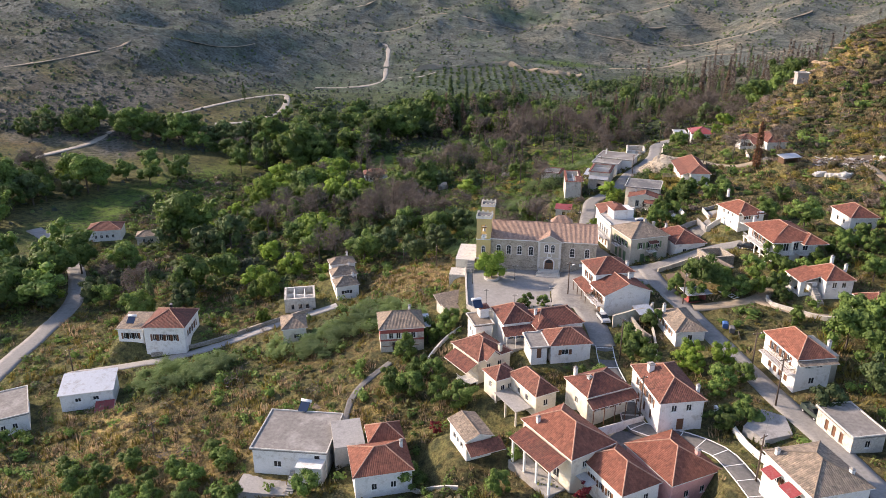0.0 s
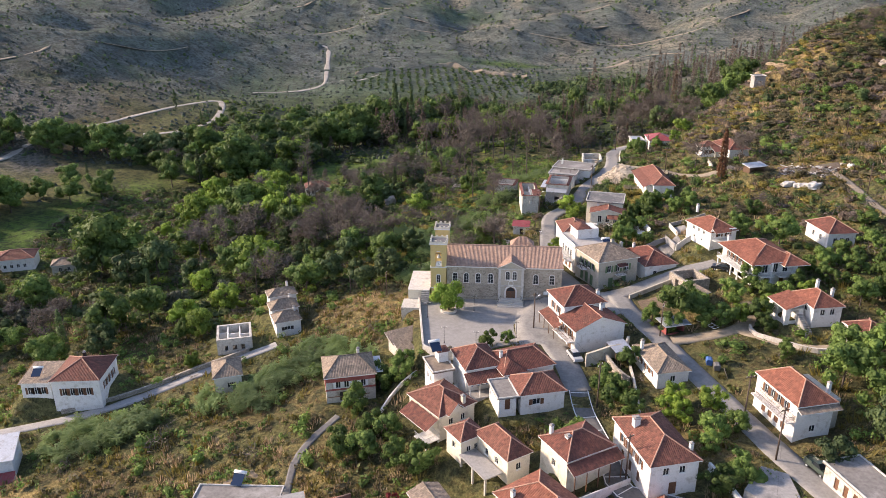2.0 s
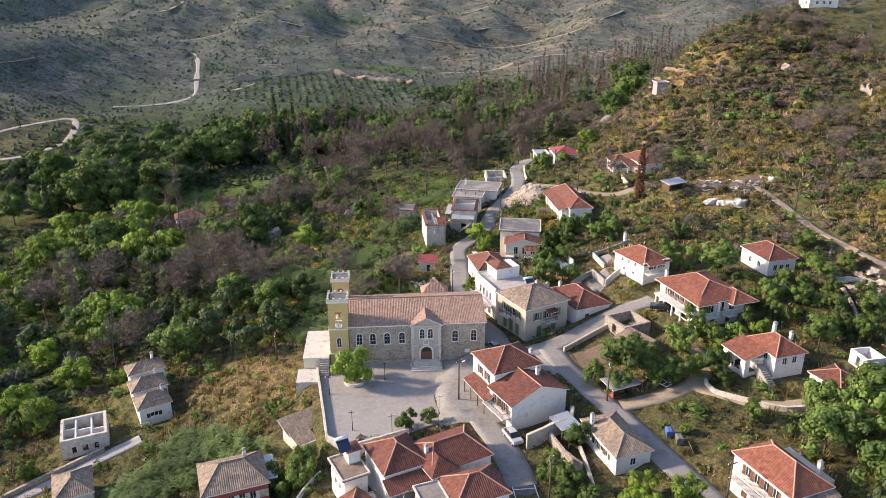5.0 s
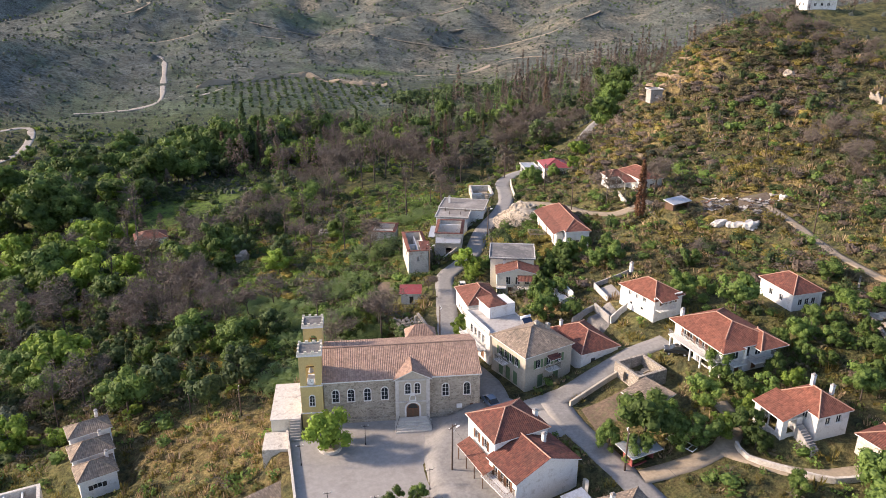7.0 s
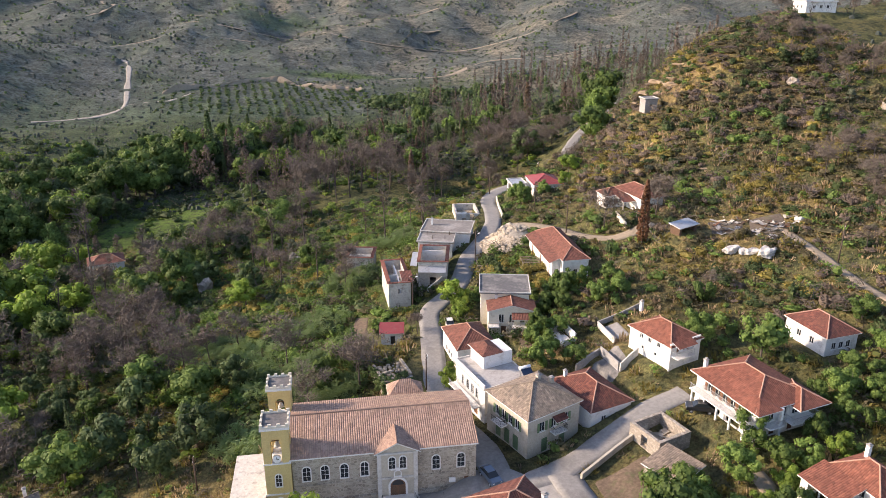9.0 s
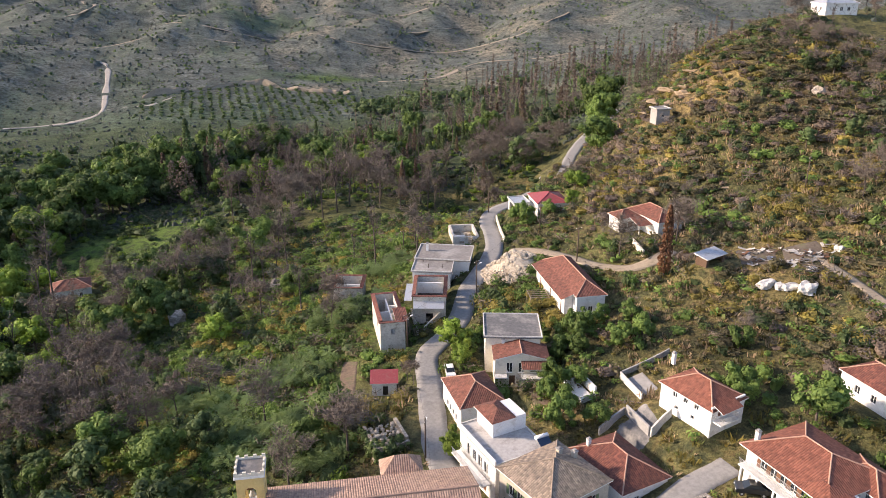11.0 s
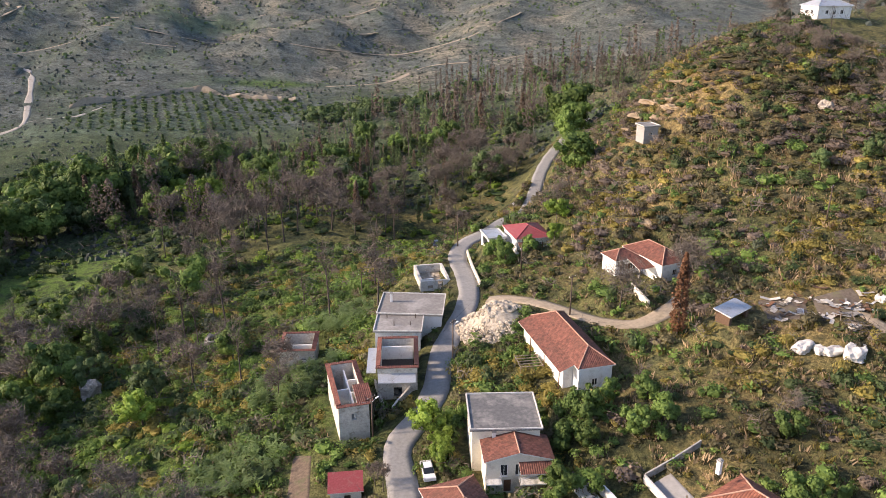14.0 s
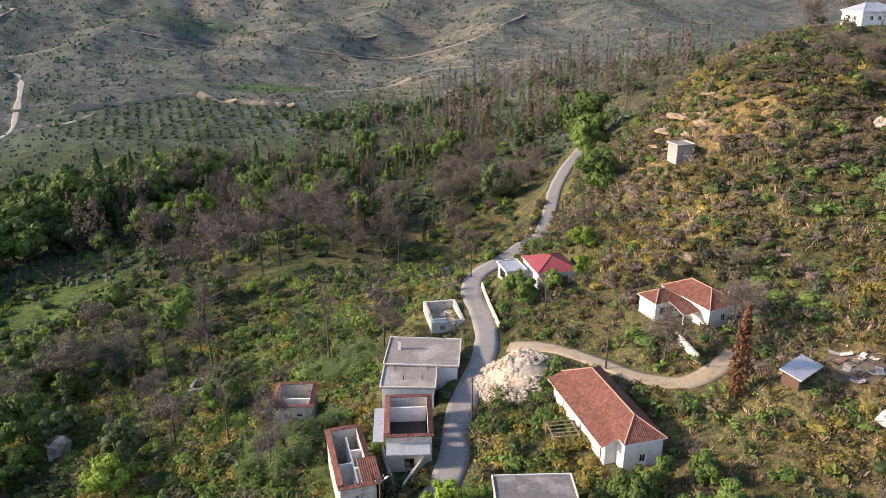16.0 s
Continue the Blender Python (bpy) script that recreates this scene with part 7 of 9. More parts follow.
def woods(x, y):
    """Weights of each kind of tree at a place, and how large they stand."""
    clearing = 1.5 * field(x, y) + 1.1 * bell(x, y, -110, 284, 16, 26) + 0.9 * bell(x, y, -108, 224, 18, 12) + 0.7 * bell(x, y, -75, 215, 22, 16) + bell(x, y, 56, 326, 24, 24) + bell(x, y, -25, 357, 30, 13) + 0.9 * bell(x, y, 20, 225, 18, 22) + bell(x, y, -15, 388, 24, 10) + 0.8 * bell(x, y, -128, 272, 16, 22) + bell(x, y, -123, 230, 19, 14)
    line = np.interp(x, [-230, -158, -132, -107, -81, -57, -31, 10], [268, 312, 338, 354, 362, 368, 420, 460])
    belt = np.exp(-(((y - line) / 19) ** 2)) * (1 - smooth(x, -20, 10))
    grove = bell(x, y, -66, 302, 27, 34)
    west = np.clip(1.3 * bell(x, y, -140, 205, 26, 30) + 0.8 * bell(x, y, -100, 198, 30, 22) + 0.5 * bell(x, y, -70, 205, 26, 18) + 0.6 * bell(x, y, -175, 260, 25, 35), 0, 1)
    burnt = bell(x, y, -100, 200, 18, 16)
    spires = (bell(x, y, 185, 520, 62, 62) + bell(x, y, 270, 630, 60, 50) + 0.7 * bell(x, y, 300, 530, 50, 40)) * (0.35 + 0.65 * smooth(waves(x, y, 45, 91), -0.4, 0.4))
    dark = bell(x, y, 128, 384, 24, 22)
    slope = smooth(y, 186, 210) * (1 - smooth(y, 318, 345)) * smooth(x, -78, -48) * (1 - smooth(x, 14, 36)) * smooth(y + 0.35 * x, 178, 190)
    copse = bell(x, y, -30, 205, 26, 14)
    cedar = bell(x, y, 72, 472, 56, 50)
    conifer = bell(x, y, 4, 442, 30, 16)
    edge = bell(x, y, 68, 382, 48, 24) + 0.8 * bell(x, y, 30, 350, 26, 26)
    hill = smooth(x, 84, 100) * (1 - smooth(y, 330, 350)) * smooth(y, 175, 200)
    low = bell(x, y, 20, 290, 30, 40)
    slope = slope * (1 - 0.8 * bell(x, y, 18, 215, 26, 34))
    lush = bell(x, y, 20, 500, 34, 30) + bell(x, y, 150, 630, 40, 30)
    slope = slope * (1 - 0.85 * bell(x, y, 8, 255, 34, 62))
    low = low * (1 - 0.5 * bell(x, y, 8, 255, 34, 62))
    mass = bell(x, y, 15, 478, 48, 38) + 0.8 * bell(x, y, -40, 455, 50, 30)
    hedge = np.exp(-(((y - np.interp(x, [-130, -52, -22, 10], [392, 404, 424, 452])) / 11) ** 2)) * (1 - smooth(x, 0, 20))
    tune = np.clip(1.2 - 2.2 * clearing, 0, 1)
    scale = 1.15 + 0.75 * belt + 0.2 * west + 0.4 * grove + 0.12 * slope + 0.55 * cedar + 0.35 * spires + 0.75 * conifer + 0.5 * edge + 0.6 * lush + 0.35 * mass + 0.5 * hedge
    weights = np.stack([
        0.85 * belt + 0.38 * west + 0.2 * spires + 0.2 * slope + 0.14 * cedar + 0.1 * grove + 0.6 * lush + 0.5 * copse + 0.35 * mass + 0.8 * hedge,
        1.2 * grove + 0.10 * belt + 0.10 * slope + 0.14 * cedar + 0.2 * lush,
        0.35 * belt + 0.36 * west + 0.2 * spires + 0.28 * slope + 0.3 * cedar + 0.4 * lush + 0.5 * copse + 0.8 * mass + 0.5 * hedge,
        0.15 * belt + 0.1 * west + 0.10 * hill + 0.1 * slope,
        0.05 * belt + 0.13 * slope + 0.14 * low + 0.15 * cedar + 0.42 * edge + 0.08 * hill + 0.7 * dark + 0.35 * burnt + 0.15 * spires,
        0.05 * grove + 0.11 * slope + 0.1 * low + 0.12 * edge + 0.05 * hill + 0.3 * burnt + 0.2 * dark,
        0.05 * slope + 0.3 * low + 0.1 * cedar + 0.25 * edge + 0.02 * hill + 0.3 * spires,
        0.05 * belt + 0.05 * west + 0.7 * cedar + 0.14 * mass + 0.04 * slope + 0.2 * conifer + 0.12 * spires,
        0.22 * cedar + 0.1 * edge + 0.15 * conifer + 0.5 * spires,
        0.05 * belt + 0.12 * cedar + 0.1 * low + 0.9 * conifer + 0.12 * slope + 0.5 * spires,
    ], 0)
    # each kind keeps together in patches
    patches = np.stack([np.exp(1.9 * waves(x, y, 34, 80 + k)) for k in range(len(weights))], 0)
    full = weights.sum(0)
    weights = weights * patches
    return tune, scale, weights * (full / (weights.sum(0) + 1e-9))


NAMES = ["green_tree", "bright_tree", "dark_tree", "olive_tree", "bare_tree", "scorched_tree", "charred_pole_tree", "cypress", "burnt_cypress", "dead_conifer"]


def spread(rng, n, x0, x1, y0, y1, gap):
    """Places with at least a gap between them."""
    x, y = rng.uniform(x0, x1, n), rng.uniform(y0, y1, n)
    keep, cells = [], {}
    for i in range(n):
        c = (int(x[i] / gap), int(y[i] / gap))
        if all((x[i] - x[j]) ** 2 + (y[i] - y[j]) ** 2 > gap * gap for a in (-1, 0, 1) for b in (-1, 0, 1) for j in cells.get((c[0] + a, c[1] + b), ())):
            cells.setdefault(c, []).append(i)
            keep.append(i)
    return x[keep], y[keep]


wx, wy = spread(rng, 19000, -230, 360, 168, 700, 5.2)
tune, scale, weight = woods(wx, wy)
total = np.clip(weight.sum(0), 0, 1) * tune
ok = (rng.uniform(size=len(wx)) < total) & ~in_way(wx, wy, 2.2)
wx, wy, weight, scale = wx[ok], wy[ok], weight[:, ok], scale[ok]
pick = (weight.cumsum(0) / weight.sum(0) > rng.uniform(size=len(wx))).argmax(0)
size = rng.uniform(0.75, 1.25, len(wx)) * np.where((wx > 84) & (wy < 325), 0.55, scale) * np.where(np.isin(pick, [7, 8, 9]) & (wx < 140), 0.62, 1.0) * rng.choice([0.6, 0.85, 1.0, 1.1], len(wx))
LIMIT = 1050
order = np.argsort(np.hypot(wx - 15, wy - 150))
for i in order[:LIMIT]:
    grow(NAMES[pick[i]], float(wx[i]), float(wy[i]), float(size[i]))


def scatter(name, templates, x, y, s, mat, label, z_off=0.0, category="plants"):
    """One joined mesh of many small plants."""
    z = ground(x.copy(), y.copy()) + z_off
    r = np.random.RandomState(len(x))
    out = []
    which = r.randint(0, len(templates), len(x))
    for k, t in enumerate(templates):
        m = which == k
        a = r.uniform(0, 6.283, m.sum())
        c, sn = np.cos(a)[:, None], np.sin(a)[:, None]
        sc = s[m][:, None]
        t_ = t[None] * np.stack([r.uniform(0.7, 1.45, m.sum()), r.uniform(0.7, 1.45, m.sum()), r.uniform(0.6, 1.25, m.sum())], -1)[:, None, :]
        out.append(np.stack([(t_[:, :, 0] * c - t_[:, :, 1] * sn) * sc + x[m][:, None], (t_[:, :, 0] * sn + t_[:, :, 1] * c) * sc + y[m][:, None], t_[:, :, 2] * sc + z[m][:, None]], -1).reshape(-1, 3))
    v = np.concatenate(out)
    return tagged(new(name, raw_mesh(name, v, as_quads(v), [mat])), label, category, kind="stuff")


def tuft(seed, n, r, h, w=0.09, droop=0.35):
    """A tuft of upright blades."""
    g = np.random.RandomState(seed)
    a = g.uniform(0, 6.283, n)
    p = np.stack([np.cos(a), np.sin(a), np.zeros(n)], -1) * (r * np.sqrt(g.uniform(size=n)))[:, None]
    out = np.stack([np.cos(a), np.sin(a), np.zeros(n)], -1) * (droop * g.uniform(0.2, 1.3, n))[:, None]
    e = p + out * h + np.array([0, 0, 1]) * (h * g.uniform(0.6, 1.1, n))[:, None]
    side = np.stack([-np.sin(a + 0.7), np.cos(a + 0.7), np.zeros(n)], -1) * w
    return np.stack([p - side, p + side, e + side * 0.3, e - side * 0.3], 1).reshape(-1, 3)


def bush(seed, clumps, per, size, r=0.8, h=0.7, core=True):
    g = np.random.RandomState(seed)
    c = crown_points(g, clumps, 0, h * 0.5, r * 0.7, h * 0.55, -0.2)
    c[:, 2] = np.maximum(c[:, 2], 0.12 * h)
    v = [leaves(g, c, np.full(clumps, r * 0.42), per, size, 0.8, 0.15)]
    if core:
        v.append(cores(g, np.array([(0, 0, 0)]), np.array([1.0])) * np.array([r * 0.45, r * 0.45, h * 0.36]) + np.array([0, 0, h * 0.42]))
    return np.concatenate(v)


def dome(seed, n, size, r=1.0, h=0.9, lumps=5, core=True):
    """A low lumpy bush, leafy all over, with a dense inside."""
    g = np.random.RandomState(seed)
    a = g.uniform(0, 6.283, lumps)
    q = np.sqrt(g.uniform(0.05, 1, lumps)) * 0.55
    rad = g.uniform(0.38, 0.62, lumps)
    c = np.stack([np.cos(a) * q, np.sin(a) * q, g.uniform(0.25, 0.55, lumps)], -1)
    k = g.randint(0, lumps, n)
    d = unit(g, n)
    d[:, 2] = np.abs(d[:, 2]) * 0.9 + 0.1 * d[:, 2]
    p = (c[k] + d * (rad[k] * g.uniform(0.6, 1.15, n))[:, None]) * np.array([r, r, h])
    nrm = d + 0.45 * unit(g, n)
    nrm /= np.linalg.norm(nrm, axis=1)[:, None]
    u = np.cross(nrm, unit(g, n))
    u /= np.linalg.norm(u, axis=1)[:, None] + 1e-9
    v = np.cross(nrm, u)
    sz = (size * g.uniform(0.6, 1.3, n))[:, None]
    leaf = np.stack([p - u * sz, p - v * sz * 0.7, p + u * sz, p + v * sz * 0.7], 1).reshape(-1, 3)
    if not core:
        return leaf
    body = CAP * (1 + 0.14 * np.sin(CAP * 4 + g.uniform(0, 6, 3)).sum(1, keepdims=True)) * np.array([0.55 * r, 0.55 * r, 0.4 * h]) + np.array([0, 0, 0.3 * h])
    return np.concatenate([leaf, body])


bushes = [dome(k, 34, 0.19, 1.0, 0.9, 4, False) for k in range(8)]
mounds = [dome(90 + k, 130, 0.21, 1.9, 1.6, 8) for k in range(6)]
mats = [bush(30 + k, 4, 3, 0.3, 1.1, 0.32, False) for k in range(6)]
big_bushes = [dome(20 + k, 80, 0.19, 1.3, 1.8, 7) for k in range(5)]
tufts = [tuft(40 + k, 8, 0.42, 0.6, 0.085) for k in range(4)]
tussocks = [tuft(340 + k, 22, 0.9, 0.95, 0.1) for k in range(4)]


def reed_clump(seed, stalks=9, per=8):
    """Upright canes with long drooping leaves."""
    g = np.random.RandomState(seed)
    out = []
    for _ in range(stalks):
        x, y = g.uniform(-0.9, 0.9, 2)
        h = g.uniform(1.7, 3.0)
        z = np.sort(g.uniform(0.3, 1.0, per)) * h
        a = g.uniform(0, 6.283, per)
        d = np.stack([np.cos(a), np.sin(a), g.uniform(-0.5, 0.5, per)], -1)
        p = np.stack([np.full(per, x), np.full(per, y), z], -1)
        side = np.stack([-np.sin(a), np.cos(a), np.zeros(per)], -1) * 0.1
        e = p + d * g.uniform(0.5, 0.9, per)[:, None]
        out.append(np.stack([p - side, p + side, e + side * 0.3, e - side * 0.3], 1).reshape(-1, 3))
    return np.concatenate(out)


reeds = [reed_clump(60 + k) for k in range(4)]
dry_twigs = []
for k in range(3):
    g = np.random.RandomState(80 + k)
    dry_twigs.append(twigs(g, crown_points(g, 30, 0, 0.8, 0.9, 0.8), 44, 0.8))

# undergrowth over the village slopes, in thickets and open patches
ux, uy = rng.uniform(-135, 185, 120000), rng.uniform(70, 345, 120000)
free = ~in_way(ux, uy, 0.9)
ux, uy = ux[free], uy[free]
cg_, cs_, cbn = cover(ux, uy)
hill = smooth(ux, 84, 104)
wild = np.clip(smooth(uy, 180, 205) + hill, 0, 1)
thicket = smooth(waves(ux, uy, 26, 51) + 0.7 * waves(ux, uy, 9, 52) + 0.25 * wild, -0.25, 0.55)
other = smooth(waves(ux, uy, 34, 53) + 0.6 * waves(ux, uy, 8, 54), -0.1, 0.6)
gold = smooth(waves(ux, uy, 30, 55) + 0.7 * waves(ux, uy, 11, 56), -0.2, 0.6)
grey_ = smooth(waves(ux, uy, 40, 57) + 0.6 * waves(ux, uy, 13, 58), 0.25, 0.8)
garden = smooth(ux, 14, 24) * (1 - smooth(ux, 84, 96)) * (1 - smooth(uy, 205, 225)) * 0.3
lush = smooth(uy, 196, 212) * (1 - smooth(uy, 300, 330)) * smooth(ux, -45, -10) * (1 - smooth(ux, 66, 84))
crest = bell(ux, uy, 165, 285, 40, 35)
bare_ = 1 - 0.8 * np.clip(bell(ux, uy, 138, 289, 15, 11) + bell(ux, uy, 106, 154, 7, 6) + bell(ux, uy, 113, 208, 9, 7), 0, 1)


def sown(chance):
    return rng.uniform(size=len(ux)) < chance * bare_


for name, shapes, chance, lo, hi, mat, label in (
    ("bramble_mounds", mounds, 0.14 * lush * thicket + 0.012 * wild * thicket + 0.012 * hill * other * (1 - gold), 0.45, 1.25, LEAF["green"], "dense green bramble mounds round the ruins"),
    ("pale_thickets", mounds, 0.13 * lush * gold, 0.4, 1.1, LEAF["yellow"], "yellow-green creeper thickets round the ruins"),
    ("hill_thickets", mounds, (0.06 * hill + 0.015 * wild) * (0.3 + thicket) * (1 - 0.5 * gold), 0.4, 1.3, LEAF["scrub"], "olive-brown thickets on the hill"),
    ("hill_evergreens", mounds, 0.06 * hill * other + 0.05 * hill * crest + 0.03 * hill * (1 - smooth(uy, 190, 225)), 0.35, 1.2, LEAF["dark"], "dark evergreen thickets on the hill"),
    ("hill_broom", mounds, 0.085 * hill * gold, 0.4, 1.2, LEAF["yellow"], "yellow broom thickets on the hill"),
    ("dry_thickets", mounds, 0.06 * hill * grey_ + 0.012 * wild * grey_ + 0.05 * crest * hill + 0.02 * hill, 0.4, 1.2, LEAF["brown"], "withered grey-brown thickets on the slopes"),
    ("scrub_bushes", bushes, (0.03 + 0.13 * thicket) * (0.3 + 0.7 * wild) * (1 - garden) * (1 - 0.4 * hill), 0.5, 1.8, LEAF["scrub"], "low olive-brown scrub bushes on the slopes"),
    ("green_bushes", bushes, (0.03 + 0.13 * other * cg_) * (1 - 0.5 * hill) * (1 - garden), 0.5, 1.7, LEAF["green"], "green weeds and brambles between the houses"),
    ("hill_bushes", bushes, 0.06 * hill * other, 0.5, 1.7, LEAF["dark"], "dark green evergreen bushes on the hill"),
    ("brambles", bushes, 0.14 * lush * thicket, 0.6, 2.0, LEAF["green"], "green brambles and saplings round the ruins"),
    ("broom_bushes", bushes, 0.01 + 0.13 * hill * gold + 0.03 * cs_, 0.5, 1.5, LEAF["yellow"], "yellow-green broom bushes"),
    ("weeds", mats, (0.02 + 0.08 * cg_ * (1 - 0.7 * thicket)) * (1 - 0.5 * garden), 0.5, 1.5, LEAF["grass"], "low light green weeds and clover"),
    ("tall_shrubs", big_bushes, 0.008 * wild + 0.022 * thicket * wild, 0.5, 1.4, LEAF["dark"], "taller dark green shrubs"),
    ("leafy_shrubs", big_bushes, 0.004 + 0.014 * other * wild + 0.01 * cg_ * (1 - wild), 0.5, 1.4, LEAF["green"], "taller leafy green shrubs"),
    ("dead_shrubs", dry_twigs, 0.003 + 0.014 * hill * grey_ + 0.006 * wild, 0.8, 2.4, M["twig"], "dry burnt shrubs with bare twigs"),
    ("dry_grass", tufts, 0.03 + 0.22 * cs_ + 0.05 * hill, 0.6, 1.7, LEAF["straw"], "tufts of dry straw-coloured grass"),
    ("straw_tussocks", tussocks, 0.05 * hill * gold + 0.05 * cs_, 0.5, 1.5, LEAF["straw"], "tall dry straw-coloured tussocks"),
    ("golden_tussocks", tussocks, 0.10 * (1 - wild) * (1 - garden) * gold + 0.03 * (1 - wild) + 0.05 * hill * gold + 0.04 * lush * gold, 0.4, 1.3, LEAF["yellow"], "olive-gold grass tussocks on the open slopes"),
    ("green_grass", tufts, 0.03 + 0.12 * cg_, 0.5, 1.4, LEAF["grass"], "tufts of green grass"),
):
    k = sown(chance)
    scatter(name, shapes, ux[k], uy[k], lo + (hi - lo) * rng.uniform(size=k.sum()) ** 1.4, mat, label)
# the floor of the valley wood
vx, vy = rng.uniform(-120, 200, 12000), rng.uniform(190, 520, 12000)
grow_here = smooth(waves(vx, vy, 40, 61) + 0.6 * waves(vx, vy, 14, 62), -0.5, 0.5) * (1 - smooth(vx - 0.45 * vy, -40, -15)) * np.clip(1.2 - 1.5 * field(vx, vy), 0, 1)
free = (rng.uniform(size=len(vx)) < (0.08 + 0.6 * grow_here) * np.clip(1.2 - 2.4 * field(vx, vy), 0, 1)) & ~in_way(vx, vy, 1.5) & (vx < 36 + smooth(vy, 290, 340) * 170)
vx, vy = vx[free], vy[free]
under = [dome(220 + k, 54, 0.32, 2.0, 1.7, 6) for k in range(5)]
k = rng.uniform(size=len(vx)) < 0.45
scatter("wood_bushes", under, vx[k], vy[k], rng.uniform(0.4, 1.3, k.sum()), LEAF["bright"], "green bushes on the floor of the wood")
scatter("wood_thickets", under, vx[~k], vy[~k], rng.uniform(0.4, 1.6, (~k).sum()), LEAF["dark"], "dark green thickets on the floor of the wood")
rx_, ry_ = [], []
for cx, cy, r, n in ((-64, 140, 6, 90), (-55, 141, 5, 70), (-25, 150, 5, 70), (-20, 156, 5, 70), (-30, 143, 4, 45), (17, 199, 5, 70), (10, 208, 7, 130), (19, 210, 5, 80), (2, 222, 8, 110), (3, 190, 5, 60), (-4, 232, 6, 70), (18, 229, 6, 70), (30, 248, 6, 60), (45, 268, 6, 60), (36, 252, 4, 40), (11, 180, 4, 40), (13, 186, 5, 50), (-38, 146, 4, 40), (-31, 150, 4, 40), (-12, 150, 5, 50), (-15, 146, 4, 40)):
    t, q = rng.uniform(0, 6.283, n), np.sqrt(rng.uniform(size=n)) * r
    rx_.append(cx + q * np.cos(t) * 1.2)
    ry_.append(cy + q * np.sin(t))
rx_, ry_ = np.concatenate(rx_), np.concatenate(ry_)
free = ~in_way(rx_, ry_, 0.8)
scatter("reeds", reeds, rx_[free], ry_[free], rng.uniform(0.6, 1.15, free.sum()), LEAF["reed"], "stands of tall grey-green reeds")

# the far woods and hillsides
fw = order[LIMIT:]
leafy = np.isin(pick[fw], [0, 1, 2, 3])
spire = pick[fw] == 7
rusty = np.isin(pick[fw], [8, 9])
tree_clump = [bush(120 + k, 12, 8, 0.7, 3.2, 3.6) for k in range(4)]
tall_clump = [np.array([1, 1, 1]) * leaves(np.random.RandomState(140 + k), np.stack([np.zeros(26), np.zeros(26), np.linspace(0.5, 14.5, 26)], -1), np.linspace(1.3, 0.3, 26), 5, 0.42) for k in range(3)]
bare_clump = []
for k in range(3):
    q = np.random.RandomState(160 + k)
    bare_clump.append(np.concatenate([twigs(q, crown_points(q, 40, 0, 5, 2.4, 3.0), 50, 1.8), twigs(q, [(0, 0, 0.5), (0.2, 0, 2.0)], 8, 5.0) * 1.0]))
if leafy.any():
    scatter("far_leafy_trees", tree_clump, wx[fw][leafy], wy[fw][leafy], size[fw][leafy], LEAF["dark"], "distant leafy trees of the valley wood")
if spire.any():
    scatter("far_cypresses", tall_clump, wx[fw][spire], wy[fw][spire], size[fw][spire], LEAF["dark"], "distant cypresses of the valley wood")
if rusty.any():
    scatter("far_burnt_conifers", tall_clump, wx[fw][rusty], wy[fw][rusty], size[fw][rusty], LEAF["brown"], "distant scorched conifers of the valley wood")
m = ~(leafy | spire | rusty)
if m.any():
    scatter("far_bare_trees", bare_clump, wx[fw][m], wy[fw][m], size[fw][m], M["twig"], "distant bare trees of the valley wood")
# olive grove in rows on the valley floor
ox, oy = np.meshgrid(np.arange(-66, 130, 6.6), np.arange(575, 730, 7.0))
ox, oy = (ox + rng.uniform(-0.9, 0.9, ox.shape)).ravel(), (oy + rng.uniform(-0.9, 0.9, oy.shape)).ravel()
keep = (bell(ox, oy, 40, 660, 90, 62) > 0.42) & ~in_way(ox, oy, 3)
scatter("olive_grove", [dome(180 + k, 60, 0.45, 3.1, 3.2, 6) for k in range(3)], ox[keep], oy[keep], rng.uniform(0.55, 0.8, keep.sum()), LEAF["dark"], "rows of small olive trees on the valley floor")
# scattered scrub and burnt stems to the horizon
hy = 380 + 1700 * rng.uniform(size=64000) ** 1.5
hx = hy * rng.uniform(-0.66, 0.8, len(hy))
wide = np.concatenate([rng.uniform(-420, -130, 2600), rng.uniform(170, 420, 2600)])
wide_y = np.concatenate([rng.uniform(150, 560, 2600), rng.uniform(120, 560, 2600)])
hx, hy = np.concatenate([hx, wide]), np.concatenate([hy, wide_y])
thick = 0.5 + 0.5 * np.clip(waves(hx, hy, 110, 31) + 0.6 * waves(hx, hy, 40, 32), -1, 1)
dice = rng.uniform(size=len(hx))
keep = (dice < 0.30 + 0.7 * thick) & ~in_way(hx, hy, 3) & (bell(hx, hy, 40, 660, 90, 62) < 0.42) & (field(hx, hy) < 0.4)
hx, hy, thick = hx[keep], hy[keep], thick[keep]
pick2 = rng.uniform(size=len(hx))
grown = 0.8 + 0.9 * smooth(hy, 500, 1500)
far_bush = []
for k in range(6):
    q = np.random.RandomState(210 + k)
    ring = np.stack([np.cos(np.arange(5) * 1.2566), np.sin(np.arange(5) * 1.2566)], -1)
    low_ring, top_ring = np.column_stack([ring * q.uniform(1.2, 1.8, (5, 1)), np.full(5, -0.3)]), np.column_stack([ring * q.uniform(0.6, 1.0, (5, 1)), q.uniform(1.0, 1.7, 5)])
    far_bush.append(np.concatenate([np.stack([low_ring[i], low_ring[(i + 1) % 5], top_ring[(i + 1) % 5], top_ring[i]]) for i in range(5)] + [top_ring[[0, 1, 2, 3]], top_ring[[0, 3, 4, 4]] + np.array([[0, 0, 0], [0, 0, 0], [0, 0, 0], [0.05, 0, 0]])]))
far_stems = []
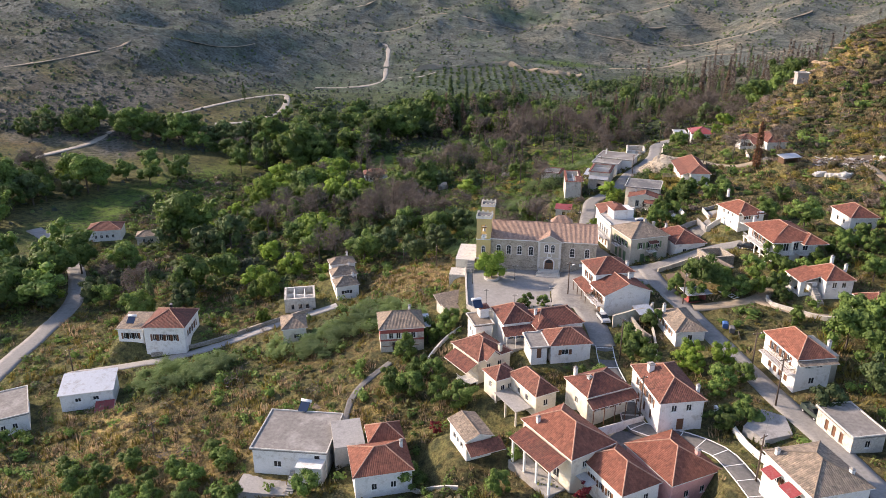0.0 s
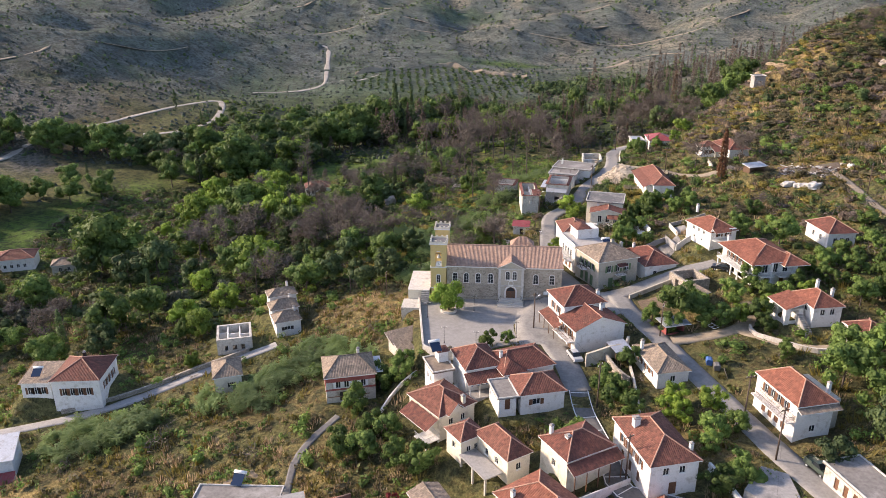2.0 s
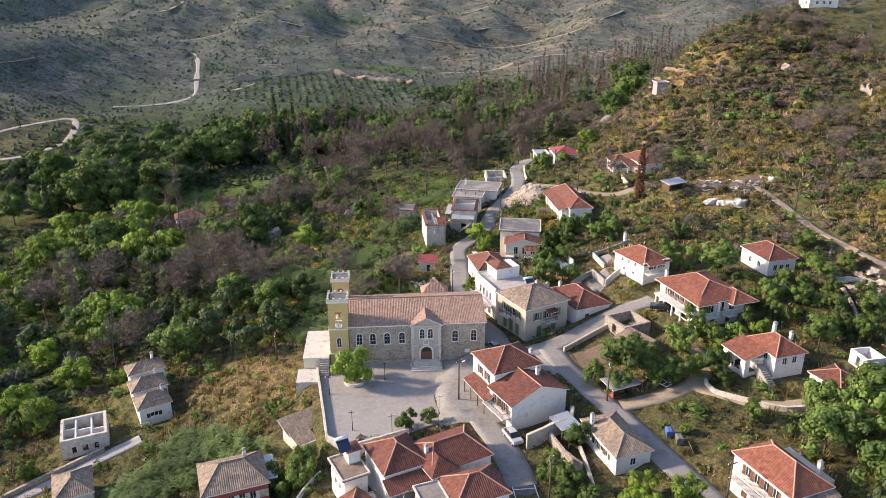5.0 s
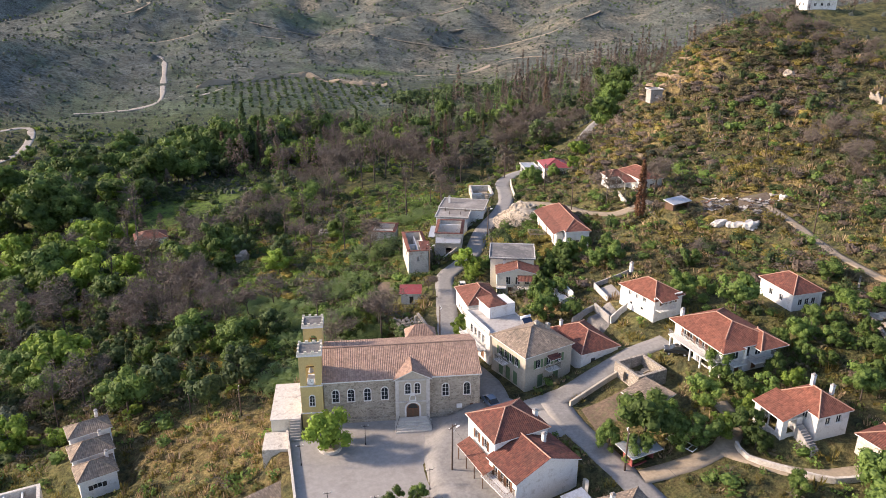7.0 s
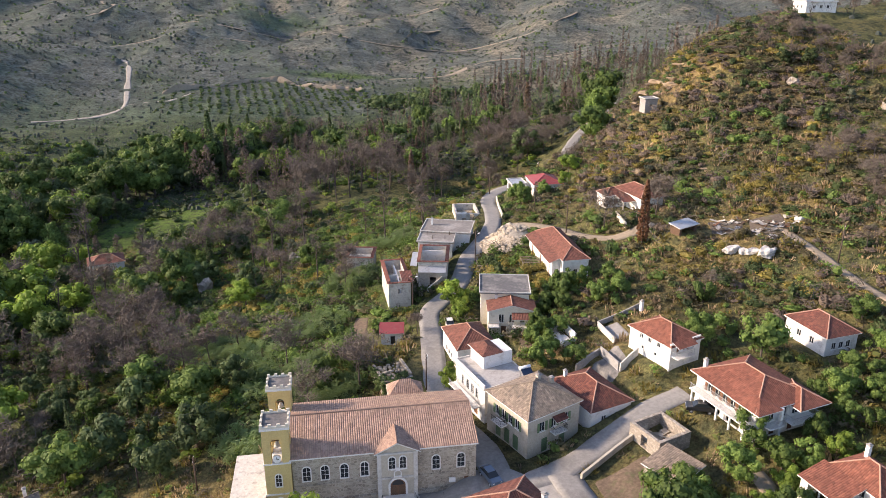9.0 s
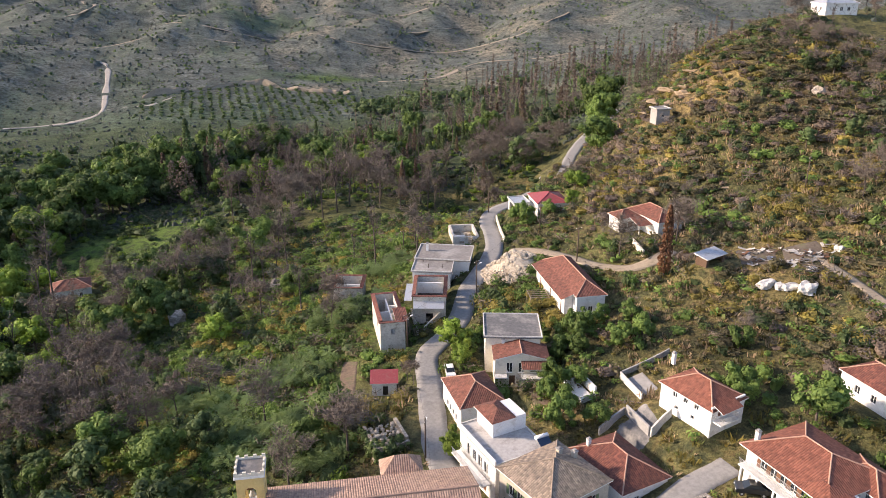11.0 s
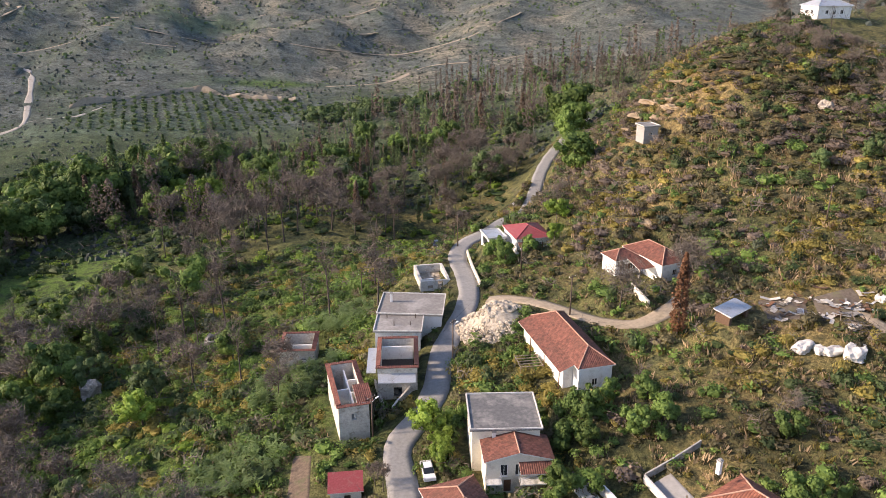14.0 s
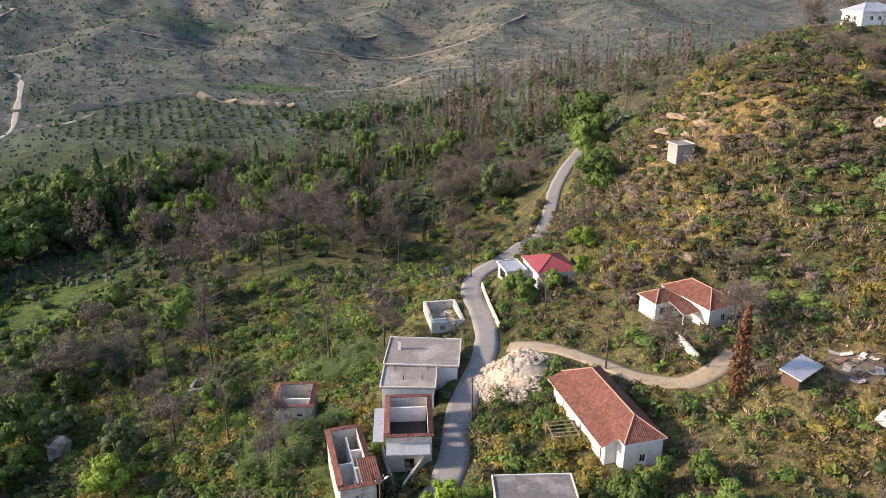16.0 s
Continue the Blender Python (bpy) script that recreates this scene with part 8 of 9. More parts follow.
for k in range(4):
    q = np.random.RandomState(170 + k)
    far_stems.append(np.concatenate([twigs(q, crown_points(q, 14, 0, 4, 1.6, 2.6), 8, 2.4) , twigs(q, [(0, 0, 0.5), (0.2, 0, 2.0)], 4, 6.0)]))
m = pick2 < 0.58
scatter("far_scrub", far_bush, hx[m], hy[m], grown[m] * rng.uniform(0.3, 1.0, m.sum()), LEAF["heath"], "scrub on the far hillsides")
m = (pick2 >= 0.58) & (pick2 < 0.84)
scatter("far_green_scrub", far_bush, hx[m], hy[m], grown[m] * rng.uniform(0.3, 1.2, m.sum()), LEAF["dark"], "dark green bushes on the far hillsides")
m = pick2 >= 0.84
scatter("far_burnt_trees", far_stems, hx[m], hy[m], rng.uniform(0.5, 1.5, m.sum()), M["twig"], "burnt bare trees on the far hillsides")


# ---- poles, wires, cars and yard things ----
def utility_pole(x, y, h=8.0, lamp=False, arms=True, label="dark wooden utility pole with a crossarm"):
    p = anchor("utility_pole", x, y, ground_at(x, y), (x * 37 + y * 11) % 90, label, "utility pole", "utility poles")
    bm = bmesh.new()
    tube(bm, (0, 0, -0.6), (0, 0, h), 0.15, 0.1, 8, True)
    part("shaft", bm, M["pole"], p)
    if arms:
        part("crossarm", boxes((-0.8, 0.8, -0.06, 0.06, h - 0.5, h - 0.38)), M["pole"], p)
        for u in (-0.7, 0.0, 0.7):
            bm = bmesh.new()
            tube(bm, (u, 0, h - 0.38), (u, 0, h - 0.2), 0.05, 0.035, 6, True)
            part("insulator", bm, M["white_paint"], p)
    if lamp:
        bm = bmesh.new()
        tube(bm, (0, 0, h - 1.3), (1.1, 0, h - 0.9), 0.035, 0.03, 6)
        part("lamp_arm", bm, M["metal"], p)
        part("lamp_head", boxes((0.9, 1.5, -0.12, 0.12, h - 0.98, h - 0.84)), M["white_paint"], p)
    return Vector((x, y, ground_at(x, y) + h - 0.3))


tops = {}
for key, x, y, h, lamp in (("a", 38.9, 223.4, 8, True), ("b", 57.2, 235.7, 8.5, True), ("c", 79.4, 287.6, 9, False), ("d", 79.3, 233.7, 8, False), ("e", 51.7, 276.5, 6, False), ("f", 130.3, 227, 8, False), ("g", 80.8, 256.2, 7, False), ("h", 98.9, 296, 6.5, True),
                           ("i", 24.6, 149.6, 8, True), ("j", 30.6, 122.2, 8.5, False), ("k", 47.4, 141.2, 7, True), ("l", 51.6, 113.8, 8.5, False), ("m", 30.4, 104.6, 8.5, False), ("n", 52.2, 104.3, 9, True), ("o", 43.0, 87.4, 8, False), ("p", -14.7, 188.3, 5, False), ("q", -56.8, 115.4, 5, False), ("r", 32.9, 189.9, 7, True), ("s", 113.5, 187.0, 8, False), ("t", -5.5, 181.8, 6, False), ("u", -89, 147.6, 6, False)):
    tops[key] = utility_pole(x, y, h, lamp)


def wire(a, b, sag=0.8, off=0.0):
    bm = bmesh.new()
    a, b = a + Vector((0, off, 0)), b + Vector((0, off, 0))
    pts = [a.lerp(b, k / 14) - Vector((0, 0, sag * 4 * (k / 14) * (1 - k / 14))) for k in range(15)]
    for p, q in zip(pts, pts[1:]):
        tube(bm, p, q, 0.012, 0.012, 3)
    return tagged(linked("overhead_wire", bm, M["black"]), "thin black overhead wire slung between poles", "wire", "overhead wires")


for a, b in (("m", "j"), ("j", "i"), ("n", "l"), ("l", "k"), ("n", "o"), ("b", "a"), ("b", "g"), ("g", "c"), ("c", "h"), ("d", "g"), ("i", "r"), ("r", "a"), ("s", "f")):
    wire(tops[a], tops[b])
wire(tops["n"], Vector((118, 97, ground_at(118, 97) + 8)), 1.4)
wire(tops["n"] + Vector((0, 0, 0.3)), Vector((118, 98, ground_at(118, 98) + 8.4)), 1.4)
wire(tops["s"], Vector((150, 178, ground_at(150, 178) + 8)), 1.2)


def car(x, y, rz, paint, label, pickup=False, z=None):
    c = anchor("car", x, y, (ground_at(x, y) + 0.14) if z is None else z, rz, label, "car", "parked cars")
    bm = bmesh.new()
    prof = [(-2.05, 0.35), (-2.05, 0.82), (-1.9, 0.92), (-0.95, 0.96), (1.55, 0.98), (2.0, 0.92), (2.05, 0.4)]

    def loft(rows, w0, w1, zsplit):
        left = [bm.verts.new((u, w0 if v < zsplit else w1, v)) for u, v in rows]
        right = [bm.verts.new((u, -(w0 if v < zsplit else w1), v)) for u, v in rows]
        bm.faces.new(left[::-1])
        bm.faces.new(right)
        for k in range(len(rows)):
            j = (k + 1) % len(rows)
            bm.faces.new((left[k], left[j], right[j], right[k]))
    loft(prof, 0.84, 0.80, 0.9)
    bmesh.ops.recalc_face_normals(bm, faces=bm.faces)
    part("body", bm, M[paint], c)
    cab = [(-1.15, 0.97), (-0.45, 1.45), (0.95 if not pickup else 0.2, 1.48), (1.75 if not pickup else 0.5, 0.99)]
    bm = bmesh.new()
    loft(cab, 0.74, 0.62, 1.2)
    bmesh.ops.recalc_face_normals(bm, faces=bm.faces)
    part("window_band", bm, M["glass"], c)
    part("roof_panel", boxes((cab[1][0] + 0.02, cab[2][0] - 0.02, -0.6, 0.6, 1.462, 1.51)), M[paint], c)
    if pickup:
        part("load_bed", boxes((0.62, 2.0, -0.74, -0.66, 0.99, 1.25), (0.62, 2.0, 0.66, 0.74, 0.99, 1.25), (1.92, 2.0, -0.655, 0.655, 0.99, 1.25)), M[paint], c)
    for u in (-1.3, 1.3):
        for v in (-0.82, 0.68):
            bm = bmesh.new()
            tube(bm, (u, v, 0.17), (u, v + 0.16, 0.17), 0.31, 0.31, 12, True)
            wheel = part("wheel", bm, M["black"], c)
            bm = bmesh.new()
            tube(bm, (u, v - 0.01, 0.17), (u, v + 0.17, 0.17), 0.17, 0.17, 10, True)
            part("rim", bm, M["metal"], wheel)
    for v in (-0.7, 0.48):
        part("headlight", boxes((-2.07, -2.0, v, v + 0.22, 0.62, 0.76)), M["white_paint"], c)
        part("tail_light", boxes((2.0, 2.07, v, v + 0.22, 0.66, 0.8)), M["red_sheet"], c)
    return c


car(30.2, 137.4, 100, "car_silver", "silver hatchback parked on the street by a wall")
car(34.9, 163.0, 100, "car_blue", "dark blue car parked beside the church")
car(67.6, 162.4, -28, "car_black", "black saloon parked beside the balcony house")
car(43.6, 211.4, 80, "car_white", "white hatchback parked on the roadside")
car(80.2, 304.7, 62, "car_black", "dark car parked at the road bend")
car(57.0, 101.6, 105, "car_green", "dark green pickup truck parked on the road", True)
car(58.0, 96.8, 105, "car_black", "dark car parked on the road beside a flat block")


def dumpster(x, y, rz, mat, label):
    d = anchor("dumpster", x, y, ground_at(x, y) + 0.1, rz, label, "dumpster", "dumpsters")
    bm = bmesh.new()
    hexa(bm, [(-0.6, -0.45, 0.18), (0.6, -0.45, 0.18), (0.6, 0.45, 0.18), (-0.6, 0.45, 0.18), (-0.7, -0.55, 1.1), (0.7, -0.55, 1.1), (0.7, 0.55, 1.1), (-0.7, 0.55, 1.1)])
    part("bin", bm, M[mat], d)
    bm = bmesh.new()
    hexa(bm, [(-0.72, -0.57, 1.104), (0.72, -0.57, 1.104), (0.72, 0.57, 1.104), (-0.72, 0.57, 1.104), (-0.7, -0.3, 1.3), (0.7, -0.3, 1.3), (0.7, 0.3, 1.3), (-0.7, 0.3, 1.3)])
    part("lid", bm, M["dark_concrete"] if mat != "blue" else M["blue"], d)
    for u in (-0.5, 0.45):
        for v in (-0.4, 0.35):
            part("castor", boxes((u, u + 0.06, v, v + 0.06, 0, 0.18)), M["black"], d)


dumpster(52.6, 130.4, 75, "blue", "blue plastic dumpster at the road edge")
dumpster(53.2, 128.4, 75, "dark_concrete", "dark grey plastic dumpster at the road edge")
pallet = anchor("board", 54.2, 126.2, ground_at(54.2, 126.2), 75, "discarded wooden board at the road edge", "board")
bm = bmesh.new()
hexa(bm, [(-0.9, 0, 0), (0.9, 0, 0), (0.9, 0.08, 0), (-0.9, 0.08, 0), (-0.9, 0.5, 1.0), (0.9, 0.5, 1.0), (0.9, 0.58, 1.0), (-0.9, 0.58, 1.0)])
part("plank", bm, M["earth"], pallet)


def lamp_post(x, y, h=3.6):
    p = anchor("lamp_post", x, y, SQUARE_Z, 0, "black lamp post with two white globes on the square", "lamp post", "lamp posts")
    bm = bmesh.new()
    tube(bm, (0, 0, 0), (0, 0, 0.4), 0.12, 0.07, 8, True)
    tube(bm, (0, 0, 0.4), (0, 0, h), 0.05, 0.04, 8, True)
    part("shaft", bm, M["black"], p)
    part("arm", boxes((-0.5, 0.5, -0.025, 0.025, h - 0.3, h - 0.25)), M["black"], p)
    for u in (-0.5, 0.5):
        bm = bmesh.new()
        bmesh.ops.create_uvsphere(bm, u_segments=10, v_segments=6, radius=0.13, matrix=Matrix.Translation((u, 0, h - 0.12)))
        part("globe", bm, M["parapet"], p)


for x, y in ((13.6, 160.2), (3.6, 157.6), (6.4, 146.2), (12.4, 143.8), (20.8, 147.6)):
    lamp_post(x, y)
pl = anchor("tree_planter", 8.2, 160.6, SQUARE_Z, 0, "low round stone planter at the foot of the square tree", "planter")
bm = bmesh.new()
for k in range(14):
    a0, a1 = 2 * math.pi * k / 14, 2 * math.pi * (k + 1) / 14
    pts = []
    for z in (0.0, 0.5):
        pts += [(r * math.cos(w), r * math.sin(w), z) for r, w in ((1.5, a0), (1.8, a0), (1.8, a1), (1.5, a1))]
    hexa(bm, pts)
bmesh.ops.remove_doubles(bm, verts=bm.verts, dist=0.001)
part("rim", bm, M["old"], pl)
bm = bmesh.new()
bmesh.ops.create_circle(bm, cap_ends=True, radius=1.49, segments=14, matrix=Matrix.Translation((0, 0, 0.35)))
part("soil", bm, M["earth"], pl)

# ---- garden and terrace walls ----
run_wall("wall_garden_1", [(64.2, 140.2), (63.9, 137.0), (67.5, 133.0), (71.6, 129.4), (78, 128.4)], 0.9, 0.4, M["old"], "whitewashed low wall along the terrace path")
run_wall("wall_road_1", [(79.6, 282), (75.8, 270), (72.8, 259)], 1.0, 0.35, M["cream"], "cream retaining wall along the road")
run_wall("wall_lane_1", [(-72, 151.6), (-65.4, 153.2), (-55.6, 156.6), (-45.7, 161.4), (-36, 165.6)], 0.9, 0.5, M["dry_stone"], "dry stone wall along the lane")
run_wall("wall_lane_2", [(46.4, 158.0), (53.9, 161.4), (62.6, 164.6)], 1.0, 0.35, M["grey"], "grey rendered wall along the lane")
run_wall("wall_garden_2", [(66.7, 186.4), (66.8, 190.0), (66.9, 193.3)], 1.2, 0.22, M["parapet"], "weathered white enclosure wall beside the garden")
run_wall("wall_garden_7", [(67.2, 193.5), (71.5, 193.9), (76.4, 194.3)], 1.0, 0.22, M["concrete"], "grey block wall behind the enclosure")
run_wall("wall_garden_8", [(57.6, 183.0), (60.0, 183.8), (62.9, 184.9)], 1.3, 0.25, M["concrete"], "grey concrete wall of a sunken yard")
run_wall("wall_garden_9", [(63.4, 178.5), (65.4, 179.0), (67.1, 179.4)], 1.6, 0.25, M["parapet"], "stained rendered yard wall")
run_wall("wall_garden_3", [(63.1, 184.8), (63.2, 181.6), (63.3, 178.8)], 1.7, 0.25, M["concrete"], "unfinished block enclosure wall")
run_wall("wall_yard_1", [(31.6, 134.8), (34.4, 135.0), (39.4, 136.8), (41.0, 140.6)], 2.6, 0.45, M["grey"], "old plastered yard wall below the gabled house")
ys = anchor("shed", 36.6, 133.4, ground_at(38, 135), 16, "open lean-to shed with a bent grey sheet roof", "shed", "sheds")
bm, _ = roof_mesh("lean_f", 0, 3.6, 0, 3.4, 2.3, 0.5, 0.06)
part("roof", bm, [M["metal"], M["metal"]], ys)
for u in (0.1, 3.4):
    for v, hh in ((0.1, 2.3), (3.2, 2.75)):
        part("post", boxes((u, u + 0.1, v, v + 0.1, -1.0, hh)), M["wood"], ys)
run_wall("wall_yard_2", [(35.2, 135.0), (36.0, 130.6), (37.4, 127.2)], 1.7, 0.4, M["dry_stone"], "broken stone yard wall")
run_wall("wall_garden_4", [(36.4, 117.4), (37.6, 123), (38.4, 128), (39.0, 132.4)], 0.9, 0.3, M["old"], "low garden wall beside the cottage")
run_wall("wall_ruin_1", [(48.6, 231.6), (46.4, 230.2), (43.4, 227.4)], 1.3, 0.3, M["old"], "stained white parapet of a ruined yard beside the road")
run_wall("wall_ruin_2", [(43.4, 237.4), (42.8, 232.8), (42.4, 228.6)], 1.3, 0.3, M["old"], "stained white parapet of a ruined yard")
run_wall("wall_slope_1", [(92.4, 234.0), (91.2, 229.4), (90.8, 226.4)], 1.4, 0.35, M["cream"], "cream retaining wall above the earth track")
run_wall("wall_terrace_1", [(42.6, 104.6), (43.3, 101.1), (44.4, 95), (46.0, 89.9), (48, 86)], 1.0, 0.4, M["white"], "whitewashed retaining wall along the stepped lane")
run_wall("wall_path_1", [(-6.4, 128.6), (-4.5, 133.4), (-1.8, 137.8), (0.8, 140.2)], 0.9, 0.25, M["white"], "thin white garden wall on the slope")
run_wall("wall_garden_5", [(-9.6, 103), (-8.4, 97.6), (-4.0, 94.8), (0.4, 93.4)], 0.8, 0.3, M["old"], "low wall round a bare garden")
run_wall("wall_garden_6", [(34.6, 158.0), (33.8, 152.0)], 0.4, 0.3, M["concrete"], "low concrete kerb wall by the street")
run_wall("wall_east_1", [(108.4, 168), (103, 161.4), (97.4, 146.2), (90.6, 138.0)], 0.6, 0.4, M["dry_stone"], "low stone terrace wall above the orchard")
bank = bmesh.new()
fine = finely(np.array([(-42, 694), (-14, 702), (16, 716), (45, 720), (79, 700), (112, 690)], float), 3.0)
rows_ = []
for k, (x, y) in enumerate(fine):
    t = 0.5 + 0.5 * math.sin(k * 0.37) * math.sin(k * 0.11 + 1)
    top = 1.6 + 3.2 * t + 2.6 * noise.noise(Vector((x * 0.05, y * 0.05, 2))) + 1.6 * noise.noise(Vector((x * 0.2, y * 0.2, 0)))
    g0 = ground_at(x, y)
    rows_.append([bank.verts.new((x + 1.2 * noise.noise(Vector((x * 0.31, y * 0.31, j))), y + dy + 1.6 * noise.noise(Vector((x * 0.17, 3.1, j * 0.4))), g0 + z * top)) for j, (dy, z) in enumerate(((-1.6, -0.4), (-0.9, 0.35), (-0.3, 0.75), (0.4, 1.0), (4.0, 0.5), (12.0, -0.6)))])
for a_, b_ in zip(rows_, rows_[1:]):
    for j in range(5):
        f_ = bank.faces.new((a_[j], b_[j], b_[j + 1], a_[j + 1]))
        f_.smooth, f_.material_index = j > 2, int(j > 2)
bmesh.ops.recalc_face_normals(bank, faces=bank.faces)
tagged(linked("earth_bank", bank, [M["earth"], M["gravel"]]), "pale eroded earth bank above the olive grove", "earth bank", kind="structure")
polygon_slab("pavement", [(44.6, 97.8), (49.2, 102.6), (52.2, 100.6), (51.4, 95.8), (46.6, 94.2)], 1.0, 3.4, M["concrete"], "pale concrete yard slab above the stepped lane", "pavement")

# whitewashed steps of the stepped lanes
for road_index in (2, 4):
    width, fine, z = LINES[road_index]
    d = np.gradient(fine, axis=0)
    d /= np.hypot(d[:, 0], d[:, 1])[:, None]
    trim = anchor("trim", 0, 0, 0, 0, "whitewashed step edges and kerbs of the lane", "steps", "", "structure")
    run = np.r_[0, np.cumsum(np.hypot(*np.diff(fine, axis=0).T))]
    for s in np.arange(0.6, run[-1], 3.4):
        p = Vector((np.interp(s, run, fine[:, 0]), np.interp(s, run, fine[:, 1]), np.interp(s, run, z) + 0.02))
        q = Vector((np.interp(s, run, d[:, 0]), np.interp(s, run, d[:, 1]), 0)).normalized()
        n = Vector((-q.y, q.x, 0))
        bm = bmesh.new()
        w = width / 2 - 0.15
        hexa(bm, [p + n * a * w + q * b * 0.06 + Vector((0, 0, c)) for c in (0, 0.05) for a, b in ((-1, -1), (-1, 1), (1, 1), (1, -1))][0:4] + [p + n * a * w + q * b * 0.06 + Vector((0, 0, 0.06)) for a, b in ((-1, -1), (-1, 1), (1, 1), (1, -1))])
        bmesh.ops.recalc_face_normals(bm, faces=bm.faces)
        part("step_edge", bm, M["white_paint"], trim)
    for side in (-1, 1):
        bm = bmesh.new()
        for k in range(len(fine) - 1):
            a, b = Vector((*fine[k], z[k])), Vector((*fine[k + 1], z[k + 1]))
            na, nb = (Vector((-d[i][1], d[i][0], 0)) * side for i in (k, k + 1))
            w = width / 2
            hexa(bm, [a + na * (w - 0.07), b + nb * (w - 0.07), b + nb * (w + 0.07), a + na * (w + 0.07)] + [v + Vector((0, 0, 0.1)) for v in (a + na * (w - 0.07), b + nb * (w - 0.07), b + nb * (w + 0.07), a + na * (w + 0.07))])
        bmesh.ops.remove_doubles(bm, verts=bm.verts, dist=0.002)
        bmesh.ops.recalc_face_normals(bm, faces=bm.faces)
        part("kerb", bm, M["white_paint"], trim)


# ---- rubble, rocks and scrap ----
def lump(bm, r, x, y, z, s, flat=0.7):
    pts = []
    ico = bmesh.new()
    bmesh.ops.create_icosphere(ico, subdivisions=1, radius=1.0)
    vs = [bm.verts.new((x + v.co.x * s * r.uniform(0.7, 1.25), y + v.co.y * s * r.uniform(0.7, 1.25), z + v.co.z * s * flat * r.uniform(0.7, 1.25))) for v in ico.verts]
    ico.verts.index_update()
    for f in ico.faces:
        bm.faces.new([vs[v.index] for v in f.verts])
    ico.free()


r = random.Random(3)
heap = bmesh.new()
for _ in range(1500):
    a, q = r.uniform(0, 6.283), math.sqrt(r.random())
    x, y = 67.4 + 6.2 * q * math.cos(a), 242.0 + 7.2 * q * math.sin(a)
    rise = 3.6 * (1 - q ** 1.6) * (0.75 + 0.5 * noise.noise(Vector((x * 0.4, y * 0.4, 0))))
    lump(heap, r, x, y, ground_at(x, y) + rise + 0.05, r.choice((0.12, 0.16, 0.22, 0.3, 0.5)) * r.uniform(0.8, 1.2))
core_ = [[heap.verts.new((67.4 + 6.2 * k / 6 * math.cos(a * 0.3927), 242.0 + 7.2 * k / 6 * math.sin(a * 0.3927), ground_at(67.4 + 6.2 * k / 6 * math.cos(a * 0.3927), 242.0 + 7.2 * k / 6 * math.sin(a * 0.3927)) + 3.1 * (1 - (k / 6) ** 1.6) - 0.1)) for a in range(16)] for k in range(1, 7)]
for c0, c1 in zip(core_, core_[1:]):
    for a in range(16):
        heap.faces.new((c0[a], c1[a], c1[(a + 1) % 16], c0[(a + 1) % 16]))
heap.faces.new(core_[0])
tagged(linked("rubble_heap", heap, M["rubble"]), "heap of pale rubble stones from a fallen house", "rubble", kind="stuff")


def rock(x, y, s, label="ochre weathered rock bedded in the hillside", mat="outcrop", flat=0.3):
    z = ground_at(x, y)
    bm = bmesh.new()
    rr = random.Random(int(x * 13 + y * 7))
    bmesh.ops.create_icosphere(bm, subdivisions=3, radius=1.0)
    for v in bm.verts:
        w = noise.noise(v.co * 1.3 + Vector((x, y, 0))) * 0.75 + noise.noise(v.co * 3.5 + Vector((y, x, 0))) * 0.4
        v.co = Vector((v.co.x * s * (1 + w) * 1.3, v.co.y * s * (1 + w), v.co.z * s * flat * (1 + w)))
    for f in bm.faces:
        f.smooth = False
    ob = linked("rock", bm, M[mat])
    ob.matrix_basis = pose(x, y, z - 0.12 * s, 0, 0, rr.uniform(0, 360))
    tagged(ob, label, "rock", "rocks")


for x, y, s in ((143.4, 300.1, 2.6), (138.0, 284.7, 2.2), (132.2, 293.4, 2.0), (139.3, 299.0, 2.8), (135.5, 288.0, 1.6), (142, 290, 2.0), (107.4, 252.0, 1.9), (144.3, 255.1, 1.5), (145.5, 244.5, 1.2), (148, 296, 1.8), (130, 287, 1.4), (105, 258.6, 1.2), (126, 262, 1.1), (133, 250, 1.0), (120, 240, 0.9), (112.0, 166.0, 1.4), (108.6, 163.0, 1.0), (-30, 118.4, 1.6), (-27.4, 121, 1.2)):
    rock(x, y, s)
for x, y, s in ((103.6, 157.2, 1.3), (106.2, 155.4, 1.7), (108.4, 153.2, 1.2), (105.2, 151.4, 1.5), (109.6, 157.0, 1.4), (107.0, 158.6, 0.9), (102.4, 154.6, 0.8)):
    rock(x, y, s, "pale fractured rock on an open scree", "rubble", 0.45)
rock(-6, 277, 2.6, "tall crumbling stub of a ruined stone wall", "dry_stone", 1.4)
rock(155.6, 254.4, 1.4, "gable stub of a ruined stone cottage on the hill", "dry_stone", 1.2)


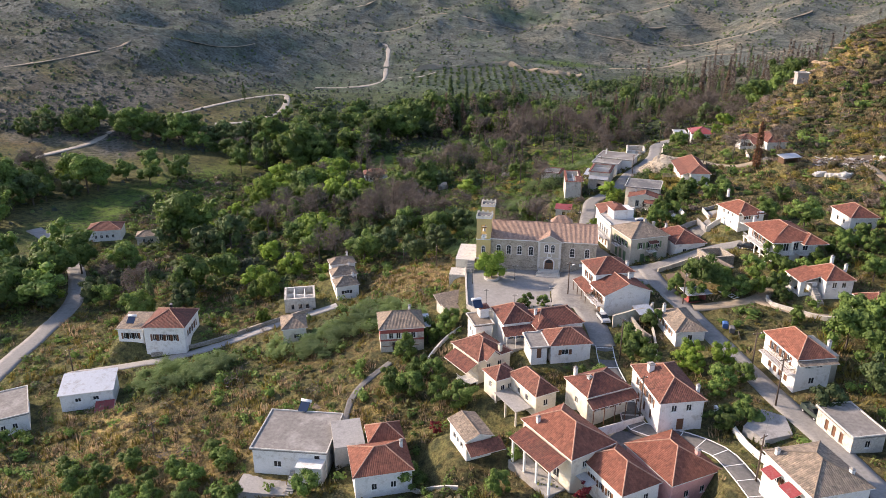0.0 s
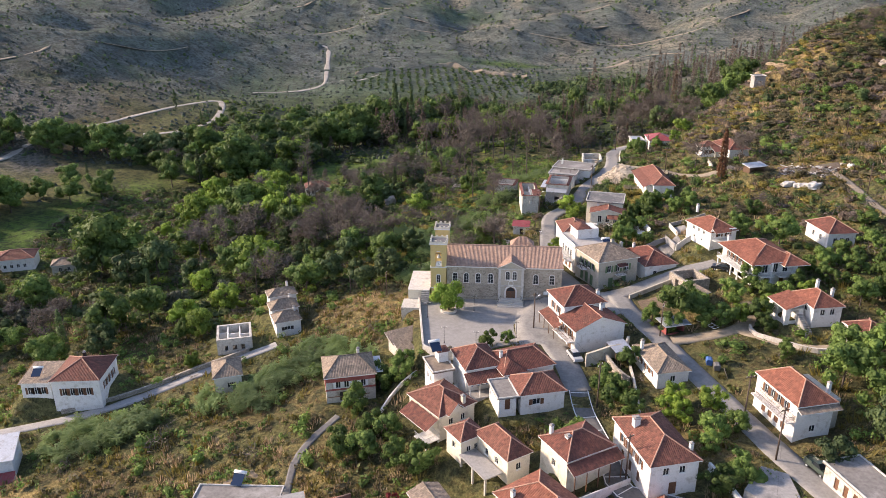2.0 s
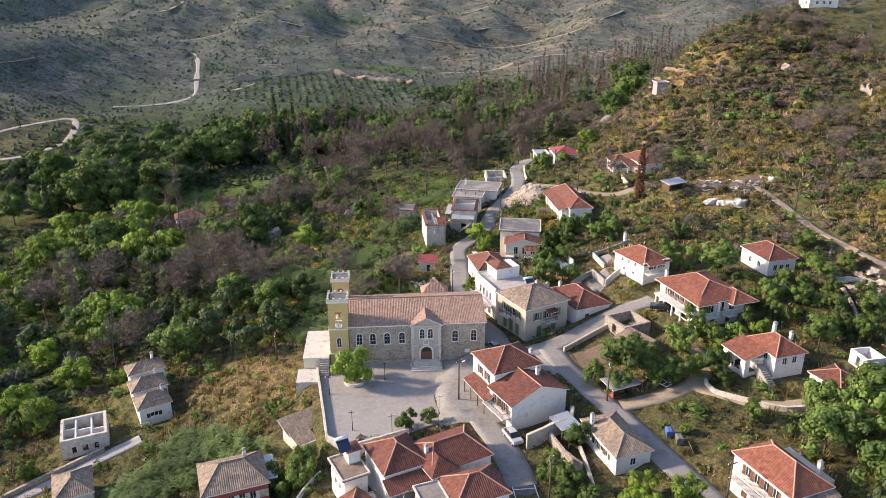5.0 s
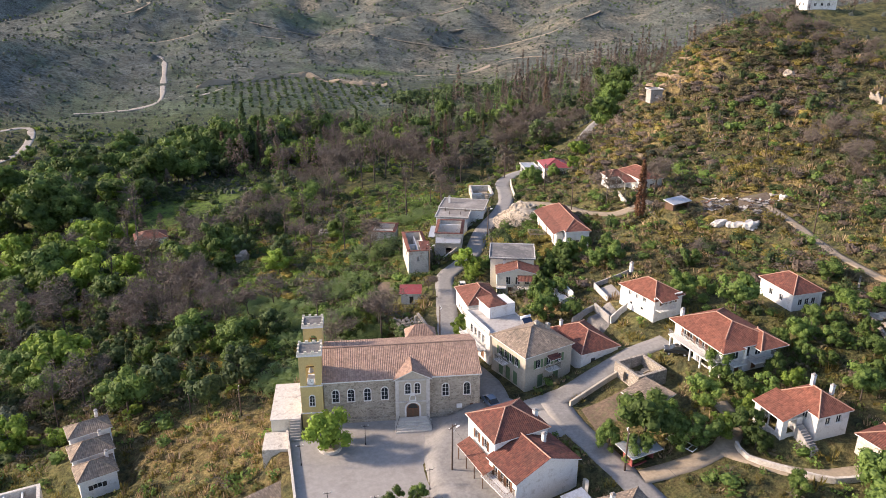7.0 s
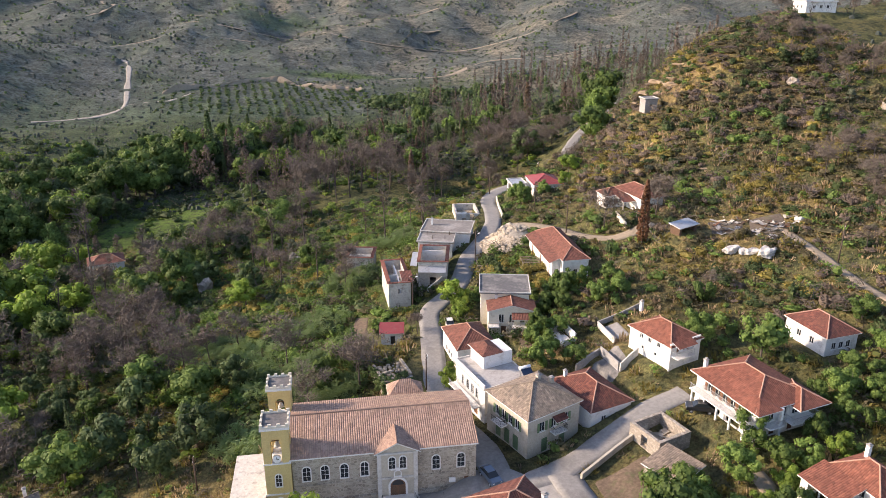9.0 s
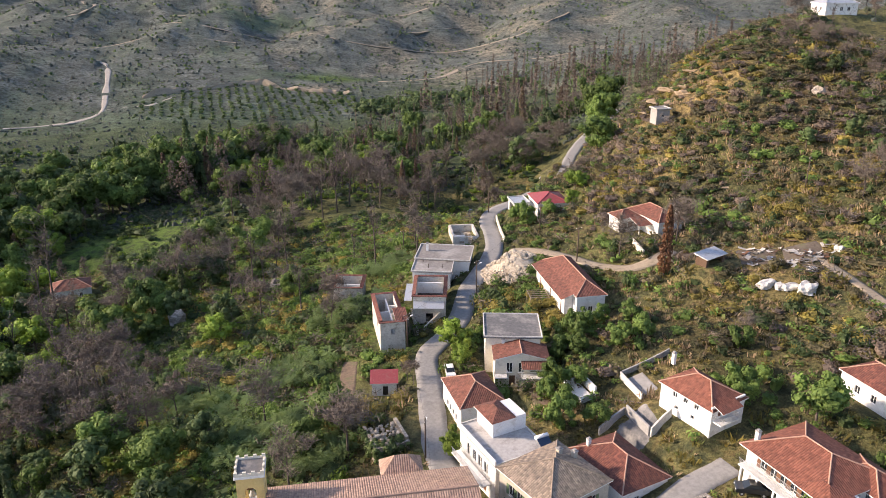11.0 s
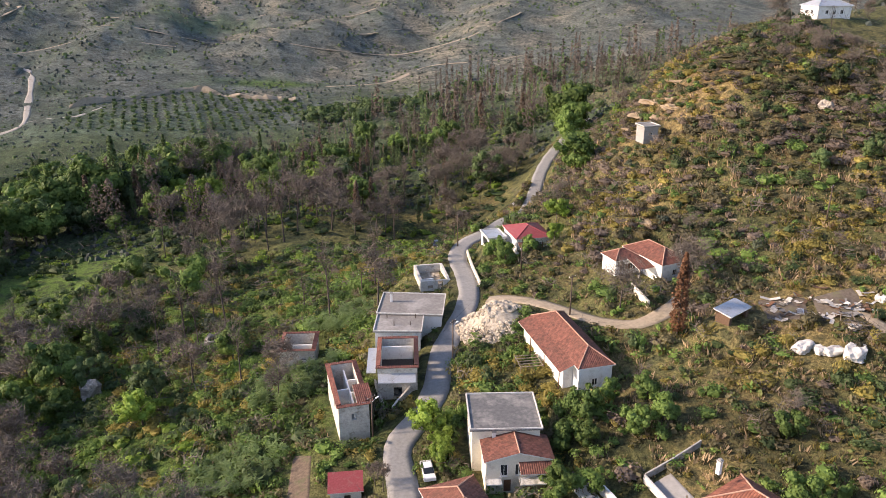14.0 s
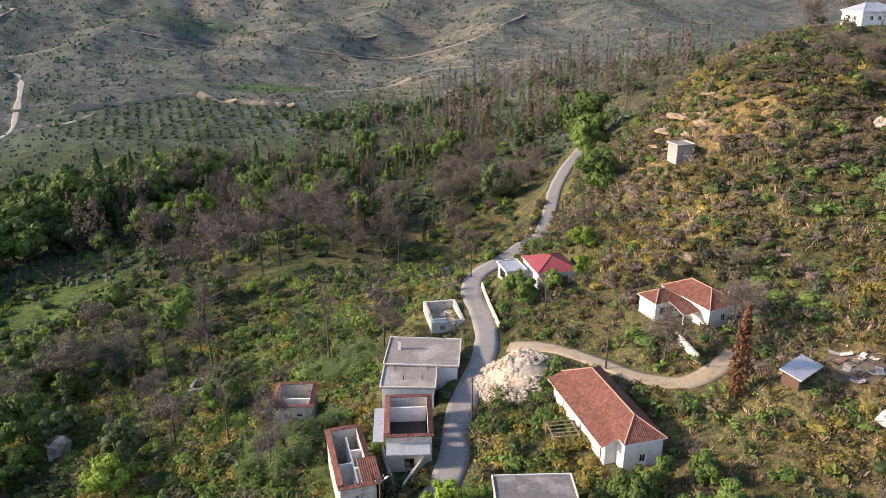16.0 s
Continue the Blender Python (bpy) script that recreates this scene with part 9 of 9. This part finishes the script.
def stone_hut(x, y, rz, L, D, h, label):
    b = anchor("stone_ruin", x, y, ground_at(x, y) - 0.3, rz, label, "ruin", "ruined houses")
    rr = random.Random(int(x * 3 + y))
    for p0, p1 in (((0, 0), (L, 0)), ((L, 0.55), (L, D - 0.55)), ((L, D), (0, D)), ((0, D - 0.55), (0, 0.55))):
        bm = bmesh.new()
        n = 7
        d = (Vector(p1) - Vector(p0))
        side = Vector((-d.y, d.x)).normalized() * 0.55
        rings = []
        for k in range(n + 1):
            q = Vector(p0) + d * k / n
            top = h * rr.uniform(0.55, 1.0)
            rings.append([bm.verts.new(v) for v in ((q.x, q.y, -1.5), (q.x + side.x, q.y + side.y, -1.5), (q.x + side.x, q.y + side.y, top), (q.x, q.y, top))])
        for a, c in zip(rings, rings[1:]):
            for k in range(4):
                bm.faces.new((a[k], c[k], c[(k + 1) % 4], a[(k + 1) % 4]))
        bm.faces.new(rings[0][::-1])
        bm.faces.new(rings[-1])
        bmesh.ops.recalc_face_normals(bm, faces=bm.faces)
        part("wall", bm, M["dry_stone"], b)


stone_hut(17.0, 281.0, -20, 6.6, 4.6, 3.0, "roofless hut of rough brown stone in the scrub")
stone_hut(44.8, 262.6, -10, 4.4, 1.6, 1.8, "broken stone wall corner in the scrub")
stone_hut(165.0, 228.0, 10, 5.0, 4.0, 3.2, "roofless stone hut high on the slope")

scrap_rng = random.Random(8)
for k in range(78):
    cx, cy, sp = scrap_rng.choice(((109.6, 214.6, 1.9), (113.6, 210.4, 2.6), (116.4, 206.4, 1.8), (106.4, 211.6, 2.4), (112.4, 206.2, 2.0)))
    x, y = cx + scrap_rng.gauss(0, sp), cy + scrap_rng.gauss(0, sp * 0.7)
    s = anchor("scrap_sheet", x, y, ground_at(x, y) + 0.12, scrap_rng.uniform(0, 180), "bent grey sheet of scrap metal lying in the burnt yard", "scrap", "scrap")
    a, b, c = scrap_rng.uniform(0.25, 1.6), scrap_rng.uniform(0.1, 0.5), scrap_rng.uniform(0.05, 0.7)
    bm = bmesh.new()
    for u0, u1, z0, z1 in ((-a, 0, c, 0.0), (0, a, 0.0, c * 0.6)):
        hexa(bm, [(u0, -b, z0), (u1, -b, z1), (u1, b, z1), (u0, b, z0), (u0, -b, z0 + 0.03), (u1, -b, z1 + 0.03), (u1, b, z1 + 0.03), (u0, b, z0 + 0.03)])
    part("sheet", bm, M[scrap_rng.choice(["metal", "dark_concrete", "old", "wood", "brown_paint", "wood", "concrete", "old"])], s)
for x, y, rz, sx, sy, sz in ((101.6, 202.6, 20, 1.9, 1.0, 1.2), (104.2, 199.2, -10, 1.6, 0.9, 1.0), (105.8, 197.0, 35, 2.2, 1.4, 1.4), (103.0, 200.8, 60, 1.2, 0.8, 0.8), (120, 205, 10, 1.2, 0.8, 1.0), (110.6, 201.6, 0, 1.0, 0.7, 0.6)):
    t = anchor("covered_load", x, y, ground_at(x, y), rz, "white tarpaulin draped over a heap of goods", "tarpaulin", "tarpaulins")
    bm = bmesh.new()
    bmesh.ops.create_icosphere(bm, subdivisions=3, radius=1.0)
    for v in bm.verts:
        w = 1 + 0.35 * noise.noise(v.co * 2.0 + Vector((x, y, 1)))
        v.co = Vector((max(-1, min(1, v.co.x * 1.35)) * sx * w, max(-1, min(1, v.co.y * 1.35)) * sy * w, max(0.0, min(0.75, v.co.z)) * sz * 1.3 * w))
    part("sheet", bm, M["parapet"], t)
# white walled terrace among the garden trees
run_wall("wall_terrace_2", [(57.2, 201.4), (59.0, 199.8), (60.6, 198.2)], 1.0, 0.25, M["white"], "white rendered wall of a small garden terrace")
run_wall("wall_terrace_3", [(60.7, 198.0), (61.2, 194.6), (61.4, 191.2)], 1.6, 0.3, M["white"], "white rendered wall of a small garden terrace")
run_wall("wall_terrace_4", [(61.2, 190.9), (59.8, 190.6), (58.4, 190.4)], 1.0, 0.25, M["white"], "white rendered wall of a small garden terrace")
patch("pavement", [(58.4, 190.8), (61.0, 191.2), (60.5, 198.0), (58.6, 198.6)], M["white"], "whitewashed floor of a small garden terrace", "pavement", 0.25)
# white frame lying by the carport
fr = anchor("metal_frame", 57.4, 143.2, ground_at(57.4, 143.2) + 0.15, -62, "white metal frame with crossbars lying on the ground", "frame")
part("frame", boxes((-2.2, 2.2, -0.8, -0.7, 0, 0.1), (-2.2, 2.2, 0.7, 0.8, 0, 0.1)), M["white_paint"], fr)
for k in range(6):
    part("crossbar", boxes((-2.2 + 0.86 * k, -2.1 + 0.86 * k, -0.69, 0.69, 0, 0.09)), M["white_paint"], fr)
# trellis by the long house
tr = anchor("trellis", 63.6, 222.4, ground_at(63.6, 222.4), -12, "timber pergola frame beside the long house", "pergola")
for k in range(5):
    part("beam", boxes((0, 4.0, 0.9 * k, 0.9 * k + 0.1, 2.2, 2.32)), M["earth"], tr)
for u in (0.1, 3.8):
    part("rail", boxes((u, u + 0.12, -0.2, 4.0, 2.08, 2.196)), M["earth"], tr)
    for v in (0.0, 3.6):
        part("post", boxes((u, u + 0.12, v, v + 0.12, -0.5, 2.076)), M["earth"], tr)
# walls of a fallen house smothered by creeper
iv = anchor("overgrown_ruin", 25.8, 192.6, ground_at(28.5, 196) - 0.2, 6, "stub of a fallen house smothered in dark creeper", "ruin", "ruined houses")
part("wall", boxes((0, 5.6, 0, 0.5, -2, 2.6)), M["dry_stone"], iv)
part("wall", boxes((0, 0.5, 0.504, 6.0, -2, 2.9)), M["dry_stone"], iv)
part("wall", boxes((5.1, 5.6, 0.504, 6.0, -2, 3.1)), M["dry_stone"], iv)
bm = bmesh.new()
rr = random.Random(12)
for _ in range(90):
    lump(bm, rr, rr.uniform(0.6, 5.0), rr.uniform(0.6, 5.6), 2.2 + 0.6 * rr.random(), rr.uniform(0.15, 0.45))
tagged(part("rubble", bm, M["rubble"], iv, "fallen stones on top"), kind="stuff")
g = np.random.RandomState(77)
cc = np.concatenate([np.stack([g.uniform(-0.2, 5.8, 46), g.uniform(-0.5, 0.1, 46), g.uniform(0.2, 2.7, 46)], -1), np.stack([g.uniform(-0.5, 0.1, 30), g.uniform(0, 5.8, 30), g.uniform(0.2, 2.9, 30)], -1), np.stack([g.uniform(0, 5.6, 22), g.uniform(0.4, 2.0, 22), g.uniform(2.5, 2.9, 22)], -1)])
vv = np.concatenate([leaves(g, cc, np.full(len(cc), 0.5), 22, 0.2), cores(g, cc, np.full(len(cc), 0.3))])
ob = new("creeper", raw_mesh("creeper", vv, as_quads(vv), [LEAF["dark"]]))
ob.parent = iv
tagged(ob, "dark green creeper hanging over the walls", kind="stuff")
